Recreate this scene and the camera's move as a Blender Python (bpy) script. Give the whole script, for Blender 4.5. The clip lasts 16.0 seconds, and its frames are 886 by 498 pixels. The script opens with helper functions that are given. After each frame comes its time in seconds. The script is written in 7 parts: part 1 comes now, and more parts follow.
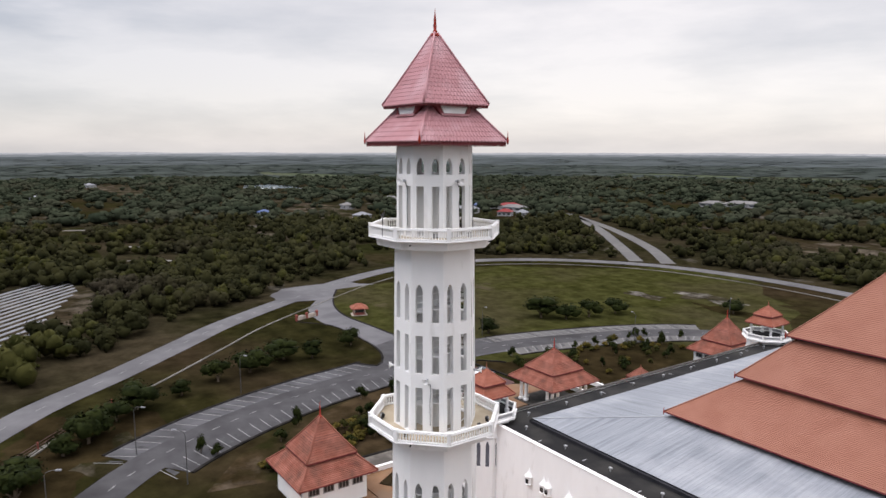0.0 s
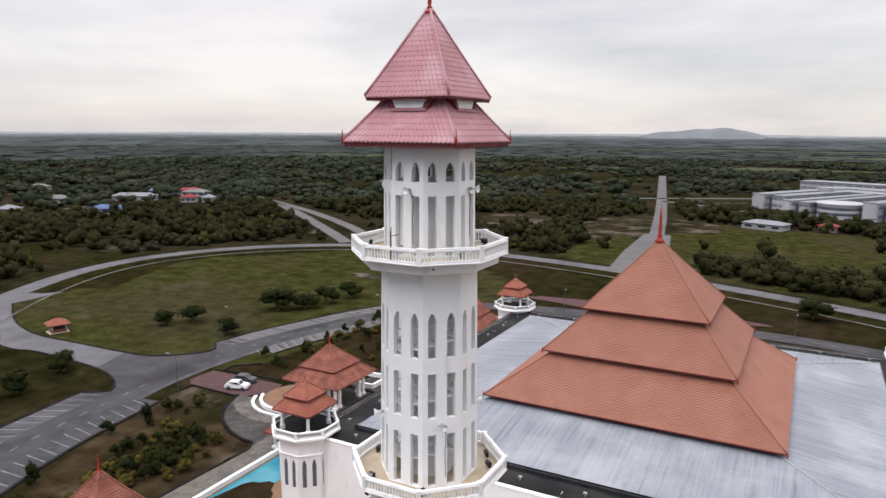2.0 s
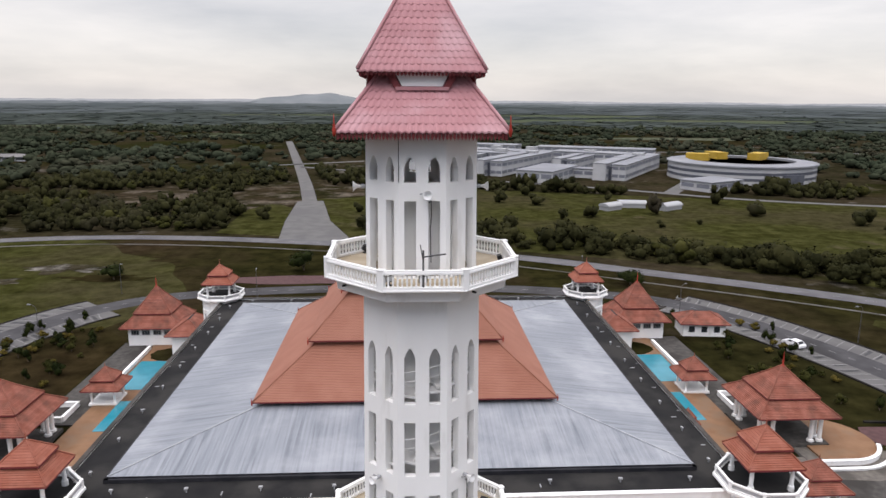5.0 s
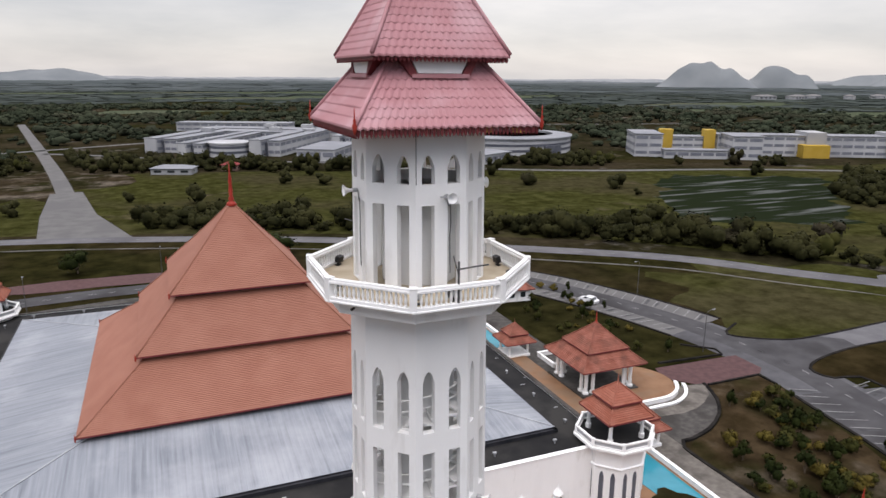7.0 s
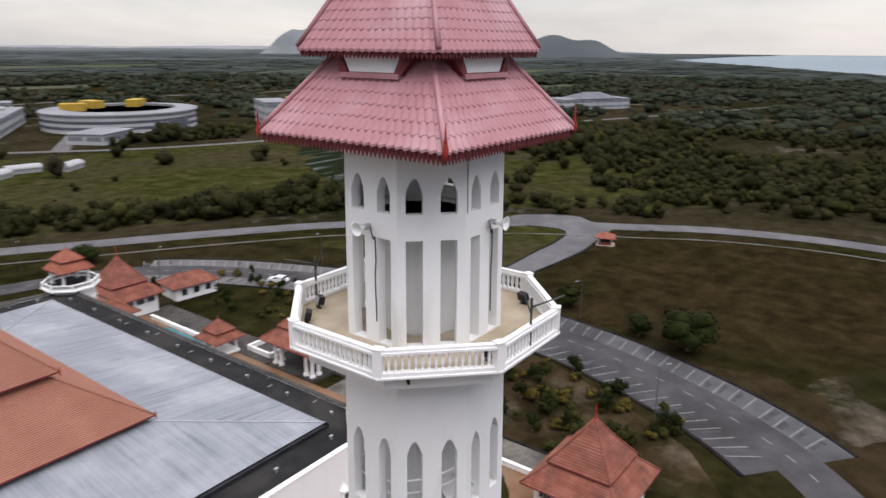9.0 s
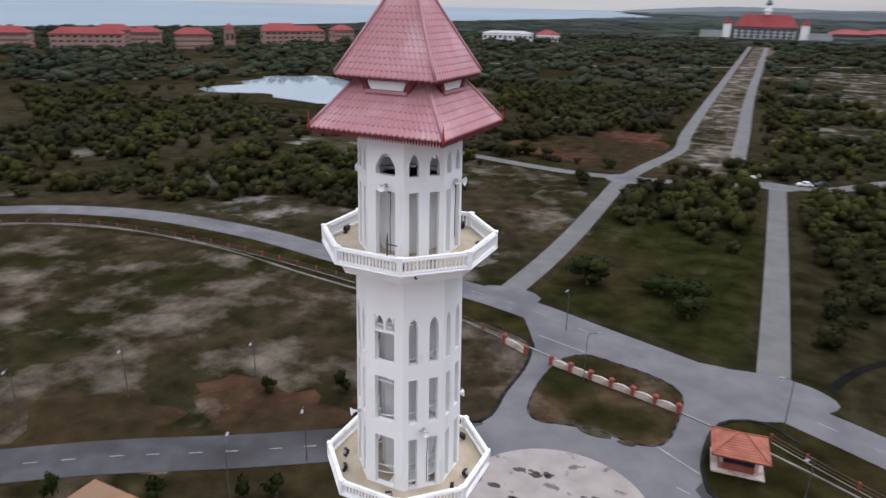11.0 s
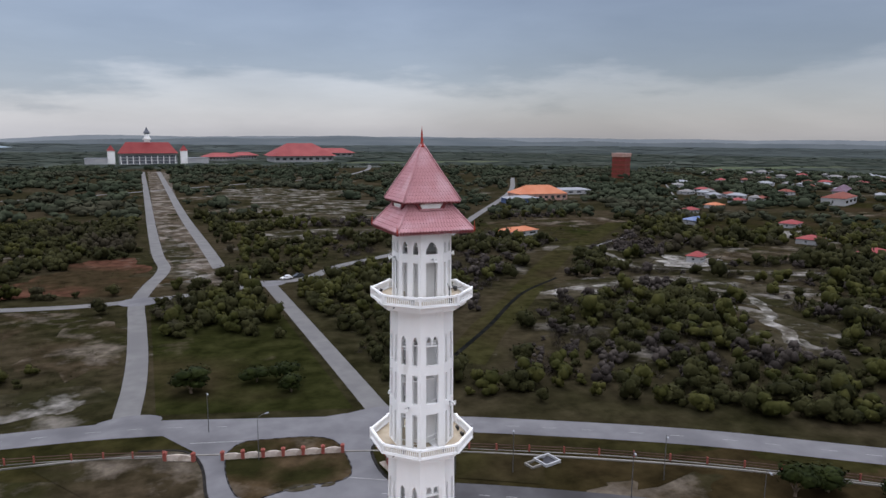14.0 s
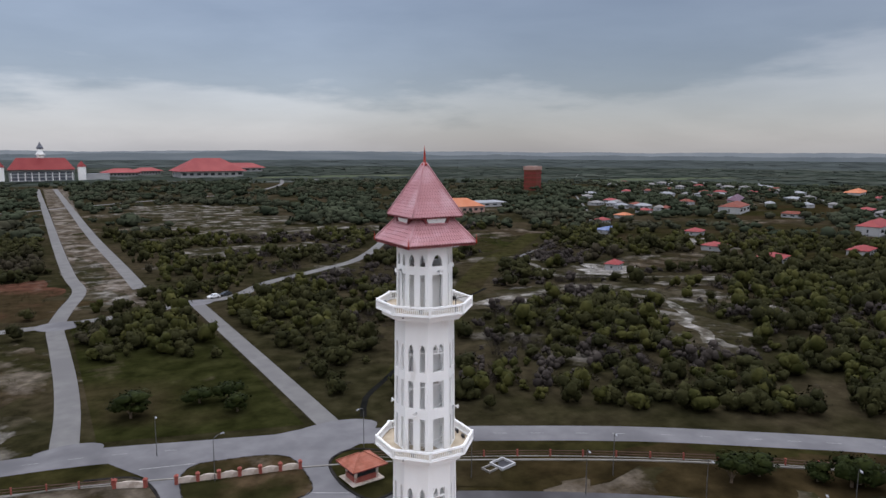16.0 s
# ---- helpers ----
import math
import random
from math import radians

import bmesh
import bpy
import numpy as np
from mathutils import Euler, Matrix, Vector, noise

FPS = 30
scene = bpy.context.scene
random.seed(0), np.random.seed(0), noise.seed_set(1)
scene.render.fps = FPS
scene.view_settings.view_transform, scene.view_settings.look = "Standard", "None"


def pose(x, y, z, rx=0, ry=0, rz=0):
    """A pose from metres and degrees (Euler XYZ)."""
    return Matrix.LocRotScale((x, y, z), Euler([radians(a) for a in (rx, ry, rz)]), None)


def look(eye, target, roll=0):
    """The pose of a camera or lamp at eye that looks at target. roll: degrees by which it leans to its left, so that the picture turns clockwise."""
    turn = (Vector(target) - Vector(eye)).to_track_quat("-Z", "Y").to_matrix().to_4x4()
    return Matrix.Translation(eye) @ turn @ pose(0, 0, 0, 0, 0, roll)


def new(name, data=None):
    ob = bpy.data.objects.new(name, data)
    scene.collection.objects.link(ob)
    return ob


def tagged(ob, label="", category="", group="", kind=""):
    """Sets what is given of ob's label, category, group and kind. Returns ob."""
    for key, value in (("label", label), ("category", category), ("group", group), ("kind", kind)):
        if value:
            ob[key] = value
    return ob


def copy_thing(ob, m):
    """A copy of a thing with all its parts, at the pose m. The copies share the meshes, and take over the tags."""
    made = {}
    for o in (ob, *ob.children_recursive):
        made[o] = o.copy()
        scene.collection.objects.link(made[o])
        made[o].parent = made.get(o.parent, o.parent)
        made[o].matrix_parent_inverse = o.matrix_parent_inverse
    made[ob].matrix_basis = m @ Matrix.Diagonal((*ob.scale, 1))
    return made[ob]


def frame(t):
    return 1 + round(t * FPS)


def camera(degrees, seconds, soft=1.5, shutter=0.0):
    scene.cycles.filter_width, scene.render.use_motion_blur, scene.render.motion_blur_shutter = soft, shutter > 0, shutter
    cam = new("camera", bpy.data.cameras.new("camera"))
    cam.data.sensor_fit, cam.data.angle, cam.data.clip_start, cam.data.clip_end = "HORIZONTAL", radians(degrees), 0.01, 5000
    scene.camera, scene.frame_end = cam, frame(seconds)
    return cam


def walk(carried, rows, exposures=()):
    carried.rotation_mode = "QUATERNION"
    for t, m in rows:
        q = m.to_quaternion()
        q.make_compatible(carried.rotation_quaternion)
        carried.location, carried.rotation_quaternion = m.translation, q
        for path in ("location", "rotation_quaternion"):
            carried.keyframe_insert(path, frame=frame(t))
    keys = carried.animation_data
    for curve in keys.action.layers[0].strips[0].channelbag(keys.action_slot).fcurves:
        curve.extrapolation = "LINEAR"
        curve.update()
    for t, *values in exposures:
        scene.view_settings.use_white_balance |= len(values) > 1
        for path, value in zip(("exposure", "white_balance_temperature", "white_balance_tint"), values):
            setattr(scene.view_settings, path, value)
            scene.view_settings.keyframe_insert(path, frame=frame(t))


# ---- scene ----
cam = camera(65.4, 16.0, shutter=0.2)
PATH = [
    (0, (34.363, -23.083, 47.366), (32.733, -21.96, 47.082), 0.1),
    (0.5, (30.725, -25.306, 47.554), (29.217, -24.025, 47.262), 0.0),
    (1, (26.699, -27.482, 47.858), (25.351, -26.036, 47.559), 0.1),
    (1.5, (22.236, -29.122, 48.085), (21.071, -27.527, 47.773), 0.1),
    (2, (16.91, -30.188, 48.386), (15.982, -28.449, 48.047), 0.3),
    (2.5, (11.722, -30.386, 48.626), (11.062, -28.533, 48.264), 0.4),
    (3, (7.308, -30.049, 48.829), (6.915, -28.125, 48.45), 0.5),
    (3.5, (5.205, -29.467, 48.947), (4.931, -27.524, 48.558), 0.5),
    (4, (3.311, -28.817, 49.025), (3.159, -26.864, 48.624), 0.4),
    (4.2, (2.547, -28.51, 49.026), (2.444, -26.554, 48.618), 0.4),
    (6.3, (-5.7, -24.547, 49.149), (-5.201, -22.667, 48.683), 0.3),
    (6.5, (-6.42, -24.005, 49.203), (-5.857, -22.145, 48.732), 0.3),
    (7, (-8.255, -22.405, 49.371), (-7.518, -20.611, 48.882), 0.4),
    (7.5, (-9.931, -20.891, 49.526), (-9.031, -19.178, 49.021), 0.4),
    (8, (-11.761, -19.165, 49.67), (-10.682, -17.563, 49.148), 0.4),
    (8.5, (-13.246, -17.343, 49.842), (-12.015, -15.862, 49.299), 0.4),
    (8.7, (-13.775, -15.253, 49.891), (-12.439, -13.873, 49.334), 0.3),
    (9.2, (-15.695, -8.939, 50.305), (-13.998, -8.053, 49.726), 0.5),
    (9.75, (-17.659, 0.923, 51.146), (-15.771, 0.745, 50.51), 0.9),
    (10.3, (-18.007, 12.22, 52.067), (-16.505, 11.094, 51.377), 1.3),
    (10.8, (-15.653, 22.325, 52.698), (-14.656, 20.744, 51.986), 1.5),
    (11, (-14.044, 26.16, 52.876), (-13.242, 24.46, 52.194), 1.3),
    (11.5, (-7.539, 34.811, 53.305), (-7.208, 32.933, 52.701), 1.1),
    (12, (-0.855, 41.178, 53.759), (-0.871, 39.244, 53.25), 1.1),
    (12.5, (6.719, 45.568, 54.078), (6.38, 43.642, 53.66), 0.9),
    (13, (13.548, 47.947, 54.319), (12.944, 46.074, 53.964), 0.5),
    (13.5, (16.908, 48.996, 54.624), (16.206, 47.154, 54.29), 0.5),
    (14, (18.916, 49.332, 54.772), (18.152, 47.512, 54.447), 0.4),
    (14.5, (20.896, 49.371, 54.878), (20.071, 47.576, 54.564), 0.4),
    (15, (22.781, 49.36, 54.966), (21.901, 47.59, 54.664), 0.3),
    (15.5, (24.76, 49.15, 55.071), (23.821, 47.408, 54.778), 0.3),
    (16, (26.69, 48.958, 55.132), (25.696, 47.246, 54.847), 0.2),
]
walk(cam, [(t, look(e, g, r)) for t, e, g, r in PATH],
     [(0.0, 0.22, 6900, 16), (4.0, 0.16, 6900, 16), (8.7, 0.1, 6900, 16), (11.0, 0.12, 6430, 16), (12.5, 0.12, 6330, 16), (16.0, 0.1, 6450, 15)])


# ---------- sky and light ----------
def link(nt, a, b):
    nt.links.new(a, b)


world = bpy.data.worlds.new("overcast_sky")
scene.world = world
world.use_nodes = True
wn = world.node_tree
wn.nodes.clear()
w_out = wn.nodes.new("ShaderNodeOutputWorld")
w_bg = wn.nodes.new("ShaderNodeBackground")
w_sky = wn.nodes.new("ShaderNodeTexSky")
w_sky.sky_type = "NISHITA"
w_sky.sun_disc = False
w_sky.sun_elevation, w_sky.sun_rotation = radians(59), radians(206)
w_tc = wn.nodes.new("ShaderNodeTexCoord")
# clouds: long noise in two sizes, flattened towards the horizon
w_map = wn.nodes.new("ShaderNodeMapping")
w_map.inputs["Scale"].default_value = (1.0, 1.0, 4.6)
w_map.inputs["Location"].default_value = (3.1, 1.7, 0.4)
w_n1 = wn.nodes.new("ShaderNodeTexNoise")
w_n1.inputs["Scale"].default_value, w_n1.inputs["Detail"].default_value, w_n1.inputs["Roughness"].default_value = 1.9, 7.0, 0.55
w_n1.inputs["Distortion"].default_value = 0.15
link(wn, w_tc.outputs["Generated"], w_map.inputs["Vector"])
link(wn, w_map.outputs["Vector"], w_n1.inputs["Vector"])
w_ramp = wn.nodes.new("ShaderNodeValToRGB")
w_ramp.color_ramp.elements[0].position, w_ramp.color_ramp.elements[0].color = 0.34, (0.46, 0.48, 0.51, 1)
w_ramp.color_ramp.elements[1].position, w_ramp.color_ramp.elements[1].color = 0.62, (0.71, 0.712, 0.715, 1)
link(wn, w_n1.outputs["Fac"], w_ramp.inputs["Fac"])
# the cloud deck is thicker and bluer over the coast in the south
w_dot = wn.nodes.new("ShaderNodeVectorMath")
w_dot.operation = "DOT_PRODUCT"
w_dot.inputs[1].default_value = (-0.36, -0.93, 0.05)
link(wn, w_tc.outputs["Generated"], w_dot.inputs[0])
w_thick = wn.nodes.new("ShaderNodeMapRange")
w_thick.inputs["From Min"].default_value, w_thick.inputs["From Max"].default_value = -0.3, 0.95
w_thick.inputs["To Min"].default_value, w_thick.inputs["To Max"].default_value = 0.0, 0.8
link(wn, w_dot.outputs["Value"], w_thick.inputs["Value"])
w_mul = wn.nodes.new("ShaderNodeMix")
w_mul.data_type, w_mul.blend_type = "RGBA", "MULTIPLY"
w_mul.inputs[7].default_value = (0.285, 0.352, 0.445, 1)
# and darkest some way above the horizon, where the haze ends
w_band = wn.nodes.new("ShaderNodeMapRange")
w_band.interpolation_type = "SMOOTHSTEP"
w_band.inputs["From Min"].default_value, w_band.inputs["From Max"].default_value = 0.150, 0.190
w_band.inputs["To Min"].default_value, w_band.inputs["To Max"].default_value = 0.74, 1.30
w_edge = wn.nodes.new("ShaderNodeTexNoise")
w_edge.inputs["Scale"].default_value, w_edge.inputs["Detail"].default_value, w_edge.inputs["Roughness"].default_value = 2.6, 6.0, 0.55
link(wn, w_map.outputs["Vector"], w_edge.inputs["Vector"])
w_wave = wn.nodes.new("ShaderNodeMath")
w_wave.operation = "MULTIPLY_ADD"
w_wave.inputs[1].default_value = 0.26
link(wn, w_edge.outputs["Fac"], w_wave.inputs[0])
w_lower = wn.nodes.new("ShaderNodeMath")
w_lower.operation = "SUBTRACT"
w_lower.inputs[1].default_value = 0.10
w_slope = wn.nodes.new("ShaderNodeVectorMath")
w_slope.operation = "DOT_PRODUCT"
w_slope.inputs[1].default_value = (0.02, -0.087, 1.0)
link(wn, w_tc.outputs["Generated"], w_slope.inputs[0])
link(wn, w_slope.outputs["Value"], w_lower.inputs[0])
link(wn, w_lower.outputs["Value"], w_wave.inputs[2])
link(wn, w_wave.outputs["Value"], w_band.inputs["Value"])
w_deep = wn.nodes.new("ShaderNodeMath")
w_deep.operation = "MULTIPLY"
link(wn, w_thick.outputs["Result"], w_deep.inputs[0])
link(wn, w_band.outputs["Result"], w_deep.inputs[1])
# rain cloud fills the south-west
w_west = wn.nodes.new("ShaderNodeVectorMath")
w_west.operation = "DOT_PRODUCT"
w_west.inputs[1].default_value = (-0.80, -0.60, 0.0)
link(wn, w_tc.outputs["Generated"], w_west.inputs[0])
w_rain = wn.nodes.new("ShaderNodeMapRange")
w_rain.interpolation_type = "SMOOTHSTEP"
w_rain.inputs["From Min"].default_value, w_rain.inputs["From Max"].default_value = 0.78, 1.0
w_rain.inputs["To Min"].default_value, w_rain.inputs["To Max"].default_value = 1.0, 0.66
link(wn, w_west.outputs["Value"], w_rain.inputs["Value"])
w_gloom = wn.nodes.new("ShaderNodeMix")
w_gloom.data_type, w_gloom.blend_type = "RGBA", "MULTIPLY"
w_gloom.inputs[0].default_value = 1.0
link(wn, w_deep.outputs["Value"], w_mul.inputs[0])
link(wn, w_mul.outputs[2], w_gloom.inputs[6])
link(wn, w_rain.outputs["Result"], w_gloom.inputs[7])
link(wn, w_ramp.outputs["Color"], w_mul.inputs[6])
# clear sky shines faintly through the deck
w_skys = wn.nodes.new("ShaderNodeMix")
w_skys.data_type, w_skys.blend_type = "RGBA", "MIX"
w_skys.inputs[0].default_value = 0.03
link(wn, w_gloom.outputs[2], w_skys.inputs[6])
link(wn, w_sky.outputs["Color"], w_skys.inputs[7])
# an overcast sky is brightest overhead
w_sep = wn.nodes.new("ShaderNodeSeparateXYZ")
link(wn, w_tc.outputs["Generated"], w_sep.inputs[0])
w_zen = wn.nodes.new("ShaderNodeMapRange")
w_zen.interpolation_type = "SMOOTHSTEP"
w_zen.inputs["From Min"].default_value, w_zen.inputs["From Max"].default_value = 0.30, 1.0
w_zen.inputs["To Min"].default_value, w_zen.inputs["To Max"].default_value = 1.0, 3.3
link(wn, w_sep.outputs["Z"], w_zen.inputs["Value"])
w_lift = wn.nodes.new("ShaderNodeVectorMath")
w_lift.operation = "SCALE"
link(wn, w_skys.outputs[2], w_lift.inputs[0])
link(wn, w_zen.outputs["Result"], w_lift.inputs["Scale"])
link(wn, w_lift.outputs["Vector"], w_bg.inputs["Color"])
w_bg.inputs["Strength"].default_value = 0.98
link(wn, w_bg.outputs["Background"], w_out.inputs["Surface"])

sun_data = bpy.data.lights.new("sun", "SUN")
sun_data.energy, sun_data.angle, sun_data.color = 1.7, radians(55), (1.0, 0.985, 0.965)
sun = new("sun", sun_data)
sun.matrix_world = look((-22, -45, 85), (0, 0, 0))


# ---------- materials ----------
def mat(name, rgb, rough=0.7, rgb2=None, scale=1.0, metal=0.0, bump=0.0, bump_scale=30.0, detail=6.0, contrast=(0.35, 0.65), island=0.0, obj=0.0, spec=0.2, stretch=(1, 1, 1), third=None, third_scale=0.05, third_at=(0.5, 0.62), coords="Object"):
    """Procedural surface: two colours in a noise, a third in large patches, fine relief, and a spread from piece to piece."""
    m = bpy.data.materials.new(name)
    m.use_nodes = True
    nt = m.node_tree
    b = nt.nodes["Principled BSDF"]
    b.inputs["Roughness"].default_value, b.inputs["Metallic"].default_value = rough, metal
    b.inputs["Specular IOR Level"].default_value = spec
    tc = nt.nodes.new("ShaderNodeTexCoord")
    geo = nt.nodes.new("ShaderNodeNewGeometry")
    mp = nt.nodes.new("ShaderNodeMapping")
    mp.inputs["Scale"].default_value = stretch
    link(nt, geo.outputs["Position"] if coords == "World" else tc.outputs["Object"], mp.inputs["Vector"])
    n = nt.nodes.new("ShaderNodeTexNoise")
    n.inputs["Scale"].default_value, n.inputs["Detail"].default_value = scale, detail
    link(nt, mp.outputs["Vector"], n.inputs["Vector"])
    r = nt.nodes.new("ShaderNodeValToRGB")
    r.color_ramp.elements[0].position, r.color_ramp.elements[1].position = contrast
    r.color_ramp.elements[0].color = (*rgb, 1)
    r.color_ramp.elements[1].color = (*(rgb2 or [c * 1.18 for c in rgb]), 1)
    link(nt, n.outputs["Fac"], r.inputs["Fac"])
    colour = r.outputs["Color"]
    if third:
        n3 = nt.nodes.new("ShaderNodeTexNoise")
        n3.inputs["Scale"].default_value, n3.inputs["Detail"].default_value = third_scale, 8.0
        link(nt, mp.outputs["Vector"], n3.inputs["Vector"])
        r3 = nt.nodes.new("ShaderNodeMapRange")
        r3.inputs["From Min"].default_value, r3.inputs["From Max"].default_value = third_at
        link(nt, n3.outputs["Fac"], r3.inputs["Value"])
        mx = nt.nodes.new("ShaderNodeMix")
        mx.data_type = "RGBA"
        mx.inputs[7].default_value = (*third, 1)
        link(nt, r3.outputs["Result"], mx.inputs[0])
        link(nt, colour, mx.inputs[6])
        colour = mx.outputs[2]
    if island or obj:
        hs = nt.nodes.new("ShaderNodeHueSaturation")
        mr = nt.nodes.new("ShaderNodeMapRange")
        k = island or obj
        mr.inputs["To Min"].default_value, mr.inputs["To Max"].default_value = 1 - k, 1 + k
        src = geo.outputs["Random Per Island"]
        if obj:
            src = nt.nodes.new("ShaderNodeObjectInfo").outputs["Random"]
        link(nt, src, mr.inputs["Value"])
        link(nt, mr.outputs["Result"], hs.inputs["Value"])
        link(nt, colour, hs.inputs["Color"])
        colour = hs.outputs["Color"]
    link(nt, colour, b.inputs["Base Color"])
    if bump:
        n2 = nt.nodes.new("ShaderNodeTexNoise")
        n2.inputs["Scale"].default_value, n2.inputs["Detail"].default_value = bump_scale, 4.0
        link(nt, mp.outputs["Vector"], n2.inputs["Vector"])
        bp = nt.nodes.new("ShaderNodeBump")
        bp.inputs["Strength"].default_value, bp.inputs["Distance"].default_value = bump, 0.02
        link(nt, n2.outputs["Fac"], bp.inputs["Height"])
        link(nt, bp.outputs["Normal"], b.inputs["Normal"])
    return m


WHITE = mat("white_paint", (0.84, 0.84, 0.83), 0.6, (0.88, 0.88, 0.87), 0.7, bump=0.15, bump_scale=14, third=(0.66, 0.65, 0.62), third_scale=0.9, third_at=(0.60, 0.78), stretch=(1, 1, 0.3))
INNER = mat("inner_plaster", (0.70, 0.70, 0.69), 0.8, (0.76, 0.76, 0.75), 0.8, bump=0.1)
TERRA_FLOOR = mat("balcony_screed", (0.36, 0.30, 0.212), 0.85, (0.45, 0.385, 0.29), 1.2, bump=0.2)
PINK_TILE = mat("faded_maroon_metal_tile", (0.380, 0.175, 0.188), 0.5, (0.440, 0.217, 0.232), 0.9, bump=0.12, bump_scale=20, obj=0.05, third=(0.50, 0.305, 0.325), third_scale=0.5, third_at=(0.5, 0.75))
PINK_EDGE = mat("maroon_trim", (0.1540, 0.0315, 0.0350), 0.5, (0.1960, 0.0420, 0.0455), 2.0)
RED_PAINT = mat("red_painted_finial", (0.2940, 0.0280, 0.0175), 0.45, (0.3500, 0.0420, 0.0280), 2.0)
HALL_TILE = mat("terracotta_roof_tile", (0.258, 0.107, 0.072), 0.62, (0.29, 0.127, 0.087), 0.35, bump=0.2, bump_scale=9, island=0.07, third=(0.23, 0.09, 0.058), third_scale=0.12, third_at=(0.55, 0.8))
PAV_TILE = mat("weathered_clay_tile", (0.192, 0.062, 0.041), 0.8, (0.258, 0.100, 0.071), 0.8, bump=0.3, bump_scale=8, island=0.12, third=(0.118, 0.050, 0.036), third_scale=0.45, third_at=(0.48, 0.70))
TUR_TILE = mat("orange_clay_tile", (0.248, 0.078, 0.048), 0.7, (0.300, 0.112, 0.076), 0.8, bump=0.3, bump_scale=8, island=0.1, third=(0.1674, 0.0558, 0.0310), third_scale=0.5, third_at=(0.55, 0.75))
# Also colours undersides and gaps below eaves where shade is meant.
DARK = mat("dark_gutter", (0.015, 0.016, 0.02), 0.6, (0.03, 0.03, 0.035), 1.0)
BITUMEN = mat("bitumen_flat_roof", (0.0125, 0.0125, 0.0135), 0.85, (0.0195, 0.0193, 0.0192), 0.4, spec=0.12, bump=0.2, bump_scale=6, third=(0.032, 0.031, 0.0295), third_scale=0.15)
ZINC = mat("weathered_metal_sheet", (0.182, 0.200, 0.226), 0.5, (0.262, 0.282, 0.310), 0.8, metal=0.1, stretch=(4.5, 0.10, 1), contrast=(0.30, 0.70), third=(0.140, 0.156, 0.178), third_scale=0.55, third_at=(0.55, 0.75), bump=0.10, bump_scale=2)
FLASHING = mat("pale_brushed_flashing", (0.30, 0.318, 0.34), 0.6, (0.40, 0.415, 0.435), 0.6, metal=0.1)
LOT = mat("worn_parking_asphalt", (0.070, 0.070, 0.075), 0.85, (0.098, 0.098, 0.104), 0.3, spec=0.1, bump=0.15, bump_scale=5, third=(0.048, 0.047, 0.049), third_scale=0.09, third_at=(0.50, 0.66), coords="World")
ASPHALT = mat("grey_asphalt", (0.050, 0.049, 0.052), 0.85, (0.070, 0.069, 0.072), 0.25, spec=0.1, bump=0.15, bump_scale=5, third=(0.034, 0.033, 0.034), third_scale=0.07, third_at=(0.50, 0.66), coords="World")
ROAD_GREY = mat("worn_grey_road", (0.105, 0.104, 0.110), 0.85, (0.135, 0.133, 0.139), 0.22, spec=0.1, bump=0.15, bump_scale=5, third=(0.085, 0.084, 0.089), third_scale=0.06, third_at=(0.5, 0.66), coords="World")
PALE_STONE = mat("pale_stone_path", (0.105, 0.095, 0.083), 0.9, (0.150, 0.136, 0.120), 1.2, bump=0.3, bump_scale=4, coords="World", third=(0.072, 0.065, 0.057), third_scale=0.25)
CREAM = mat("cream_wall_paint", (0.50, 0.43, 0.375), 0.8, (0.58, 0.51, 0.45), 0.8, third=(0.36, 0.30, 0.25), third_scale=0.6)
PILLAR_RED = mat("brick_red_paint", (0.23, 0.058, 0.045), 0.7, (0.28, 0.085, 0.066), 1.0)
CONCRETE_ROAD = mat("pale_road", (0.102, 0.1, 0.099), 0.85, (0.132, 0.129, 0.126), 0.2, spec=0.12, bump=0.15, bump_scale=5, third=(0.1042, 0.1017, 0.1017), third_scale=0.03, coords="World")
PAINT_LINE = mat("road_paint", (0.18, 0.18, 0.178), 0.7, (0.28, 0.28, 0.275), 0.5, coords="World")
KERB = mat("kerb_concrete", (0.010, 0.0095, 0.009), 0.95, (0.024, 0.022, 0.020), 0.5, spec=0.03, coords="World")
KERB_PALE = mat("drain_concrete", (0.1620, 0.1530, 0.1395), 0.9, (0.2070, 0.1980, 0.1800), 0.3, coords="World", third=(0.0900, 0.0855, 0.0720), third_scale=0.08)
STONE = mat("stone_paving", (0.047, 0.044, 0.041), 0.9, (0.076, 0.071, 0.065), 1.2, bump=0.4, bump_scale=4, coords="World", third=(0.036, 0.033, 0.030), third_scale=0.2)
BRICK_PAVE = mat("maroon_block_paving", (0.0686, 0.0364, 0.0364), 0.85, (0.0931, 0.0490, 0.0490), 1.0, bump=0.3, bump_scale=10, coords="World")
TERRACE = mat("orange_terrace_tile", (0.185, 0.098, 0.052), 0.7, (0.225, 0.126, 0.070), 0.5, bump=0.15, bump_scale=8, coords="World", third=(0.1835, 0.1159, 0.0725), third_scale=0.2)
PLAZA = mat("pale_patterned_paving", (0.2205, 0.1995, 0.1837), 0.9, (0.2730, 0.2468, 0.2258), 0.35, bump=0.2, bump_scale=6, coords="World", third=(0.1050, 0.0945, 0.0892), third_scale=0.45, third_at=(0.60, 0.66))
POOL = mat("turquoise_pool_lining", (0.0168, 0.2016, 0.2688), 0.15, (0.0280, 0.2352, 0.3080), 0.4, bump=0.15, bump_scale=3, coords="World", spec=0.6)
POND = mat("pond_water", (0.25, 0.30, 0.335), 0.08, (0.30, 0.355, 0.39), 0.02, spec=0.8, coords="World")
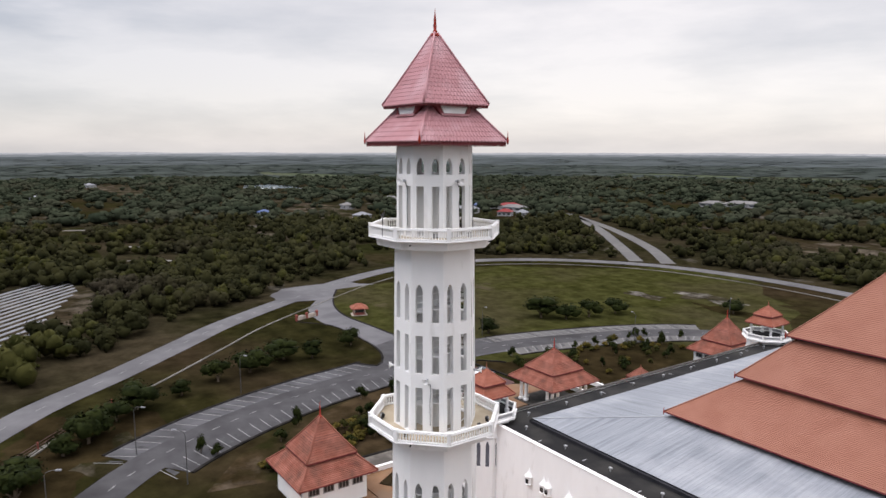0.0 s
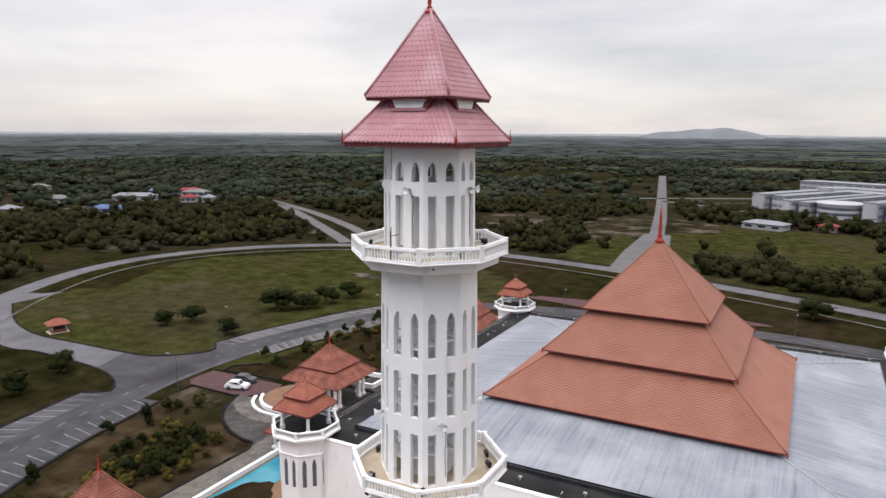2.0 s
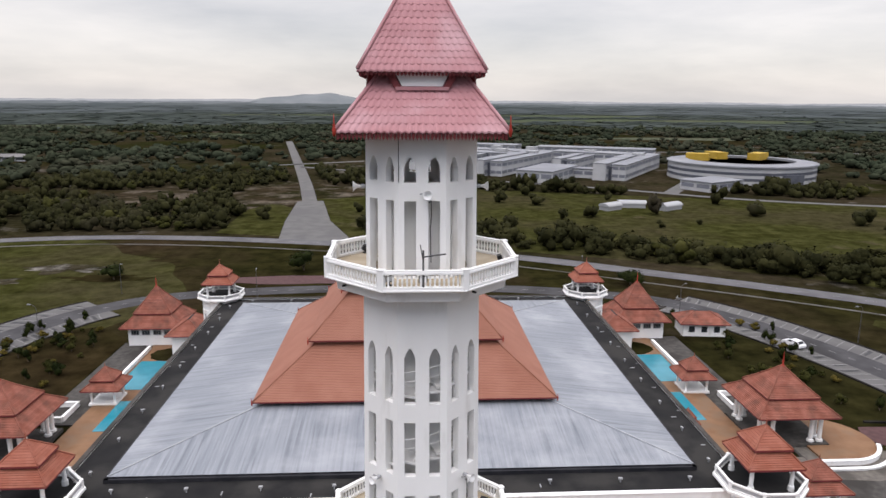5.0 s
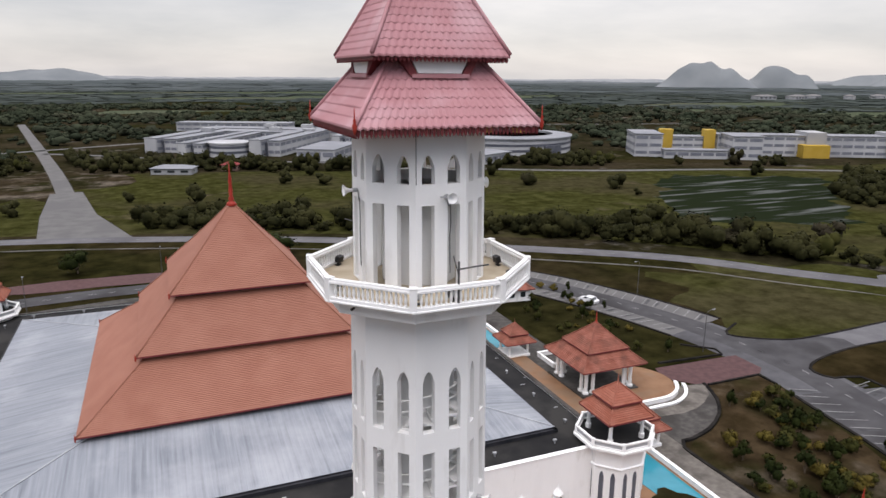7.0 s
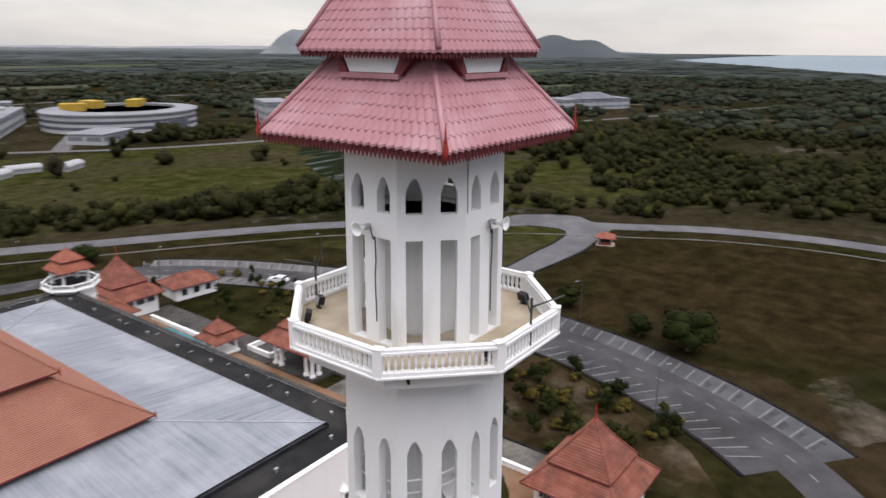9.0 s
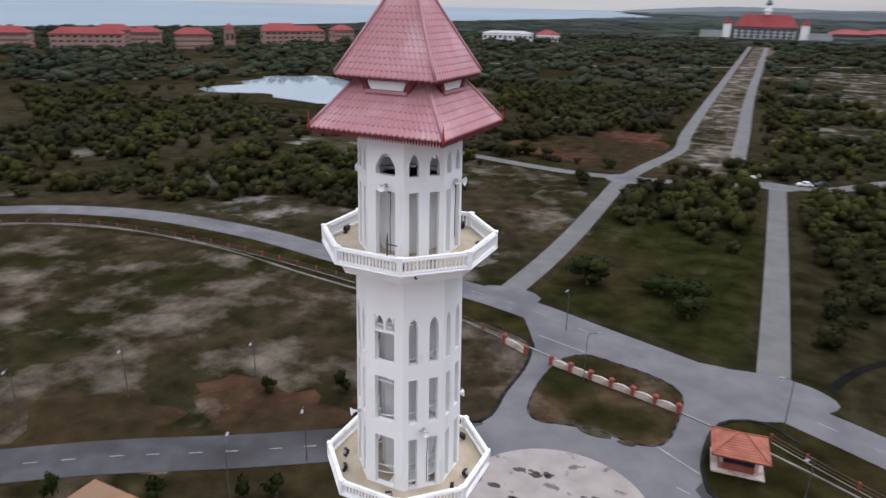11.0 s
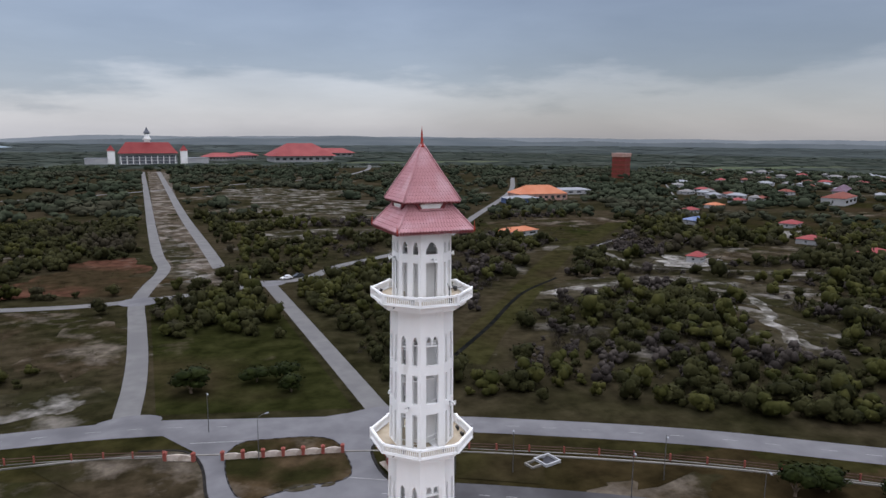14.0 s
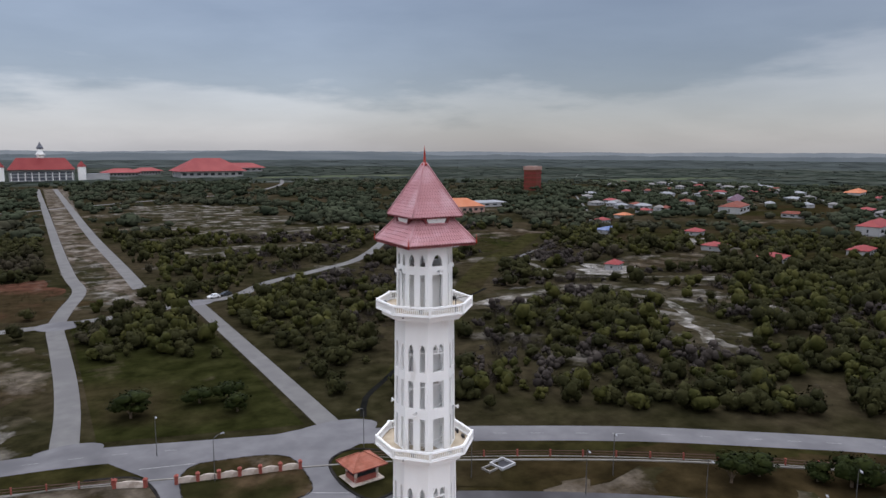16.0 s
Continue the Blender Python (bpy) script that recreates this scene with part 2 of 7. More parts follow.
SEA = mat("sea_water", (0.17, 0.22, 0.25), 0.6, (0.20, 0.25, 0.28), 0.001, coords="World", spec=0.2)
GLASS = mat("dark_window_glass", (0.02, 0.025, 0.03), 0.12, (0.035, 0.04, 0.045), 0.6, spec=0.7)
LAMP_METAL = mat("galvanised_pole", (0.07, 0.07, 0.072), 0.6, (0.11, 0.11, 0.108), 2.0, metal=0.3)
BLACK = mat("black_metal", (0.012, 0.012, 0.013), 0.45, (0.025, 0.025, 0.025), 3.0)
GREY_W = mat("grey_white_wall", (0.32, 0.328, 0.34), 0.7, (0.38, 0.384, 0.39), 0.08, third=(0.3100, 0.3162, 0.3286), third_scale=0.03)
CAMPUS_WHITE = mat("white_rendered_wall", (0.43, 0.436, 0.445), 0.75, (0.49, 0.494, 0.50), 0.08, third=(0.37, 0.377, 0.39), third_scale=0.03)
FLAT_GREY = mat("grey_flat_roof", (0.19, 0.198, 0.217), 0.8, (0.25, 0.258, 0.274), 0.06)
SHADE_BAND = mat("deep_window_band", (0.0700, 0.0770, 0.0980), 0.4, (0.1190, 0.1260, 0.1470), 0.15)
CAMPUS_GLASS = mat("pale_grey_window_band", (0.150, 0.160, 0.190), 0.4, (0.205, 0.215, 0.245), 0.15)
YELLOW = mat("yellow_wall", (0.4340, 0.2800, 0.0350), 0.7, (0.4760, 0.3150, 0.0560), 0.2)
DULL_ROOF = mat("dull_sheet_roof", (0.13, 0.127, 0.125), 0.8, (0.19, 0.185, 0.18), 0.12)
BROOK = mat("dark_brook_water", (0.006, 0.0065, 0.006), 0.9, (0.011, 0.011, 0.010), 0.3, spec=0.0, coords="World")
BLUE = mat("blue_sheet", (0.0600, 0.0960, 0.2040), 0.5, (0.0840, 0.1260, 0.2520), 0.3)
PURPLE = mat("dull_purple_sheet", (0.090, 0.050, 0.075), 0.7, (0.120, 0.070, 0.098), 0.1)
PEACH = mat("peach_wall", (0.3360, 0.1980, 0.1620), 0.8, (0.3840, 0.2520, 0.2160), 0.1)
FAR_RED = mat("red_sheet_roof", (0.185, 0.026, 0.027), 0.7, (0.225, 0.040, 0.039), 0.05)
ORANGE = mat("orange_sheet_roof", (0.3480, 0.1020, 0.0360), 0.6, (0.3960, 0.1380, 0.0600), 0.1)
FENCE = mat("brown_fence_paint", (0.05, 0.026, 0.02), 0.8, (0.08, 0.045, 0.036), 0.4)
STAIN = mat("oil_stained_asphalt", (0.034, 0.034, 0.036), 0.7, (0.06, 0.06, 0.063), 0.8, spec=0.15, coords="World")
BROWN_W = mat("brown_brick_wall", (0.1320, 0.0360, 0.0240), 0.8, (0.1680, 0.0480, 0.0330), 0.3)
CAR_WHITE = mat("white_car_paint", (0.72, 0.73, 0.74), 0.2, (0.76, 0.76, 0.77), 1.0, spec=0.6)
CAR_DARK = mat("dark_car_paint", (0.03, 0.035, 0.04), 0.2, (0.045, 0.05, 0.055), 1.0, spec=0.6)
RUBBER = mat("tyre_rubber", (0.012, 0.012, 0.012), 0.9)
BARK = mat("bark", (0.10, 0.075, 0.05), 0.95, (0.15, 0.12, 0.09), 2.0)
LEAF = mat("broad_leaves", (0.0085, 0.013, 0.003), 0.8, (0.019, 0.0245, 0.0055), 0.3, island=0.14, coords="World", spec=0.06)
LEAF_Y = mat("yellow_green_leaves", (0.048, 0.040, 0.008), 0.8, (0.100, 0.076, 0.018), 0.3, island=0.18, coords="World", spec=0.06)
FRESH = mat("fresh_olive_leaves", (0.020, 0.0225, 0.0055), 0.85, (0.047, 0.046, 0.013), 0.2, island=0.12, coords="World", spec=0.05)
SCRUB = mat("scrub_canopy", (0.0150, 0.0160, 0.0062), 0.9, (0.034, 0.0335, 0.0128), 0.11, island=0.10, coords="World", spec=0.04, third=(0.034, 0.029, 0.019), third_scale=0.012, third_at=(0.56, 0.66))
BARE = mat("bare_grey_scrub", (0.025, 0.021, 0.0185), 0.9, (0.056, 0.0475, 0.042), 0.1, island=0.25, coords="World", spec=0.04)
# Woods get paler and bluer with distance: haze put into base colours.
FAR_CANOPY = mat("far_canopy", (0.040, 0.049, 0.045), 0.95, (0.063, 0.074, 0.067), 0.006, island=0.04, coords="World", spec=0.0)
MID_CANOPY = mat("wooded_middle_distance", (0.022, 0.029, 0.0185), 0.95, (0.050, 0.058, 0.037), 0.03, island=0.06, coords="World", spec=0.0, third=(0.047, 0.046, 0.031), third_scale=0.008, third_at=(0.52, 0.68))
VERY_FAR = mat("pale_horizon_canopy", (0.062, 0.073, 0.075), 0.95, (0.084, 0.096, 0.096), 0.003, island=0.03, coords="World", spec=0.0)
# Hills and tree lines are coloured pale blue-grey in place of haze.
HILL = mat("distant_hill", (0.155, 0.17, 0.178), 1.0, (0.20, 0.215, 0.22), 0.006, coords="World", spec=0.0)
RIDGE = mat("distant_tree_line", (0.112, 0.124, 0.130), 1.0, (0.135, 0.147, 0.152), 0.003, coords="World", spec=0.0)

# Further horizon layers, again with haze in the colour.
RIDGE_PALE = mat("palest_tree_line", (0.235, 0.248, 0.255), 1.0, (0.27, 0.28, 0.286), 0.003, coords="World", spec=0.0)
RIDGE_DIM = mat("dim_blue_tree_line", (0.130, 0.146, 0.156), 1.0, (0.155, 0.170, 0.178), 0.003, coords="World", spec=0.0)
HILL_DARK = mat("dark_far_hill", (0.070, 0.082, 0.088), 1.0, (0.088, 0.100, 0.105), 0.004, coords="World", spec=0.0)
# The southern woods carry a darker haze tint.
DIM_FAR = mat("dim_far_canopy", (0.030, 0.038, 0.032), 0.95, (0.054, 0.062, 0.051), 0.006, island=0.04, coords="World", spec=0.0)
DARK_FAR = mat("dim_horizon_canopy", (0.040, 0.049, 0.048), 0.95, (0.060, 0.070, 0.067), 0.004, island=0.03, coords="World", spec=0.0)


def chalky(m, colour, scale, at, amount):
    """Lays soft cloudy patches of a chalky bloom over a material."""
    nt = m.node_tree
    b = nt.nodes["Principled BSDF"]
    src = b.inputs["Base Color"].links[0].from_socket
    geo = nt.nodes.new("ShaderNodeNewGeometry")
    n = nt.nodes.new("ShaderNodeTexNoise")
    n.inputs["Scale"].default_value, n.inputs["Detail"].default_value, n.inputs["Roughness"].default_value = scale, 7.0, 0.6
    link(nt, geo.outputs["Position"], n.inputs["Vector"])
    r = nt.nodes.new("ShaderNodeMapRange")
    r.interpolation_type = "SMOOTHSTEP"
    r.inputs["From Min"].default_value, r.inputs["From Max"].default_value = at
    r.inputs["To Max"].default_value = amount
    link(nt, n.outputs["Fac"], r.inputs["Value"])
    mx = nt.nodes.new("ShaderNodeMix")
    mx.data_type = "RGBA"
    mx.inputs[7].default_value = (*colour, 1)
    link(nt, r.outputs["Result"], mx.inputs[0])
    link(nt, src, mx.inputs[6])
    link(nt, mx.outputs[2], b.inputs["Base Color"])


chalky(ZINC, (0.40, 0.415, 0.44), 0.10, (0.42, 0.72), 0.65)


def ground_material(name, base, base2, patch, sand, patch_at, sand_at, patch_scale=0.018, sand_scale=0.028):
    """Grass in two tones with worn earth and sand showing through in patches."""
    m = mat(name, base, 0.95, base2, 0.11, bump=0.5, bump_scale=1.2, coords="World", spec=0.0, third=patch, third_scale=patch_scale, third_at=patch_at)
    nt = m.node_tree
    b = nt.nodes["Principled BSDF"]
    src = b.inputs["Base Color"].links[0].from_socket
    geo = nt.nodes.new("ShaderNodeNewGeometry")
    n = nt.nodes.new("ShaderNodeTexNoise")
    n.inputs["Scale"].default_value, n.inputs["Detail"].default_value, n.inputs["Roughness"].default_value = sand_scale, 9.0, 0.62
    link(nt, geo.outputs["Position"], n.inputs["Vector"])
    r = nt.nodes.new("ShaderNodeMapRange")
    r.inputs["From Min"].default_value, r.inputs["From Max"].default_value = sand_at
    link(nt, n.outputs["Fac"], r.inputs["Value"])
    f = nt.nodes.new("ShaderNodeTexNoise")
    f.inputs["Scale"].default_value, f.inputs["Detail"].default_value, f.inputs["Roughness"].default_value = 0.22, 8.0, 0.68
    link(nt, geo.outputs["Position"], f.inputs["Vector"])
    fr = nt.nodes.new("ShaderNodeMapRange")
    fr.inputs["From Min"].default_value, fr.inputs["From Max"].default_value = 0.3, 0.75
    fr.inputs["To Min"].default_value, fr.inputs["To Max"].default_value = 0.5, 1.5
    link(nt, f.outputs["Fac"], fr.inputs["Value"])
    mx = nt.nodes.new("ShaderNodeMix")
    mx.data_type = "RGBA"
    mx.inputs[7].default_value = (*sand, 1)
    link(nt, r.outputs["Result"], mx.inputs[0])
    link(nt, src, mx.inputs[6])
    hs = nt.nodes.new("ShaderNodeHueSaturation")
    link(nt, fr.outputs["Result"], hs.inputs["Value"])
    link(nt, mx.outputs[2], hs.inputs["Color"])
    link(nt, hs.outputs["Color"], b.inputs["Base Color"])
    return m


GROUND = ground_material("scrub_ground", (0.0135, 0.013, 0.006), (0.024, 0.0215, 0.011), (0.034, 0.0275, 0.0165), (0.11, 0.1, 0.085), (0.44, 0.60), (0.60, 0.68))
# Far land colours are paled and blued to carry the haze.
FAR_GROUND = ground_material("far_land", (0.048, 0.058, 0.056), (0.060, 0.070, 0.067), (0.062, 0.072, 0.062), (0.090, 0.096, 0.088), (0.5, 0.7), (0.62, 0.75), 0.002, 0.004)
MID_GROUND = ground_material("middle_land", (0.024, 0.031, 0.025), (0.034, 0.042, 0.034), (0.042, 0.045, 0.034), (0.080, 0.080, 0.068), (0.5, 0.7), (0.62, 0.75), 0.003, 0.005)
LAWN = ground_material("rough_lawn", (0.0135, 0.0132, 0.005), (0.022, 0.020, 0.0075), (0.029, 0.021, 0.012), (0.070, 0.056, 0.040), (0.46, 0.64), (0.62, 0.74))
OLIVE_STRIP = ground_material("olive_grass_strip", (0.019, 0.0185, 0.007), (0.029, 0.0275, 0.011), (0.026, 0.021, 0.011), (0.060, 0.052, 0.038), (0.47, 0.62), (0.62, 0.76))
MEADOW = ground_material("fresh_meadow", (0.027, 0.028, 0.0085), (0.041, 0.042, 0.014), (0.040, 0.036, 0.017), (0.085, 0.068, 0.046), (0.47, 0.62), (0.62, 0.72))
# Meadow green lightened with haze for the far fields.
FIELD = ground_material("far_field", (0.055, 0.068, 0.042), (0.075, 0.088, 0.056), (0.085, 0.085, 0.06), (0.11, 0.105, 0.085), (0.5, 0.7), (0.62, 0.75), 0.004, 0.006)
GREEN = ground_material("green_meadow", (0.012, 0.0135, 0.0042), (0.020, 0.021, 0.0075), (0.027, 0.022, 0.011), (0.08, 0.065, 0.043), (0.48, 0.62), (0.62, 0.74))
EARTH = ground_material("worn_earth_field", (0.024, 0.019, 0.011), (0.038, 0.029, 0.018), (0.017, 0.0165, 0.007), (0.120, 0.101, 0.080), (0.45, 0.58), (0.49, 0.68), 0.03, 0.075)
DRY_LAWN = ground_material("dry_brown_lawn", (0.0185, 0.0138, 0.0066), (0.028, 0.0205, 0.0098), (0.017, 0.0158, 0.006), (0.070, 0.052, 0.036), (0.46, 0.62), (0.62, 0.74))
BED_EARTH = ground_material("garden_earth", (0.029, 0.0205, 0.0105), (0.047, 0.033, 0.0185), (0.017, 0.0165, 0.0065), (0.095, 0.076, 0.056), (0.48, 0.60), (0.54, 0.70), 0.06, 0.08)
RED_EARTH = ground_material("red_earth", (0.055, 0.026, 0.017), (0.078, 0.037, 0.025), (0.030, 0.022, 0.012), (0.12, 0.098, 0.078), (0.44, 0.56), (0.60, 0.68))
WHITE_SAND = ground_material("bleached_sand_track", (0.12, 0.112, 0.10), (0.17, 0.16, 0.146), (0.04, 0.036, 0.025), (0.29, 0.28, 0.262), (0.5, 0.66), (0.46, 0.62), 0.08, 0.1)
MEDIAN_SAND = ground_material("sandy_median_earth", (0.050, 0.040, 0.029), (0.078, 0.063, 0.047), (0.026, 0.022, 0.012), (0.17, 0.152, 0.132), (0.48, 0.64), (0.48, 0.64), 0.05, 0.085)
SAND_TRACK = ground_material("broken_sand_track", (0.060, 0.053, 0.040), (0.10, 0.092, 0.078), (0.026, 0.024, 0.014), (0.27, 0.26, 0.24), (0.46, 0.60), (0.48, 0.66), 0.08, 0.16)
SAND = ground_material("white_sand", (0.030, 0.026, 0.016), (0.050, 0.043, 0.029), (0.019, 0.018, 0.009), (0.20, 0.188, 0.172), (0.44, 0.58), (0.51, 0.68), 0.05, 0.085)


# ---------- building helpers ----------
class Shape:
    """Gathers corners and faces of one mesh."""

    def __init__(self):
        self.v, self.f = [], []

    def add(self, verts, faces):
        k = len(self.v)
        self.v += [tuple(p) for p in verts]
        self.f += [tuple(i + k for i in f) for f in faces]
        return self

    def box(self, x0, x1, y0, y1, z0, z1, m=None):
        p = [Vector((x, y, z)) for z in (z0, z1) for x, y in ((x0, y0), (x1, y0), (x1, y1), (x0, y1))]
        if m:
            p = [m @ q for q in p]
        return self.add(p, [(3, 2, 1, 0), (4, 5, 6, 7), (0, 1, 5, 4), (1, 2, 6, 5), (2, 3, 7, 6), (3, 0, 4, 7)])

    def prism(self, poly, z0, z1, m=None):
        n = len(poly)
        p = [Vector((x, y, z)) for z in (z0, z1) for x, y in poly]
        if m:
            p = [m @ q for q in p]
        return self.add(p, [tuple(range(n - 1, -1, -1)), tuple(range(n, 2 * n))] + [(i, (i + 1) % n, n + (i + 1) % n, n + i) for i in range(n)])

    def loft(self, rings, cap=True):
        """Rings of equally many points, joined in turn."""
        n = len(rings[0])
        f = []
        for k in range(len(rings) - 1):
            f += [(k * n + i, k * n + (i + 1) % n, (k + 1) * n + (i + 1) % n, (k + 1) * n + i) for i in range(n)]
        if cap:
            f += [tuple(range(n - 1, -1, -1)), tuple(range((len(rings) - 1) * n, len(rings) * n))]
        return self.add([p for r in rings for p in r], f)

    def turn(self, profile, n=12, x=0, y=0, z=0, phase=0.0):
        """A turned body: rows of radius and height."""
        return self.loft([[(x + r * math.cos(2 * math.pi * (i + phase) / n), y + r * math.sin(2 * math.pi * (i + phase) / n), z + h) for i in range(n)] for r, h in profile])

    def tube(self, pts, r, n=6):
        rings = []
        for i, p in enumerate(pts):
            d = (Vector(pts[min(i + 1, len(pts) - 1)]) - Vector(pts[max(i - 1, 0)])).normalized()
            a = d.cross(Vector((0.3, 0.2, 1) if abs(d.z) < 0.9 else (1, 0.1, 0))).normalized()
            b = d.cross(a)
            rr = r[i] if isinstance(r, (list, tuple)) else r
            rings.append([Vector(p) + rr * (math.cos(2 * math.pi * k / n) * a + math.sin(2 * math.pi * k / n) * b) for k in range(n)])
        return self.loft(rings)

    def mesh(self, name, material, smooth=False):
        me = bpy.data.meshes.new(name)
        me.from_pydata([tuple(p) for p in self.v], [], self.f)
        me.materials.append(material)
        if smooth:
            me.shade_smooth()
        me.update()
        return me


def part(name, shape, material, parent=None, label="", at=None, smooth=False):
    """One mesh object, under a thing or a part."""
    me = shape.mesh(name, material, smooth) if isinstance(shape, Shape) else shape
    ob = new(name, me)
    if parent is not None:
        ob.parent = parent
    if at is not None:
        ob.matrix_basis = at
    if label:
        ob["label"] = label
    return ob


def thing(name, label, category, group="", kind="", at=None):
    ob = new(name)
    ob.empty_display_size = 0.5
    if at is not None:
        ob.matrix_basis = at
    return tagged(ob, label, category, group, kind)


def structure(name, shape, material, label="", smooth=False):
    return tagged(part(name, shape, material, smooth=smooth), label=label, kind="structure", category="")


def ring8(r, z, phase=0.5, n=8):
    return [(r * math.cos(2 * math.pi * (i + phase) / n), r * math.sin(2 * math.pi * (i + phase) / n), z) for i in range(n)]


def smooth_line(pts, closed=False, step=4.0):
    """A flowing line through a few bends."""
    P = [Vector((*p, 0)) if len(p) == 2 else Vector(p) for p in pts]
    n = len(P)
    out = []
    for i in range(n if closed else n - 1):
        a, b = P[i], P[(i + 1) % n]
        p0 = P[i - 1] if (i or closed) else a * 2 - b
        p3 = P[(i + 2) % n] if (closed or i + 2 < n) else b * 2 - a
        k = max(2, int((b - a).length / step))
        for j in range(k):
            t = j / k
            out.append(0.5 * (2 * a + (b - p0) * t + (2 * p0 - 5 * a + 4 * b - p3) * t * t + (3 * a - p0 - 3 * b + p3) * t ** 3))
    if not closed:
        out.append(P[-1])
    return out


def sides(line, closed=False):
    n = len(line)
    res = []
    for i, p in enumerate(line):
        a = line[i - 1] if (i or closed) else p
        b = line[(i + 1) % n] if (closed or i + 1 < n) else p
        d = (b - a).normalized()
        res.append(Vector((-d.y, d.x, 0)))
    return res


def ribbon(line, w0, w1, z0, z1=None, closed=False, shape=None):
    """A band along a line from w0 to w1 beside it; with z1 it is a body."""
    s = shape or Shape()
    nrm = sides(line, closed)
    n = len(line)
    a = [p + q * w0 for p, q in zip(line, nrm)]
    b = [p + q * w1 for p, q in zip(line, nrm)]
    m = n if closed else n - 1
    if z1 is None:
        return s.add([(p.x, p.y, z0) for p in a] + [(p.x, p.y, z0) for p in b], [((i + 1) % n, i, n + i, n + (i + 1) % n) if w1 < w0 else (i, (i + 1) % n, n + (i + 1) % n, n + i) for i in range(m)])
    v = [(p.x, p.y, z) for p, z in [(p, z0) for p in a] + [(p, z0) for p in b] + [(p, z1) for p in b] + [(p, z1) for p in a]]
    f = []
    for i in range(m):
        j = (i + 1) % n
        for k in range(4):
            f.append((k * n + i, k * n + j, ((k + 1) % 4) * n + j, ((k + 1) % 4) * n + i))
    if not closed:
        f += [(0, n, 2 * n, 3 * n), (n - 1, 4 * n - 1, 3 * n - 1, 2 * n - 1)]
    return s.add(v, f)


def dashes(line, off, width, length, gap, z, shape=None):
    s = shape or Shape()
    nrm = sides(line)
    acc, on = 0.0, True
    for i in range(len(line) - 1):
        a, b = line[i], line[i + 1]
        L = (b - a).length
        d = (b - a) / L
        t = acc
        while t + length < L:
            p, q = a + d * t + nrm[i] * off, a + d * (t + length) + nrm[i] * off
            w = nrm[i] * width / 2
            s.add([(p - w).to_tuple()[:2] + (z,), (q - w).to_tuple()[:2] + (z,), (q + w).to_tuple()[:2] + (z,), (p + w).to_tuple()[:2] + (z,)], [(0, 1, 2, 3)])
            t += length + gap
        acc = max(0.0, t - L)
    return s


def sheet(poly, z, shape=None, step=None):
    s = shape or Shape()
    return s.add([(x, y, z) for x, y in poly], [tuple(range(len(poly)))])


def blob(cx, cy, rx, ry, seed, n=26, rough=0.25):
    """An uneven round outline."""
    out = []
    for i in range(n):
        a = 2 * math.pi * i / n
        k = 1 + rough * noise.noise((2.2 * math.cos(a) + seed * 7.1, 2.2 * math.sin(a), seed * 3.3)) * 2
        out.append((cx + rx * k * math.cos(a), cy + ry * k * math.sin(a)))
    return out


# ---------- ground, roads, water ----------
g = Shape()
RINGS = [0, 60, 150, 300, 600, 1200, 2400, 4850]
SEG = 96
g.v.append((0, 0, 0))
for r in RINGS[1:]:
    g.v += [(r * math.cos(2 * math.pi * i / SEG), r * math.sin(2 * math.pi * i / SEG), 0) for i in range(SEG)]
g.f += [(0, 1 + i, 1 + (i + 1) % SEG) for i in range(SEG)]
for k in range(len(RINGS) - 2):
    a, b = 1 + k * SEG, 1 + (k + 1) * SEG
    g.f += [(a + i, b + i, b + (i + 1) % SEG, a + (i + 1) % SEG) for i in range(SEG)]
structure("ground", g, GROUND, "flat scrubland of dark grass, earth and white sand patches")
# Outer rings of land, with the haze in their colour.
structure("far_land", Shape().loft([[(q * math.cos(2 * math.pi * i / 96), q * math.sin(2 * math.pi * i / 96), 0.03) for i in range(96)] for q in (4848, 2150)], False), FAR_GROUND, "far land tinted pale with haze")
structure("far_land", Shape().loft([[(q * math.cos(2 * math.pi * i / 96), q * math.sin(2 * math.pi * i / 96), 0.02) for i in range(96)] for q in (2150, 1120)], False), MID_GROUND, "wooded land tinted with haze")

RING = smooth_line([(-107, -16), (-120, -1), (-137, 17), (-152, 33), (-173, 62), (-190, 88), (-202, 116), (-204, 142), (-195, 168), (-178, 190), (-150, 209), (-114, 217), (-72, 215), (-22, 204),
                    (32, 184), (73, 160), (100, 143), (124, 125), (141, 104), (157, 85), (171, 60), (184, 35), (190, 0), (182, -45), (160, -76), (129, -91), (94, -94), (62, -90), (28, -86), (5, -79),
                    (-24, -69), (-46, -58), (-70, -44), (-88, -31)], True, 5.0)
LOOP = smooth_line([(-11, -45.5), (-20, -42), (-36, -33), (-54, -21), (-70, -7), (-78.5, 5), (-84.5, 18), (-88.5, 31), (-91, 45), (-93, 58), (-93, 72), (-91, 88), (-87, 102), (-82, 116), (-74, 130), (-60, 141), (-38, 146), (-10, 148),
                    (20, 147), (44, 142), (62, 134), (73.5, 120.5), (81, 106), (87, 90), (91, 74), (92, 58), (90, 45), (87.5, 31), (83.5, 18), (77.5, 5), (69, -6), (54, -18), (38, -28), (20, -40), (11.5, -44.5)], False, 3.0)

def ragged(pts, amp=6.0):
    """An outline with uneven edges."""
    return [(p[0] + amp * noise.noise((p[0] * 0.09, p[1] * 0.09, 1.0)) + 0.4 * amp * noise.noise((p[0] * 0.3, p[1] * 0.3, 2.0)), p[1] + amp * noise.noise((p[0] * 0.09, p[1] * 0.09, 5.0)) + 0.4 * amp * noise.noise((p[0] * 0.3, p[1] * 0.3, 7.0))) for p in smooth_line(pts, True, 2.5)]


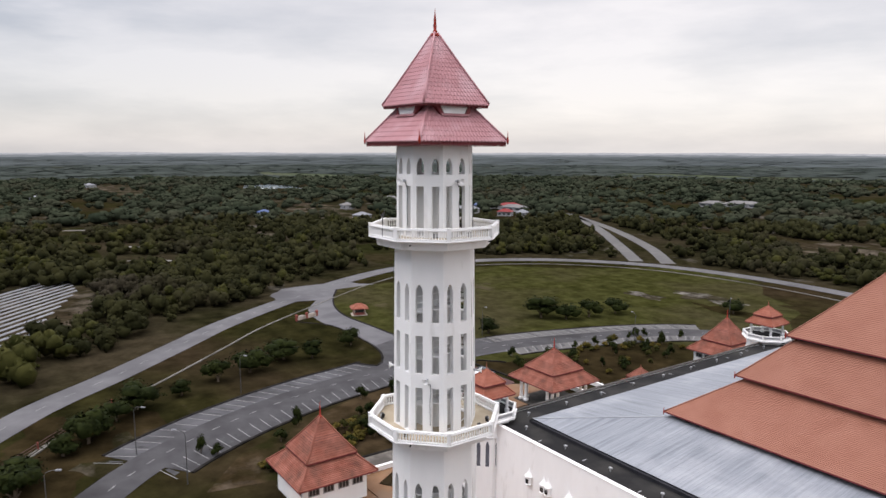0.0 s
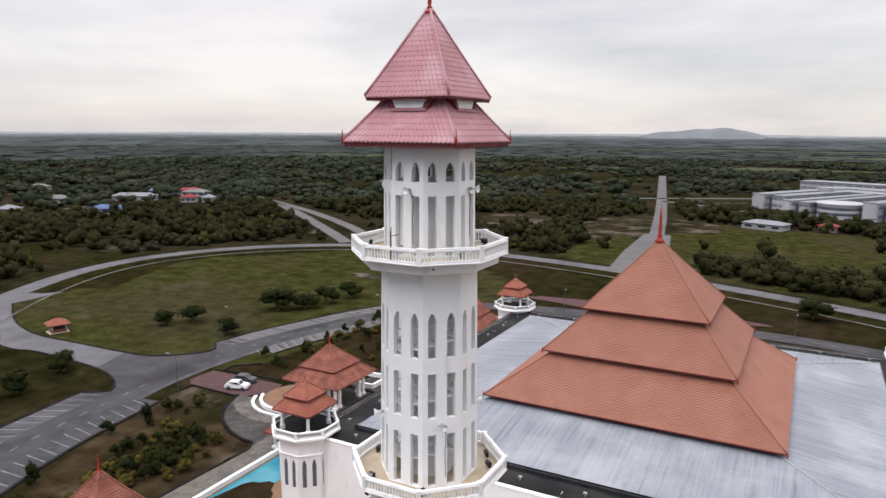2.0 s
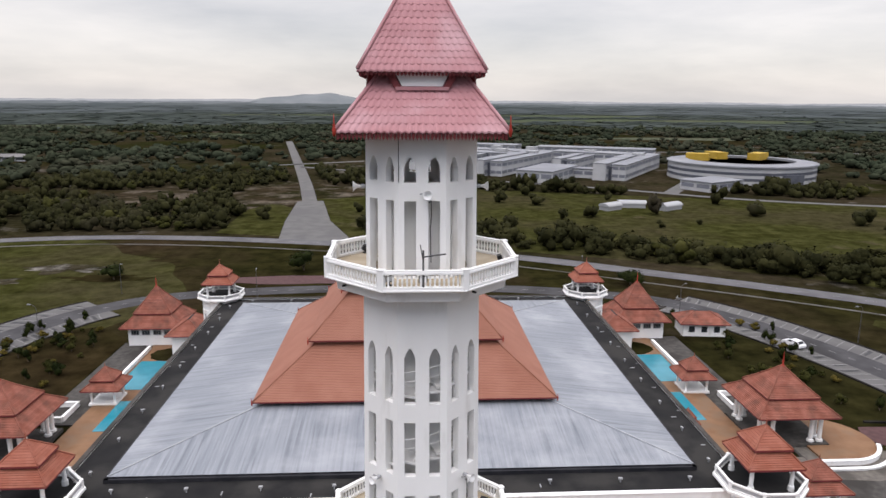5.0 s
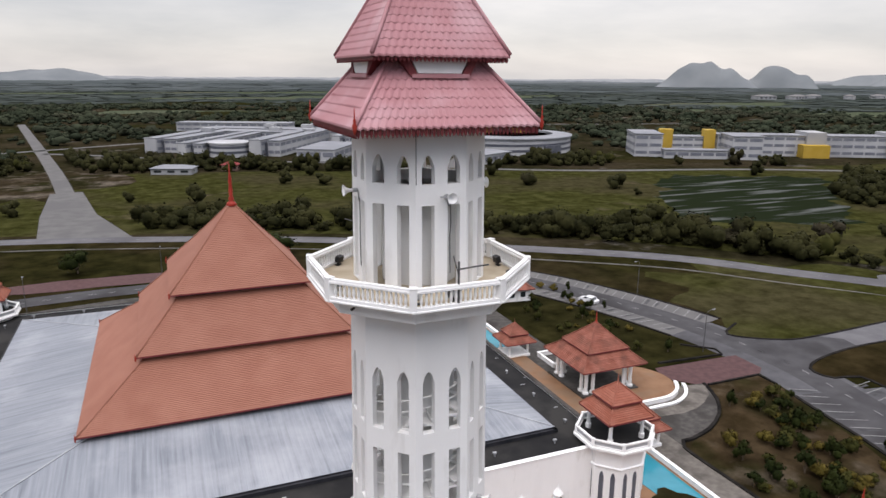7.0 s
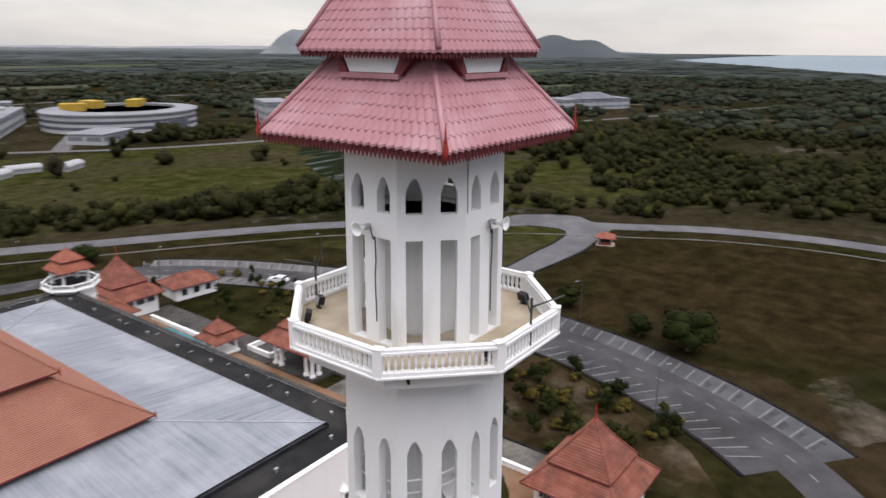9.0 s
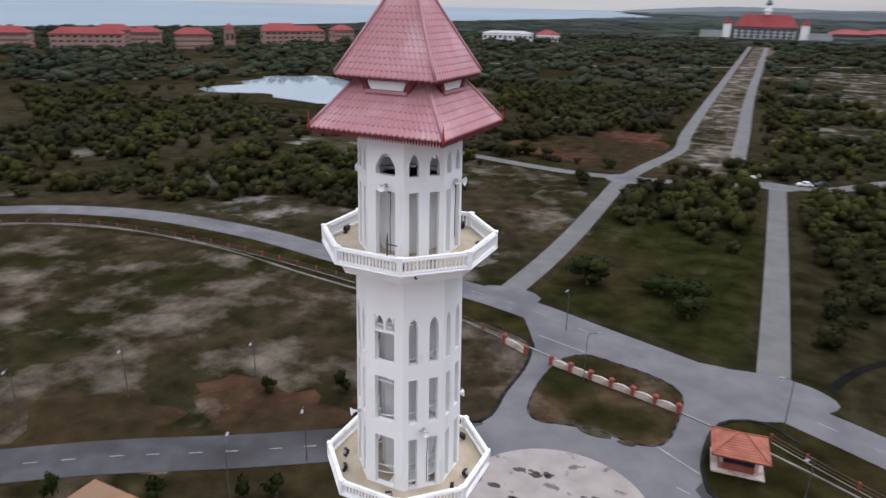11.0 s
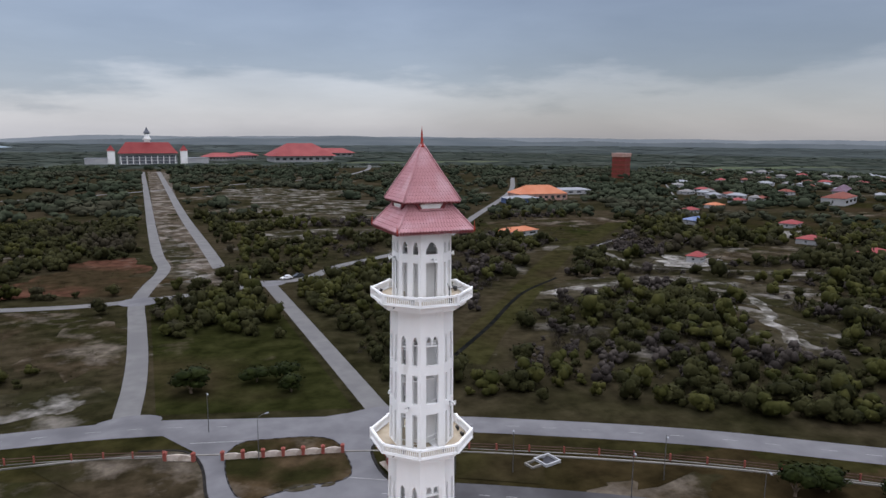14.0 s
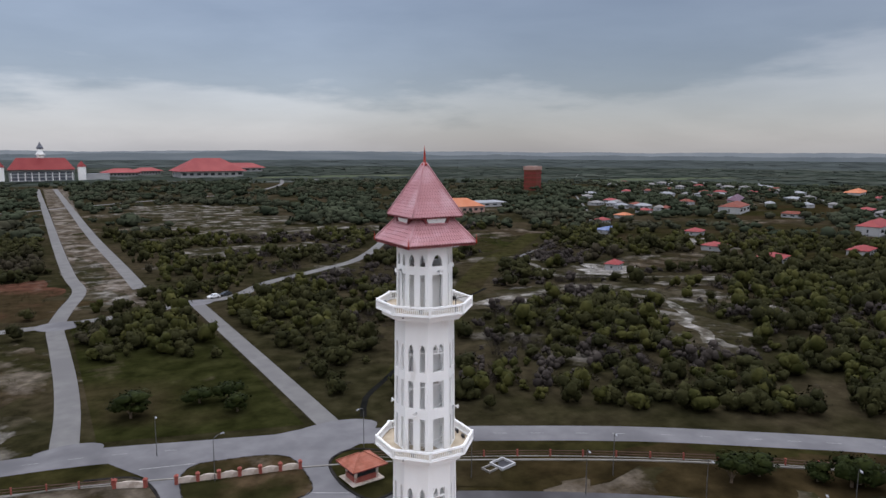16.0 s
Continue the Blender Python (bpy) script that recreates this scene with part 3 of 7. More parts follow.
# land sheets, a few centimetres above one another
inside = [(p.x, p.y) for p in RING]
structure("lawn", sheet(inside, 0.02), LAWN, "rough olive lawn inside the ring road")
structure("earth_field", sheet([(20, -62), (60, -78), (100, -82), (140, -74), (165, -52), (176, -15), (170, 25), (150, 62), (120, 55), (105, 40), (92, 14), (76, -7), (50, -27), (24, -44)], 0.035), EARTH, "worn field of brown grass and bare earth")
structure("dry_lawn", sheet(ragged([(86, 6), (96, 24), (105, 40), (120, 55), (150, 62), (170, 25), (176, -15), (130, -20), (104, -6)]), 0.042), DRY_LAWN, "dry brown lawn beside the car park")
for i, (x, y, rx, ry) in enumerate(((25, -48, 8, 5), (40, -37, 12, 6.5), (57, -24, 12, 7), (73, -10, 10, 8), (87, 6, 8, 9))):
    structure("red_earth_verge", sheet(blob(x, y, rx, ry, 300 + i, 30, 0.35), 0.05 + 0.004 * i), RED_EARTH, "bare reddish earth beside the drive")
structure("dry_verge", sheet(ragged([(-22, -62), (-24, -46), (-38, -37), (-56, -24), (-76, -8), (-92, 4), (-100, -8), (-88, -22), (-70, -35), (-46, -48)], 3.0), 0.024), DRY_LAWN, "dry patchy grass inside the ring road")
for i, (x, y, rx, ry, m) in enumerate(((-40, -38, 10, 4.5, DRY_LAWN), (-52, -31, 11, 5, EARTH), (-66, -19, 11, 5, DRY_LAWN), (-79, -8, 9, 6, EARTH), (-92, -12, 11, 8, DRY_LAWN), (-62, -36, 14, 4, DRY_LAWN))):
    structure("worn_verge", sheet(blob(x, y, rx, ry, 340 + i, 30, 0.35), 0.026 + 0.003 * i), m, "worn brown grass and bare earth beside the drive")
structure("oval_field", sheet(blob(-120, 133, 60, 76, 3, 44, 0.10), 0.035), MEADOW, "green oval field with worn patches")
for i, (x, y, rx, ry, m) in enumerate(((-98, 172, 12, 5, SAND), (-84, 160, 14, 3.5, DRY_LAWN), (-112, 158, 7, 3, SAND), (-40, 178, 26, 12, LAWN), (30, 160, 40, 12, LAWN), (124, 92, 26, 24, MEADOW))):
    structure("grass_patch", sheet(blob(x, y, rx, ry, i, 44, 0.45), 0.045 + 0.002 * i), m, "patch of grass with bare spots")
structure("meadow", sheet([(-70, 225), (0, 205), (60, 182), (120, 150), (170, 100), (215, 45), (330, 60), (420, 180), (430, 250), (300, 270), (180, 300), (60, 340), (-20, 360), (-70, 330)], 0.02), MEADOW, "wide green meadow beyond the ring road")
structure("triangle_wood_floor", sheet([(21, -91), (22, -188), (-15, -201), (-16, -80)], 0.025), GREEN, "dark grass under the small wood")
structure("triangle_lawn", sheet([(21, -91), (21, -136), (2, -146), (-15, -128), (-16, -80)], 0.035), GREEN, "triangular lawn between the side roads")
structure("avenue_median", sheet([(-2, -1040), (26, -1040)] + [(20, -460), (16, -262), (20, -215), (-3, -210), (-3, -246), (2, -450)], 0.025), MEDIAN_SAND, "earthy strip with sand between the two avenue lanes")
def clearings(first, rows):
    for i, (x, y, rx, ry, m) in enumerate(rows):
        structure("clearing", sheet(blob(x, y, rx * 1.15, ry * 1.2, first + i, 30, 0.3), 0.0236 + 0.0004 * (first - 10 + i)), m, "open clearing of sand, earth and thin grass")


# sandy scrub in the south
clearings(11, ((-170, -140, 12, 22, SAND), (-192, -112, 9, 20, SAND), (-214, -150, 20, 8, SAND), (-240, -200, 24, 8, SAND), (58, -108, 14, 6, SAND), (-86, -252, 14, 7, SAND), (-140, -165, 20, 8, SAND), (-117, -154, 14, 6, SAND), (-155, -98, 6, 16, SAND), (-136, -80, 6, 12, SAND),))
clearings(24, ((-198, -186, 16, 7, SAND), (40, -106, 10, 6, SAND), (12, -232, 8, 16, SAND), (38, -148, 12, 22, EARTH), (95, -112, 26, 8, SAND), (48, -225, 30, 14, RED_EARTH), (70, -175, 26, 12, EARTH), (-196, -190, 24, 10, SAND), (130, -190, 24, 9, SAND), (170, -230, 30, 10, EARTH),))
clearings(82, ((-372, 236, 34, 12, SAND), (-346, 296, 24, 9, DRY_LAWN), (-374, 268, 26, 10, DRY_LAWN), (40, -252, 17, 24, RED_EARTH), (-92, -500, 46, 40, SAND), (-90, -595, 60, 44, SAND), (-200, -187, 14, 11, WHITE_SAND), (-320, -232, 14, 20, WHITE_SAND)))
# far clearings in the south
clearings(38, ((12, -300, 7, 30, SAND), (-75, -330, 40, 18, SAND), (-90, -432, 34, 26, SAND), (-130, -400, 54, 18, SAND), (-100, -480, 46, 16, EARTH), (-45, -390, 26, 16, SAND), (-40, -575, 40, 22, EARTH), (-70, -650, 50, 20, SAND), (-260, -190, 40, 14, EARTH), (-180, -300, 30, 34, GREEN), (-420, -250, 50, 18, LAWN), (-330, -150, 40, 20, LAWN), (-480, -300, 60, 14, EARTH),))
clearings(96, ((-612, -352, 62, 34, DRY_LAWN), (-700, -430, 40, 26, LAWN)))
clearings(51, ((-60, -470, 60, 20, EARTH), (-230, -330, 40, 15, EARTH), (-270, -60, 50, 16, LAWN), (-330, -270, 60, 30, LAWN), (-560, -330, 90, 26, LAWN),))
# clearings in the north and west
clearings(56, ((-128, 320, 24, 28, EARTH), (-430, 190, 60, 26, EARTH), (-250, 700, 110, 60, GREEN), (-380, 900, 120, 40, GREEN), (120, 900, 160, 50, GREEN), (-60, 330, 26, 40, EARTH), (40, 1200, 300, 60, GREEN), (-250, 130, 40, 14, GREEN), (-300, 200, 50, 12, LAWN), (-240, 240, 30, 12, GREEN), (-330, 110, 40, 10, EARTH), (-350, 270, 60, 12, GREEN), (-380, 20, 70, 14, GREEN),))
clearings(69, ((-520, 220, 70, 16, EARTH), (-600, 60, 90, 18, LAWN), (-640, 330, 90, 20, GREEN), (-200, 330, 40, 14, LAWN), (-120, 480, 60, 18, GREEN), (-330, 480, 80, 20, LAWN), (-470, 620, 120, 24, GREEN), (-720, 500, 120, 30, LAWN), (-860, 120, 120, 24, EARTH), (0, 700, 150, 22, GREEN), (280, 760, 160, 24, LAWN), (300, 330, 60, 30, GREEN),))
# narrow bleached sand tracks through the scrub
for pts, w in ((((-108, -152), (-122, -160), (-138, -158), (-152, -163)), 4.0), (((-166, -142), (-171, -127), (-160, -109), (-150, -98), (-147, -90), (-138, -79)), 4.5), (((-178, -221), (-174, -204), (-168, -185), (-186, -173), (-199, -163)), 3.5), (((-168, -184), (-204, -163), (-243, -141), (-277, -121)), 2.2)):
    ln = [Vector((p[0], p[1], 0)) for p in smooth_line(pts, False, 2.5)]
    edges = ([], [])
    for i, p in enumerate(ln):
        d = (ln[min(i + 1, len(ln) - 1)] - ln[max(i - 1, 0)]).normalized()
        for sd in (-1, 1):
            q = p + Vector((-d.y, d.x, 0)) * sd * w * (0.42 + 0.55 * noise.noise((p.x * 0.11, p.y * 0.11, sd * 7.0)) + 0.22 * noise.noise((p.x * 0.4, p.y * 0.4, sd * 3.0)))
            edges[(sd + 1) // 2].append((q.x, q.y))
    structure("sand_track", sheet(edges[0] + edges[1][::-1], 0.058), SAND_TRACK, "bleached white sand track through the scrub")
structure("nursery_beds", sheet([(-142, -25), (-163, -4), (-203, 9), (-232, 9), (-232, -25)][::-1], 0.05), EARTH, "bare bed of a plant nursery")


def road(name, pts, w, label, z=0.06, material=ASPHALT, line=None, closed=False, kerb=False):
    ln = line or smooth_line(pts, closed, 5.0)
    ob = structure(name, ribbon(ln, -w / 2, w / 2, z, closed=closed), material, label)
    if kerb:
        for sd in (-1, 1):
            part("kerb", ribbon(ln[3:-3], sd * (w / 2), sd * (w / 2 + 0.4), 0.0, 0.17, closed), KERB, ob, "dark weathered kerb")
    return ob, ln


ring_road, _ = road("ring_road", None, 7.2, "two-lane grey asphalt ring road", 0.07, ROAD_GREY, line=RING, closed=True)
part("roadside_drain", ribbon(RING, -12.1, -11.75, 0.0, 0.24, True), KERB_PALE, ring_road, "pale concrete drain edge")
part("lane_marking", dashes(RING, 0, 0.12, 2.6, 4.6, 0.082), PAINT_LINE, ring_road, "white dashed line")
drive, _ = road("drive", None, 6.8, "grey asphalt drive round the grounds", 0.085, line=LOOP)
part("lane_marking", dashes(LOOP, 0, 0.14, 1.6, 2.6, 0.1), PAINT_LINE, drive, "white dashed line")
# parking bays on both sides of the drive's long flanks
bay_rng = random.Random(4)


def flank(sign, y0, y1):
    return [p for p in LOOP if p.x * sign > 50 and y0 < p.y < y1]


for sign in (-1, 1):
    structure("junction_apron", ribbon(flank(sign, 46, 82), -8.2 if sign > 0 else -4.5, 4.5 if sign > 0 else 8.2, 0.083), LOT, "open asphalt between the parking bays")
for k, seg in enumerate((flank(-1, -6, 51), flank(-1, 79, 133), flank(1, 78, 133), flank(1, -6, 51))):
    bay = structure("car_park", ribbon(seg, 3.4, 8.2, 0.085), CONCRETE_ROAD if k in (1, 2) else LOT, "asphalt parking bays with white lines")
    part("inner_bays", ribbon(seg, -8.2, -3.4, 0.085), CONCRETE_ROAD if k in (1, 2) else ASPHALT, bay)
    lines, stains = Shape(), Shape()
    L = 0.0
    nrm = sides(seg)
    for i in range(len(seg) - 1):
        step = (seg[i + 1] - seg[i]).length
        d = (seg[i + 1] - seg[i]).normalized()
        while L < step:
            p, q = seg[i] + d * L, nrm[i] * math.cos(0.32) + d * math.sin(0.32)
            for sgn in (1, -1):
                qq = nrm[i] * sgn * math.cos(0.3) - d * math.sin(0.3)
                s0, s1, wv = p + qq * 3.6, p + qq * 8.2, d * 0.07
                if bay_rng.random() < 0.6:
                    e0, e1 = p + qq * 4.2, p + qq * bay_rng.uniform(6.2, 8.0)
                    wa, wb = d * bay_rng.uniform(0.25, 0.6), d * bay_rng.uniform(0.8, 1.6)
                    stains.add([(v.x, v.y, 0.094) for v in (e0 + wa, e0 + wb * 0.8, e1 + wb, e1 + wa * 0.6)], [(0, 1, 2, 3)])
                lines.add([(v.x, v.y, 0.1) for v in (s0 - wv, s0 + wv, s1 + wv, s1 - wv)], [(0, 1, 2, 3)])
            L += 2.55
        L -= step
    tagged(part("oil_stains", stains, STAIN, bay, "dark oil stains"), kind="stuff")
    part("bay_lines", lines, PAINT_LINE, bay, "white bay lines")
    for sd in (-1, 1):
        part("kerb", ribbon(seg, sd * 8.2, sd * 8.75, 0.0, 0.2), KERB, bay, "dark kerb")

# junctions between the ring road and the drive
road("side_road", [(-184, 80), (-168, 73), (-152, 62), (-140, 59.6), (-126, 60), (-112, 60.5), (-97, 60)], 9.2, "short asphalt link road to the car park", 0.09, ROAD_GREY)
road("side_road", [(170, 70), (160, 67), (150, 65), (140, 64), (125, 64.8), (110, 64), (97, 62)], 8.6, "short asphalt link road to the car park", 0.09, ROAD_GREY)
structure("junction_apron", sheet(blob(-176, 74, 13, 20, 4, 24, 0.12), 0.075), ROAD_GREY, "flared asphalt junction")
structure("junction_apron", sheet(blob(160, 76, 12, 16, 5, 24, 0.12), 0.075), ROAD_GREY, "flared asphalt junction")
structure("junction_apron", sheet(blob(-101, 62, 11, 11, 6, 24, 0.1), 0.1), ASPHALT, "flared asphalt junction")
structure("junction_apron", sheet(blob(100, 62, 11, 9, 7, 24, 0.1), 0.1), ASPHALT, "flared asphalt junction")
# the two drives from the front gates to the roundabout
road("gate_drive", [(12.8, -84), (12.5, -68), (12.6, -58), (11.5, -48)], 4.5, "narrow asphalt drive through the front gate", 0.09, ROAD_GREY)
road("gate_drive", [(-11.0, -78), (-11.4, -66), (-10.8, -55), (-9.5, -45)], 5.6, "asphalt drive beside the guard house", 0.09, ROAD_GREY)
structure("roundabout_road", Shape().loft([[(0.8 + 17.6 * math.cos(a), -35 + 17.6 * math.sin(a), 0.095) for a in np.linspace(0, 2 * math.pi, 48, False)], [(0.8 + 10.5 * math.cos(a), -35 + 10.5 * math.sin(a), 0.095) for a in np.linspace(0, 2 * math.pi, 48, False)]], False), ROAD_GREY, "circular asphalt drive before the tower")
isl = structure("roundabout_island", Shape().turn([(11.1, 0), (11.1, 0.22), (10.8, 0.24), (0.01, 0.26)], 48, 0.8, -35), PLAZA, "round island paved in worn pale stone with dark ornaments")
inlay_rng = random.Random(12)
for i in range(34):
    a, r = inlay_rng.choice((0.3, 1.5, 2.7, 3.9, 5.2)) + inlay_rng.gauss(0, 0.22), inlay_rng.uniform(4.0, 7.6) if i > 6 else inlay_rng.uniform(0, 1.6)
    x, y, q = 0.8 + r * math.cos(a), -35 + r * math.sin(a), inlay_rng.uniform(0.2, 0.75)
    part("paving_inlay", Shape().prism(blob(x, y, q, q * 0.6, 500 + i, 12, 0.4), 0.25, 0.272), STONE, isl, "dark worn inlay")
structure("gate_apron", sheet([(22, -84), (-24, -71), (-22, -66), (-15.6, -62.9), (-13.6, -59.6), (-13.0, -53.1), (-13.7, -48.5), (-12, -43), (12, -43), (14.4, -47.6), (14.2, -56), (14.3, -70)][::-1], 0.0885), ROAD_GREY, "wide asphalt apron between the front gates")
# verges by the gates
ISLAND = smooth_line([(10.4, -65.2), (9.3, -69.4), (6.4, -72.0), (1.5, -71.4), (-3.8, -70.2), (-7.4, -68.3), (-8.9, -65.9), (-9.2, -61.2), (-8.8, -55.2), (-7.6, -52.6), (-4.8, -51.7), (-0.3, -52.3), (4.2, -51.7), (7.8, -50.9), (9.9, -53.0), (10.7, -59.4)], True, 1.0)
verge = structure("verge_island", Shape().prism([(p.x, p.y) for p in ISLAND][::-1], 0.0, 0.16), BED_EARTH, "grass island with dry earth between the gate drives")
# kerb stones round the grass island
dark_stone, pale_stone = (Shape().box(-0.45, 0.45, -0.09, 0.09, 0, 0.23).mesh("kerb_stone", mm) for mm in (KERB, ASPHALT))
for i in range(len(ISLAND)):
    a, b = ISLAND[i], ISLAND[(i + 1) % len(ISLAND)]
    d = b - a
    part("kerb_stone", dark_stone if i % 2 else pale_stone, KERB, verge, at=Matrix.Translation((a + b) / 2) @ Matrix.Rotation(math.atan2(d.y, d.x), 4, "Z"))


def lawn_corner(edge, rest, material, label, kerb=True):
    """Lawn that ends in a kerbed edge at a junction."""
    e = smooth_line(edge, False, 2.0)
    pts = [(p.x, p.y) for p in e] + rest
    area = sum(pts[k - 1][0] * pts[k][1] - pts[k][0] * pts[k - 1][1] for k in range(len(pts)))
    ob = structure("lawn_corner", sheet(pts if area > 0 else pts[::-1], 0.115), material, label)
    if kerb:
        part("kerb", ribbon(e, -0.25, 0.25, 0.0, 0.22), KERB, ob, "dark kerb")


lawn_corner([(-177.3, 78.5), (-163.4, 70.6), (-151.9, 65.9), (-140.5, 63.8), (-126.3, 64.4), (-114.3, 65.0), (-104.8, 66.6), (-97.2, 74.6), (-101, 80)], [(-100.5, 92), (-112, 105), (-150, 110), (-178, 100)], MEADOW, "green lawn corner at the junction")
lawn_corner([(-142.1, 49.4), (-133.2, 55.4), (-120.1, 56.0), (-107.6, 55.2), (-99.7, 52.5), (-95.4, 48.6), (-100, 45.5)], [(-97.5, 28), (-115, 25), (-140, 40)], LAWN, "brown lawn corner at the junction")
lawn_corner([(98.9, 79), (92.5, 74.6), (100.2, 68.6), (109, 67.6), (124.9, 68.2), (141.8, 69.1), (152.8, 70.3), (156.4, 74.5), (154.3, 83.4)], [(140, 98), (110, 105), (97, 92)], MEADOW, "green lawn corner at the junction")
lawn_corner([(98.7, 44.4), (98.8, 51.0), (94.2, 52.2), (93.1, 55.3), (95.5, 57.9), (103.4, 60.0), (116, 60.8), (139.8, 58.9), (154.5, 59.3), (171.4, 52.7)], [(165, 30), (110, 25), (97.5, 36)], DRY_LAWN, "brown lawn corner at the junction")
lawn_corner([(-22, -46.8), (-15.7, -45.2), (-13.7, -48.5), (-13.0, -53.1), (-13.6, -59.6), (-15.6, -62.9), (-19.8, -64.4), (-24, -61.5)], [(-32, -57), (-42, -50), (-36, -38.5)], LAWN, "grass verge round the guard house")
lawn_corner([(22, -44.6), (14.4, -47.6), (14.2, -56), (14.2, -65.3), (16.5, -72), (24, -75)], [(40, -74), (28, -56)], EARTH, "bare earth verge beside the gate drive")
for a, b in (((-7.6, -52.4), (-13.1, -49.2)), ((15.5, -75.0), (6.6, -72.6))):
    d = (Vector((*b, 0)) - Vector((*a, 0)))
    structure("stop_line", ribbon([Vector((*a, 0)), Vector((*b, 0))], -0.1, 0.1, 0.128), PAINT_LINE, "white stop line")
for (x, y, r) in ((0.5, -52, 2.2), (-4.0, -51.4, 1.2)):
    structure("bare_patch", Shape().prism(blob(x, y, r, r * 0.5, 31 + x, 14, 0.3), 0.1, 0.19), SAND, "patch of pale bare sand")

# side roads in the south: avenue with two lanes, crossing and diagonal road
road("avenue_lane", [(26.5, -90), (25.3, -110), (25, -134), (25.6, -165), (26, -191), (22.6, -216), (16.8, -250), (19, -290), (21.5, -400), (25, -620), (32, -1040)], 5.0, "long straight pale avenue lane", 0.052, CONCRETE_ROAD)
road("avenue_lane", [(-4.4, -244), (-3, -300), (1.6, -448), (6, -720), (11, -1032)], 5.6, "long straight pale avenue lane", 0.052, CONCRETE_ROAD)
road("cross_road", [(150, -222), (100, -205), (53, -194), (27, -194), (3.5, -199), (-17, -207), (-34, -212), (-52, -232), (-80, -250), (-115, -278), (-180, -372), (-309, -560), (-420, -760)], 5.2, "pale country road across the scrub", 0.061, CONCRETE_ROAD)
road("diagonal_road", [(-20.5, -70), (-20.2, -101), (-19.6, -145), (-18.6, -206)], 4.8, "straight side road along the lawn", 0.056, CONCRETE_ROAD)
for (x, y, rx, ry) in ((26.0, -89, 6, 3.5), (-20, -74, 9, 5), (25, -193, 7, 6), (-18, -207, 7, 5)):
    structure("junction_apron", sheet(blob(x, y, rx, ry, x, 22, 0.04), 0.066), ROAD_GREY, "flared asphalt junction")
road("far_road", [(220, -560), (90, -620), (-7, -695), (-92, -758), (-190, -825), (-255, -930), (-313, -1061), (-392, -1327)], 6.0, "far pale road", 0.06, CONCRETE_ROAD)
road("village_road", [(-175, -225), (-191, -242), (-262, -288), (-320, -340), (-389, -411), (-700, -800), (-1068, -1203)], 2.0, "far village road", 0.06, CONCRETE_ROAD)
road("far_road", [(-90, -1330), (-200, -1180), (-340, -1120), (-420, -1180)], 8.0, "curved far road before the red-roofed hall", 0.06, CONCRETE_ROAD)
road("far_avenue", [(255, -97), (358, -148), (456, -210), (655, -329), (750, -395)], 9.0, "far straight avenue lane", 0.06, CONCRETE_ROAD)
road("far_avenue", [(276, -148), (302, -159), (358, -190), (504, -280), (640, -368)], 9.0, "far straight avenue lane", 0.06, CONCRETE_ROAD)
# roads in the north
road("back_road", [(-31, 206), (-37, 240), (-45, 295), (-57, 368), (-71, 445), (-82, 504), (-130, 760)], 7.0, "straight pale road leading north", 0.06, CONCRETE_ROAD)
structure("road_widening", sheet([(-45, 212), (-18, 206), (-31, 250), (-40, 305), (-52, 303), (-49, 250)], 0.066), CONCRETE_ROAD, "wide grey hard standing at the road's start")
road("twin_road", [(-160, 212), (-200, 246), (-263, 297), (-340, 350)], 6.0, "pale twin road leading north-west", 0.06, CONCRETE_ROAD)
road("twin_road", [(-148, 218), (-186, 252), (-248, 296), (-330, 344)], 6.0, "pale twin road leading north-west", 0.06, CONCRETE_ROAD)
road("campus_road", [(-75, 470), (-40, 447), (9, 408), (70, 376), (120, 344), (165, 310), (214, 288), (300, 262), (420, 200), (640, 120)], 5.5, "pale campus perimeter road", 0.06, CONCRETE_ROAD)
road("campus_road", [(140, 330), (200, 430), (240, 520)], 8.0, "pale campus road", 0.065, CONCRETE_ROAD)
road("campus_road", [(-100, 480), (60, 560), (300, 620), (600, 560)], 6.0, "pale far campus road", 0.06, CONCRETE_ROAD)

road("far_link", [(412, -221), (430, -190), (450, -150)], 5.0, "short pale link road", 0.06, CONCRETE_ROAD)
# Far fields; their pale colour includes the haze.
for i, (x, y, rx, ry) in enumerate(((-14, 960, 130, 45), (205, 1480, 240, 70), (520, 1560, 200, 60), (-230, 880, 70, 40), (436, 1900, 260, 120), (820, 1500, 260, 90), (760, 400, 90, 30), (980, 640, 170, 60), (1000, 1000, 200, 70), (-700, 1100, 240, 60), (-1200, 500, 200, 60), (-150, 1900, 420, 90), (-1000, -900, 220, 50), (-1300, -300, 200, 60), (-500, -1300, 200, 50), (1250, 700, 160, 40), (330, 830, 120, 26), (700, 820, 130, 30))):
    structure("far_field", sheet(blob(x, y, rx, ry, i + 70, 30, 0.3), 0.034 + 0.002 * i), FIELD, "open field between far woods, tinted with haze")

# pale sandy strips in the north-western woods
for pts, w in ((((-424, 22), (-418, 33), (-411, 44)), 5.0), (((-397, 66), (-391, 78), (-383, 91)), 5.0), (((-286, 24), (-279, 38), (-268, 54)), 3.0), (((-330, 40), (-322, 52)), 3.0)):
    structure("pale_strip", ribbon(smooth_line(pts, False, 3.0), -w / 2, w / 2, 0.06), WHITE_SAND, "pale sandy strip among the trees")
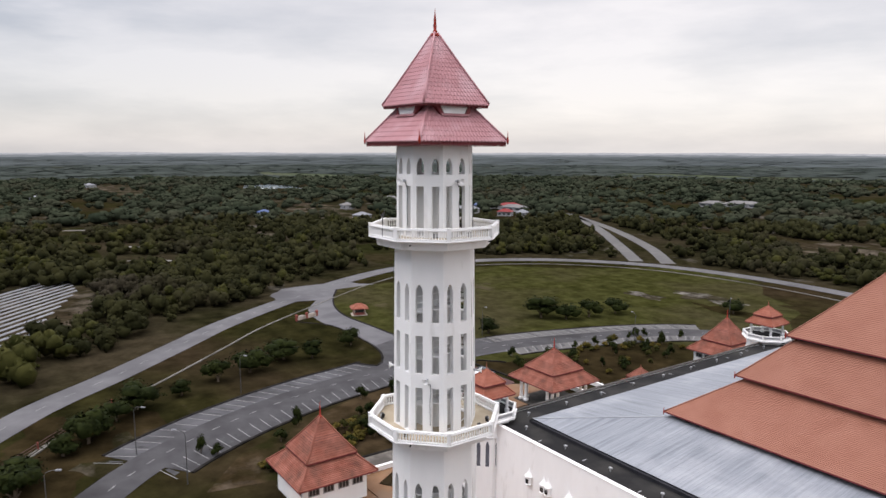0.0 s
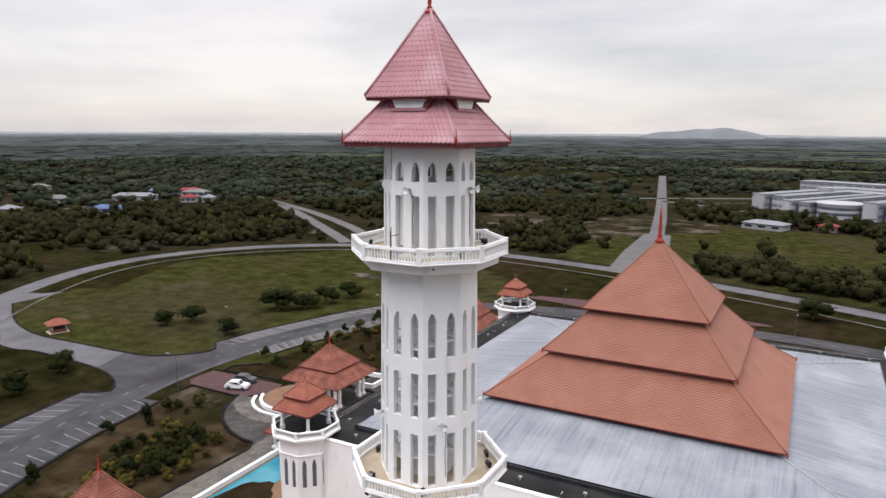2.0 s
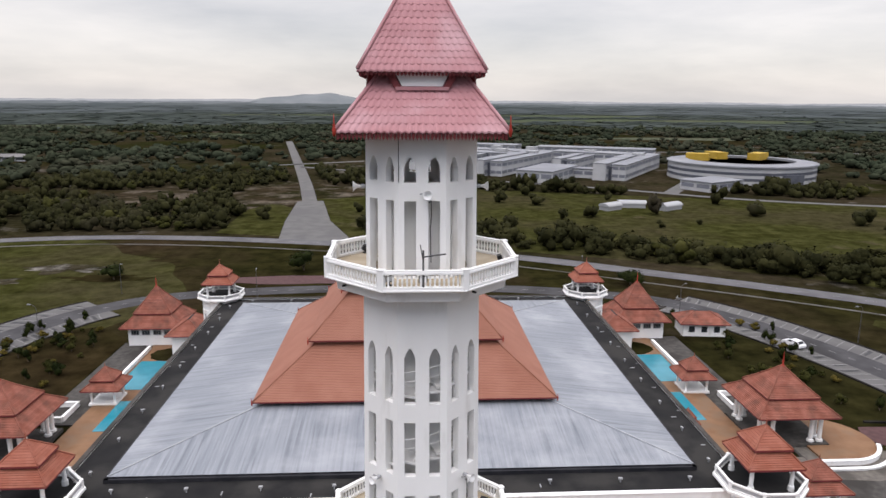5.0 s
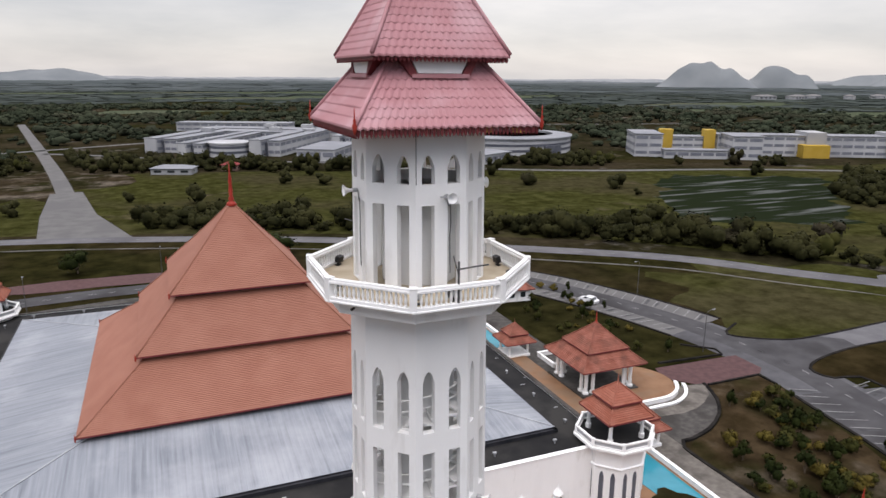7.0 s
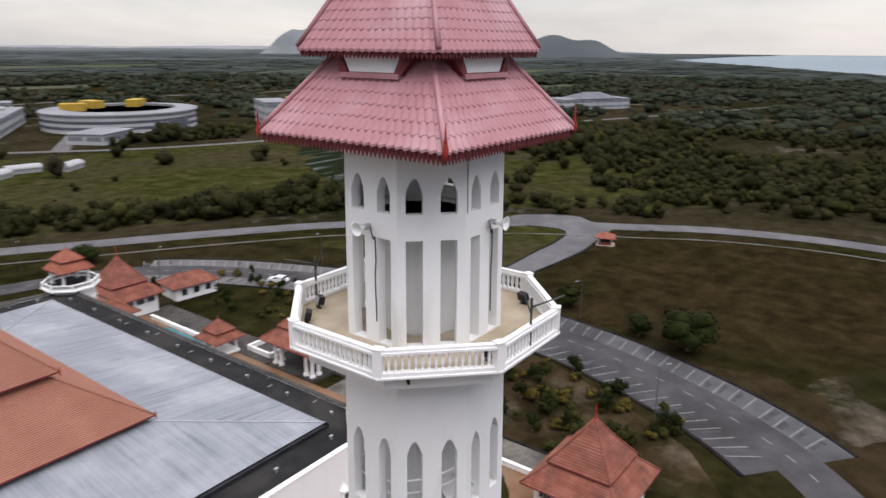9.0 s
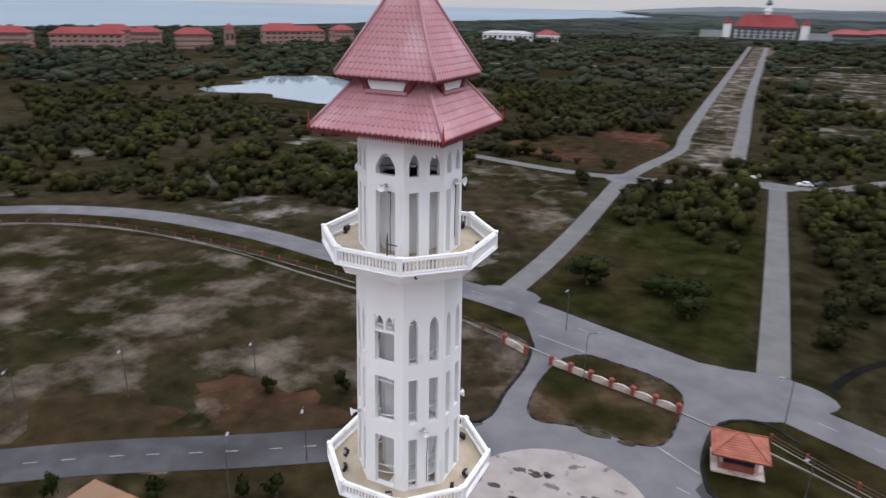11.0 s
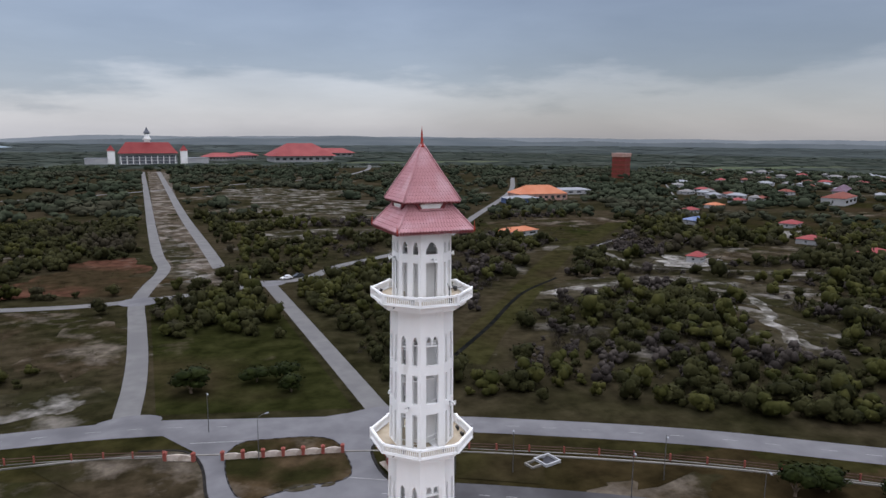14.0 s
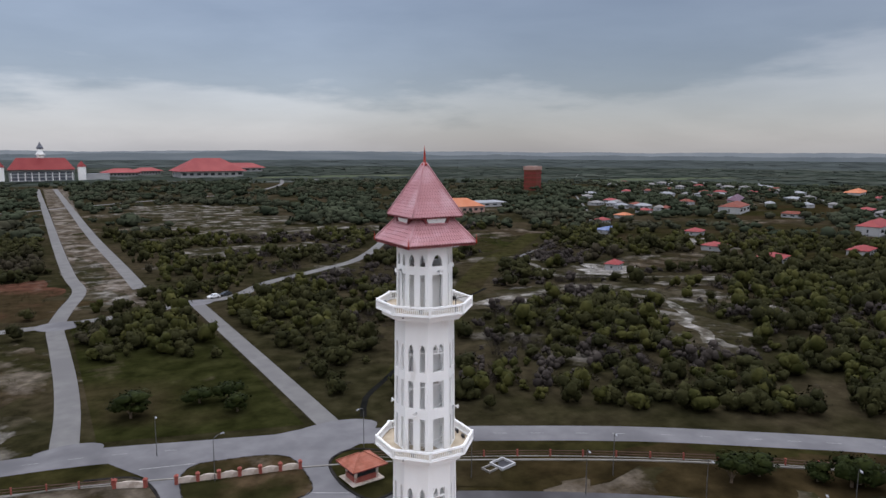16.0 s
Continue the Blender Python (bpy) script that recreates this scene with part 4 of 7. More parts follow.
# water
structure("pond", sheet(blob(236, -330, 62, 52, 2, 40, 0.3), 0.04), POND, "shallow pond mirroring the grey sky")
structure("pond", sheet(blob(-830, 300, 60, 30, 9, 30, 0.3), 0.04), POND, "far pond")
structure("sea", sheet([(900, -900), (1500, 100), (2600, 900), (4700, 900), (4700, -4000), (1000, -4600), (500, -3000)], 0.05), SEA, "grey-blue sea at the coast")
structure("grass_corridor", ribbon(smooth_line([(-48, -98), (-68, -124), (-81, -138), (-114, -177), (-160, -230), (-194, -259), (-254, -315)], False, 5.0), -6.0, 5.0, 0.045), OLIVE_STRIP, "cleared olive grass strip through the scrub")
structure("stream", ribbon(smooth_line([(-125, -178), (-98, -158), (-68, -124), (-44, -99), (-33, -88), (-28, -78)], False, 4.0), -0.7, 0.7, 0.055), BROOK, "narrow dark stream")
BED = mat("flooded_bed", (0.012, 0.0165, 0.0085), 0.6, (0.095, 0.102, 0.096), 0.22, stretch=(0.12, 1, 1), coords="World", contrast=(0.54, 0.66), spec=0.0)
BED.node_tree.nodes["Mapping"].inputs["Rotation"].default_value = (0, 0, radians(38))
structure("flooded_field", sheet(ragged([(167, 168), (190, 152), (215, 144), (262, 186), (297, 226), (264, 246), (232, 258), (188, 212)], 8.0), 0.05), BED, "dark flooded field with pale rows")


# ---------- the minaret ----------
minaret = thing("minaret", "tall white octagonal minaret with two balconies and a two-tier maroon roof", "tower")


def plan_point(k, r, u, d):
    """A point of the octagon's plan: on facet k, u along it, d inside its face."""
    a = math.pi / 4 * k
    ap = r * math.cos(math.pi / 8) - d
    return (ap * math.cos(a) - u * math.sin(a), ap * math.sin(a) + u * math.cos(a))


def shaft_storey(name, r0, r1, z0, z1, y0, y1, arched, slot=0.218):
    """One storey of the octagonal shaft: tall openings y0..y1 between piers; arched: with pointed heads."""
    t = 0.3
    storey = part(name, Shape().loft([ring8(r0, z0), ring8(r0 + (r1 - r0) * (y0 - z0) / (z1 - z0), y0), ring8(r0 - t, y0), ring8(r0 - t, z0), ring8(r0, z0)], False), WHITE, minaret)

    def R(z):
        return r0 + (r1 - r0) * (z - z0) / (z1 - z0)

    part("head_band", Shape().loft([ring8(R(y1), y1), ring8(r1, z1), ring8(r1 - t, z1), ring8(R(y1) - t, y1), ring8(R(y1), y1)], False), WHITE, storey)
    half = r0 * math.sin(math.pi / 8)
    gaps = [[(0.0, half * 0.52)] if k == 2 else [(-half / 2, slot), (half / 2, slot)] for k in range(8)]
    for k in range(8):
        j = (k + 1) % 8
        ue, ve = gaps[k][-1][0] + gaps[k][-1][1], gaps[j][0][0] - gaps[j][0][1]
        rings = []
        for z in (y0, y1):
            e = R(z) * math.sin(math.pi / 8)
            q = [plan_point(k, R(z), ue, 0), plan_point(k, R(z), e, 0), plan_point(j, R(z), ve, 0), plan_point(j, R(z), ve, t), plan_point(k, R(z), e - t * math.tan(math.pi / 8), t), plan_point(k, R(z), ue, t)]
            rings.append([(*w, z) for w in q])
        part("pier", Shape().loft(rings), WHITE, storey)
        if len(gaps[k]) == 2:
            rings = []
            for z in (y0, y1):
                u0, u1 = gaps[k][0][0] + slot, gaps[k][1][0] - slot
                rings.append([(*plan_point(k, R(z), u, d), z) for u, d in ((u0, 0), (u1, 0), (u1, t), (u0, t))])
            part("pier", Shape().loft(rings), WHITE, storey)
        if arched:
            cs = gaps[k]
            if k == 2:
                w2 = half * 0.52
                cs = [(-w2 / 2, w2 / 2 - 0.04), (w2 / 2, w2 / 2 - 0.04)] if z0 < 45 else cs
            for c, w in cs:
                rise = min(2.0 * w, 0.62)
                pts = [(c - w, y1 + 0.002)]
                for i in range(13):
                    q = -1 + i / 6
                    pts.append((c + w * q, y1 - rise + 0.93 * rise * (1 - abs(q) ** 1.9)))
                pts.append((c + w, y1 + 0.002))
                n = len(pts)
                v = [(*plan_point(k, R(z), u, d), z) for d in (0.004, t - 0.004) for u, z in pts]
                part("arch_head", Shape().add(v, [tuple(range(n)), tuple(range(2 * n - 1, n - 1, -1))] + [(i, n + i, n + (i + 1) % n, (i + 1) % n) for i in range(n)]), WHITE, storey)
            if k == 2 and z0 < 45:
                for u0, u1, za, zb in ((-half * 0.52, half * 0.52, y1 - 0.84, y1 - 0.74), (-0.06, 0.06, y1 - 0.74, y1)):
                    part("screen", Shape().loft([[(*plan_point(k, R(z), u, d), z) for u, d in ((u0, 0.01), (u1, 0.01), (u1, t), (u0, t))] for z in (za, zb)]), WHITE, storey)
    return storey


def plain_storey(name, r0, r1, z0, z1):
    return part(name, Shape().loft([ring8(r0, z0), ring8(r1, z1)], False), WHITE, minaret)


shaft_storey("arcade_storey", 2.30, 2.28, 45.64, 47.75, 45.98, 46.94, True)
shaft_storey("window_storey", 2.33, 2.30, 42.2, 45.64, 42.42, 45.31, False)
plain_storey("plain_storey", 2.48, 2.45, 40.2, 42.2)
shaft_storey("arcade_storey", 2.52, 2.48, 37.0, 40.2, 37.36, 39.68, True)
shaft_storey("window_storey", 2.56, 2.52, 33.9, 37.0, 34.3, 36.6, False)
shaft_storey("window_storey", 2.60, 2.56, 30.4, 33.9, 30.72, 33.46, False)
plain_storey("plain_storey", 2.69, 2.66, 28.4, 30.4)
shaft_storey("arcade_storey", 2.73, 2.69, 25.2, 28.4, 25.5, 27.55, True)
shaft_storey("window_storey", 2.77, 2.73, 22.1, 25.2, 22.5, 24.6, False)
shaft_storey("window_storey", 2.81, 2.77, 18.8, 22.1, 19.2, 21.7, False)
plain_storey("plain_storey", 2.92, 2.85, 12.0, 18.8)
plain_storey("base_storey", 3.12, 2.98, 0.0, 12.0)
# floors, inner core and stair
for z, r in ((45.6, 2.2), (42.25, 2.4), (40.1, 2.4), (36.9, 2.45), (33.65, 2.45), (30.8, 2.5), (28.5, 2.5), (25.3, 2.55), (22.0, 2.55), (18.7, 2.6)):
    if z in (45.6, 40.1, 28.5):
        part("floor_slab", Shape().loft([ring8(r, z - 0.18), ring8(r, z)]), INNER, minaret, "grey plastered floor slab")
part("stair_core", Shape().turn([(1.32, 18.8), (1.32, 45.6)], 12), INNER, minaret, "grey plastered stair core")
step_mesh = Shape().prism([(1.25, -0.33), (2.12, -0.56), (2.12, 0.56), (1.25, 0.33)], -0.09, 0.0).mesh("stair_tread", INNER)
for i in range(110):
    z = 19.0 + i * 0.19
    if not (28.3 < z < 29.0 or 39.6 < z < 42.4):
        part("stair_tread", step_mesh, INNER, minaret, at=pose(0, 0, z, 0, 0, 60 + i * 24))
rail_pts = [(2.0 * math.cos(radians(60 + i * 12)), 2.0 * math.sin(radians(60 + i * 12)), 19.9 + i * 0.095) for i in range(218)]
part("stair_rail", Shape().tube(rail_pts, 0.028, 5), WHITE, minaret, "white stair handrail")
part("stair_rail", Shape().tube([(x, y, z - 0.4) for x, y, z in rail_pts], 0.022, 5), WHITE, minaret, "white stair handrail")

baluster_mesh = Shape().loft([[(sx * w, sy * w * 0.8, z) for sx, sy in ((-1, -1), (1, -1), (1, 1), (-1, 1))] for w, z in ((0.042, 0), (0.042, 0.05), (0.028, 0.08), (0.046, 0.19), (0.03, 0.38), (0.042, 0.42), (0.042, 0.47))]).mesh("baluster", WHITE)


def balcony(zf, r_shaft, rs):
    """An octagonal balcony on a drum, with a balustrade; zf: its floor, rs: radius of its lip."""
    b = part("balcony", Shape().loft([ring8(r_shaft, zf - 0.62), ring8(0.85 * rs, zf - 0.60), ring8(0.87 * rs, zf - 0.57), ring8(0.885 * rs, zf - 0.17), ring8(0.90 * rs, zf - 0.13), ring8(0.975 * rs, zf - 0.11), ring8(rs, zf - 0.07), ring8(rs, zf - 0.02), ring8(rs - 0.05, zf - 0.005)], True), WHITE, minaret, "white balcony slab on a stepped drum")
    part("balcony_floor", Shape().loft([ring8(rs - 0.17, zf - 0.015), ring8(rs - 0.17, zf + 0.005)]), TERRA_FLOOR, b, "ochre screed floor with dirt")
    ra = rs - 0.12
    h = ra * math.sin(math.pi / 8)
    for k in range(8):
        a = math.pi / 4 * k
        m = Matrix.Rotation(a, 4, "Z") @ Matrix.Translation((ra * math.cos(math.pi / 8), 0, 0))
        part("plinth_rail", Shape().box(-0.10, 0.08, -h, h, zf - 0.02, zf + 0.09), WHITE, b, at=m)
        part("top_rail", Shape().box(-0.14, 0.09, -h, h, zf + 0.555, zf + 0.625).box(-0.10, 0.06, -h, h, zf + 0.625, zf + 0.70), WHITE, b, at=m)
        for i in range(16):
            u = -h + 0.26 + (2 * h - 0.52) * i / 15
            part("baluster", baluster_mesh, WHITE, b, at=m @ pose(-0.01, u, zf + 0.087, 0, 0, 0))
        if k % 2:
            part("drain_spout", spout_mesh, BLACK, b, "black drain spout", at=m @ pose(-0.28, -0.75, zf - 0.3, 0, 90, 0))
        c = Matrix.Rotation(a + math.pi / 8, 4, "Z") @ Matrix.Translation((ra, 0, 0))
        part("corner_post", Shape().box(-0.15, 0.085, -0.115, 0.115, zf - 0.02, zf + 0.71).box(-0.165, 0.10, -0.13, 0.13, zf + 0.71, zf + 0.74), WHITE, b, at=c)
    return b


spout_mesh = Shape().turn([(0.045, 0.0), (0.045, 0.16)], 8).mesh("drain_spout", BLACK)


balcony(42.37, 2.45, 4.03)
balcony(30.66, 2.66, 4.20)


# ---------- tiled roofs ----------
def roof_face(w0, z0, d0, w1, z1, d1, courses, thick=0.05, scallop=0.0, sag=0.0):
    """One slope in lapped courses: half widths w, heights z, distances d from the middle, eave first. sag: hollow of the slope."""
    sh = Shape()
    rows = []
    for i in range(courses + 1):
        t = i / courses
        q = t - sag * math.sin(math.pi * t)
        rows.append((w0 + (w1 - w0) * t, z0 + (z1 - z0) * q, d0 + (d1 - d0) * t))
    out = []
    for i in range(courses):
        (wa, za, da), (wb, zb, db) = rows[i], rows[i + 1]
        s = Shape()
        lift = thick
        if scallop:
            n = max(2, int(round(2 * wa / scallop)))
            k = 5
            bot, top = [], []
            for j in range(n * k + 1):
                f = j / (n * k)
                wv = 0.5 - 0.5 * math.cos(2 * math.pi * j / 5)
                drop = 0.30 * wv
                bot.append((-wa + 2 * wa * f, -(da + (da - db) * drop), za - (zb - za) * drop + lift * (0.6 + 0.8 * wv)))
                top.append((-wb + 2 * wb * f, -db, zb + 0.004 + 0.5 * lift * wv))
            m = len(bot)
            low = [(x, y, z - lift * 1.3) for x, y, z in bot]
            s.add(bot + top + low, [(j, j + 1, m + j + 1, m + j) for j in range(m - 1)] + [(2 * m + j, 2 * m + j + 1, j + 1, j) for j in range(m - 1)])
        else:
            p = [(-wa, -da, za + lift), (wa, -da, za + lift), (wb, -db, zb + 0.004), (-wb, -db, zb + 0.004), (-wa, -da, za - 0.01), (wa, -da, za - 0.01)]
            s.add(p, [(0, 1, 2, 3), (4, 5, 1, 0)])
        out.append(s)
    return out


def four_slopes(parent, hx, hy, z0, ex, ey, z1, courses, material, name="roof_slope", scallop=0.0, single=True, ridge=0.09, edge=None, thick=0.05, sag=0.0, fascia=0.16, trim=None):
    """A hipped roof tier with lapped tile courses, hip ridges, eave boards and soffit."""
    for k in range(4):
        a, b = (hx, hy) if k % 2 == 0 else (hy, hx)
        c, d = (ex, ey) if k % 2 == 0 else (ey, ex)
        strips = roof_face(a, z0, b, c, z1, d, courses, thick, scallop, sag)
        m = Matrix.Rotation(math.pi / 2 * k, 4, "Z")
        if single:
            s = Shape()
            for q in strips:
                s.add(q.v, q.f)
            tagged(part(name, s, material, parent, at=m), kind="stuff")
        else:
            for q in strips:
                part("tile_course", q, material, parent, at=m)
        part("eave_board", Shape().box(-a + 0.004, a - 0.004, -b + 0.002, -b + 0.06, z0 - fascia, z0 + 0.01), trim or material, parent, at=m)
    for sx, sy in ((1, 1), (-1, 1), (-1, -1), (1, -1)):
        pts = []
        for i in range(7):
            t = i / 6
            q = t - sag * math.sin(math.pi * t)
            pts.append((sx * (hx + (ex - hx) * t), sy * (hy + (ey - hy) * t), z0 + (z1 - z0) * q + thick))
        part("hip_ridge", Shape().tube(pts, ridge, 6), material, parent, smooth=True)
    # Without an edge material, the underside is coloured near-black to stand for shade.
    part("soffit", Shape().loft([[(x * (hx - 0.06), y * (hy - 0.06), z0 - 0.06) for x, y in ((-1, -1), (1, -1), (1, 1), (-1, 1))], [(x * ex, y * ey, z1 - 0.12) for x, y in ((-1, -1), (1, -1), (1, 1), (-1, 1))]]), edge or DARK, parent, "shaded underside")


def spire(parent, z, h, r, material=None, ball=True):
    """A turned finial on a roof's top."""
    prof = [(r * 1.1, -0.15), (r * 1.6, 0.0), (r * 1.2, 0.06 * h), (r * 0.55, 0.10 * h), (r * 0.9, 0.15 * h), (r * 0.5, 0.20 * h), (r * 0.62, 0.34 * h), (r * 0.42, 0.5 * h), (r * 0.5, 0.56 * h), (r * 0.2, 0.8 * h), (0.01, h)]
    return part("finial", Shape().turn(prof, 10, 0, 0, z), material or RED_PAINT, parent, "red turned finial", smooth=True)


four_slopes(minaret, 3.03, 3.03, 47.88, 1.15, 1.15, 50.35, 9, PINK_TILE, scallop=0.24, thick=0.05, fascia=0.05, single=False, ridge=0.075, trim=PINK_EDGE, edge=PINK_EDGE)
four_slopes(minaret, 2.27, 2.27, 49.95, 0.1, 0.1, 54.05, 17, PINK_TILE, scallop=0.24, thick=0.05, fascia=0.05, single=False, ridge=0.07, trim=PINK_EDGE, edge=PINK_EDGE, sag=0.01)
part("lantern_wall", Shape().box(-1.25, 1.25, -1.25, 1.25, 49.2, 50.3), WHITE, minaret)
for k in range(4):
    m = Matrix.Rotation(math.pi / 2 * k, 4, "Z")
    part("vent_panel", Shape().add([(-1.02, -1.98, 49.98), (-0.72, -1.98, 49.42), (0.72, -1.98, 49.42), (1.02, -1.98, 49.98), (-1.02, -1.2, 49.98), (-0.72, -1.2, 49.42), (0.72, -1.2, 49.42), (1.02, -1.2, 49.98)], [(0, 1, 2, 3), (7, 6, 5, 4), (1, 0, 4, 5), (2, 1, 5, 6), (3, 2, 6, 7), (0, 3, 7, 4)]), WHITE, minaret, "white dormer panel between the roof tiers", at=m)
    for sx in (-1, 1):
        part("dormer_flashing", Shape().add([(sx * 1.06, -2.0, 49.96), (sx * 0.74, -2.02, 49.36), (sx * 1.0, -2.05, 49.36), (sx * 1.35, -1.9, 49.93), (sx * 1.06, -1.7, 49.96), (sx * 0.74, -1.7, 49.36), (sx * 1.0, -1.7, 49.36), (sx * 1.35, -1.6, 49.93)], [(0, 1, 2, 3), (7, 6, 5, 4), (1, 0, 4, 5), (2, 1, 5, 6), (3, 2, 6, 7), (0, 3, 7, 4)]), PINK_EDGE, minaret, at=m)
    part("apron_flashing", Shape().box(-0.95, 0.95, -2.09, -1.9, 49.28, 49.40), PINK_TILE, minaret, at=m)
    # pierced fringe boards under the eaves
    for half, z, n, drop in ((2.99, 47.86, 46, 0.3), (2.23, 49.95, 34, 0.2)):
        s = Shape()
        for i in range(n):
            u = -half + 2 * half * (i + 0.5) / n
            w = half / n * 0.82
            s.add([(u - w, -half, z), (u + w, -half, z), (u + w, -half, z - 0.57 * drop), (u, -half, z - drop), (u - w, -half, z - 0.57 * drop), (u - w, -half + 0.03, z), (u + w, -half + 0.03, z), (u + w, -half + 0.03, z - 0.57 * drop), (u, -half + 0.03, z - drop), (u - w, -half + 0.03, z - 0.57 * drop)],
                  [(4, 3, 2, 1, 0), (5, 6, 7, 8, 9), (0, 1, 6, 5), (1, 2, 7, 6), (2, 3, 8, 7), (3, 4, 9, 8), (4, 0, 5, 9)])
        part("fringe_board", s, PINK_EDGE, minaret, "carved maroon fringe", at=m)
for sx in (-1, 1):
    for sy in (-1, 1):
        part("corner_finial", Shape().turn([(0.03, -0.26), (0.06, -0.15), (0.075, 0.0), (0.035, 0.08), (0.05, 0.13), (0.02, 0.22), (0.022, 0.34), (0.005, 0.52)], 8, sx * 3.05, sy * 3.05, 47.95), RED_PAINT, minaret, "red turned corner finial", smooth=True)
spire(minaret, 53.95, 1.5, 0.17)
part("lightning_cable", Shape().tube([(-0.86, -2.13, 47.7), (-0.86, -2.15, 46.0)], 0.012, 4), BLACK, minaret)

for a, z0, z1, r in ((-82, 45.6, 43.0, 2.17), (6, 45.6, 43.2, 2.17), (96, 45.6, 42.6, 2.17), (184, 45.6, 43.0, 2.17), (-41, 34.0, 31.2, 2.43), (139, 34.0, 31.0, 2.43)):
    pts = [(r * math.cos(radians(a + q)), r * math.sin(radians(a + q)), z) for q, z in ((-4, z0), (-1, z0 - 0.35), (0.5, z0 - 0.25), (1, z0 - 0.9), (0, 0.5 * (z0 + z1)), (0.6, z1))]
    part("speaker_cable", Shape().tube(pts, 0.016, 5), BLACK, minaret, "thin black cable")
# things on the minaret
sp = thing("loudspeaker", "white horn loudspeaker on the minaret wall", "loudspeaker", "loudspeakers on the minaret")
part("horn", Shape().turn([(0.05, 0.0), (0.07, 0.14), (0.12, 0.28), (0.24, 0.42), (0.25, 0.43), (0.20, 0.40), (0.06, 0.18)], 14), WHITE, sp, smooth=True)
part("driver", Shape().turn([(0.1, -0.18), (0.1, 0.02)], 10), GREY_W, sp)
part("bracket", Shape().box(-0.03, 0.03, -0.32, 0.0, -0.06, 0.0), GREY_W, sp)


def on_wall(r, ang, z, tilt=90):
    return Matrix.Rotation(radians(ang), 4, "Z") @ Matrix.Translation((r, 0, z)) @ Matrix.Rotation(radians(tilt), 4, "Y")


sp.matrix_basis = on_wall(2.33, -86, 45.6)
sp.scale = (0.8, 0.8, 0.8)
for a, z, r in ((2, 45.6, 2.33), (92, 45.6, 2.33), (180, 45.6, 2.33), (-45, 34.0, 2.56), (-135, 34.0, 2.56), (45, 34.0, 2.56), (135, 34.0, 2.56)):
    copy_thing(sp, on_wall(r, a, z))
fl = thing("floodlight", "black floodlight standing on the balcony floor", "floodlight", "floodlights on the balconies")
part("lamp_box", Shape().box(-0.16, 0.16, -0.09, 0.09, 0.14, 0.38), BLACK, fl)
part("lens", Shape().box(-0.13, 0.13, -0.11, -0.092, 0.17, 0.35), GREY_W, fl)
part("foot", Shape().box(-0.12, 0.12, -0.06, 0.06, 0.0, 0.05).box(-0.02, 0.02, -0.02, 0.02, 0.05, 0.14), BLACK, fl)
fl.matrix_basis = pose(3.3, 0.2, 42.375, -15, 0, 90)
for i in range(15):
    a = (i % 8) * 45 + 12 * (i % 3)
    if i:
        r = 3.25 + 0.1 * (i % 2)
        copy_thing(fl, pose(r * math.cos(radians(a)), r * math.sin(radians(a)), 42.375 if i < 8 else 30.665, -15, 0, a + 90 + 20 * (i % 3)))
arm = thing("lightning_arm", "grey metal pole with a swung arm on the balcony rail", "metal pole", "poles on the balcony")
part("pole", Shape().tube([(0, 0, -0.5), (0, 0, 1.0)], 0.035, 6), LAMP_METAL, arm)
part("arm", Shape().tube([(0, 0, 0.75), (-0.45, 0.35, 0.9), (-0.75, 0.55, 0.98)], 0.025, 6), LAMP_METAL, arm)
part("strut", Shape().tube([(0, 0, 0.55), (0.1, -0.2, 1.15)], 0.02, 6), LAMP_METAL, arm)
arm.matrix_basis = pose(3.62 * math.cos(radians(-90)), 3.62 * math.sin(radians(-90)), 42.8, 0, 0, 180)
copy_thing(arm, pose(3.62 * math.cos(radians(104)), 3.62 * math.sin(radians(104)), 42.8, 0, 0, 0))


# ---------- the prayer hall ----------
HX, HY = -0.6, 64.6
hall = thing("prayer_hall", "large white prayer hall with a three-tier terracotta roof", "mosque", at=pose(HX, HY, 0))
W = 33.7
part("wall", Shape().box(-W, W, -W, -W + 0.4, 0, 12.25), WHITE, hall, "plain white front wall")
part("wall", Shape().box(-W, W, W - 0.4, W, 0, 12.25), WHITE, hall)
part("wall", Shape().box(-W, -W + 0.4, -W + 0.4, W - 0.4, 0, 12.25), WHITE, hall)
part("wall", Shape().box(W - 0.4, W, -W + 0.4, W - 0.4, 0, 12.25), WHITE, hall)
part("flat_roof", Shape().loft([[(x * q, y * q, z) for x, y in ((-1, -1), (1, -1), (1, 1), (-1, 1))] for q, z in ((W - 0.45, 11.9), (W - 0.45, 12.1), (27.5, 12.1))], False), BITUMEN, hall, "black bitumen flat roof")
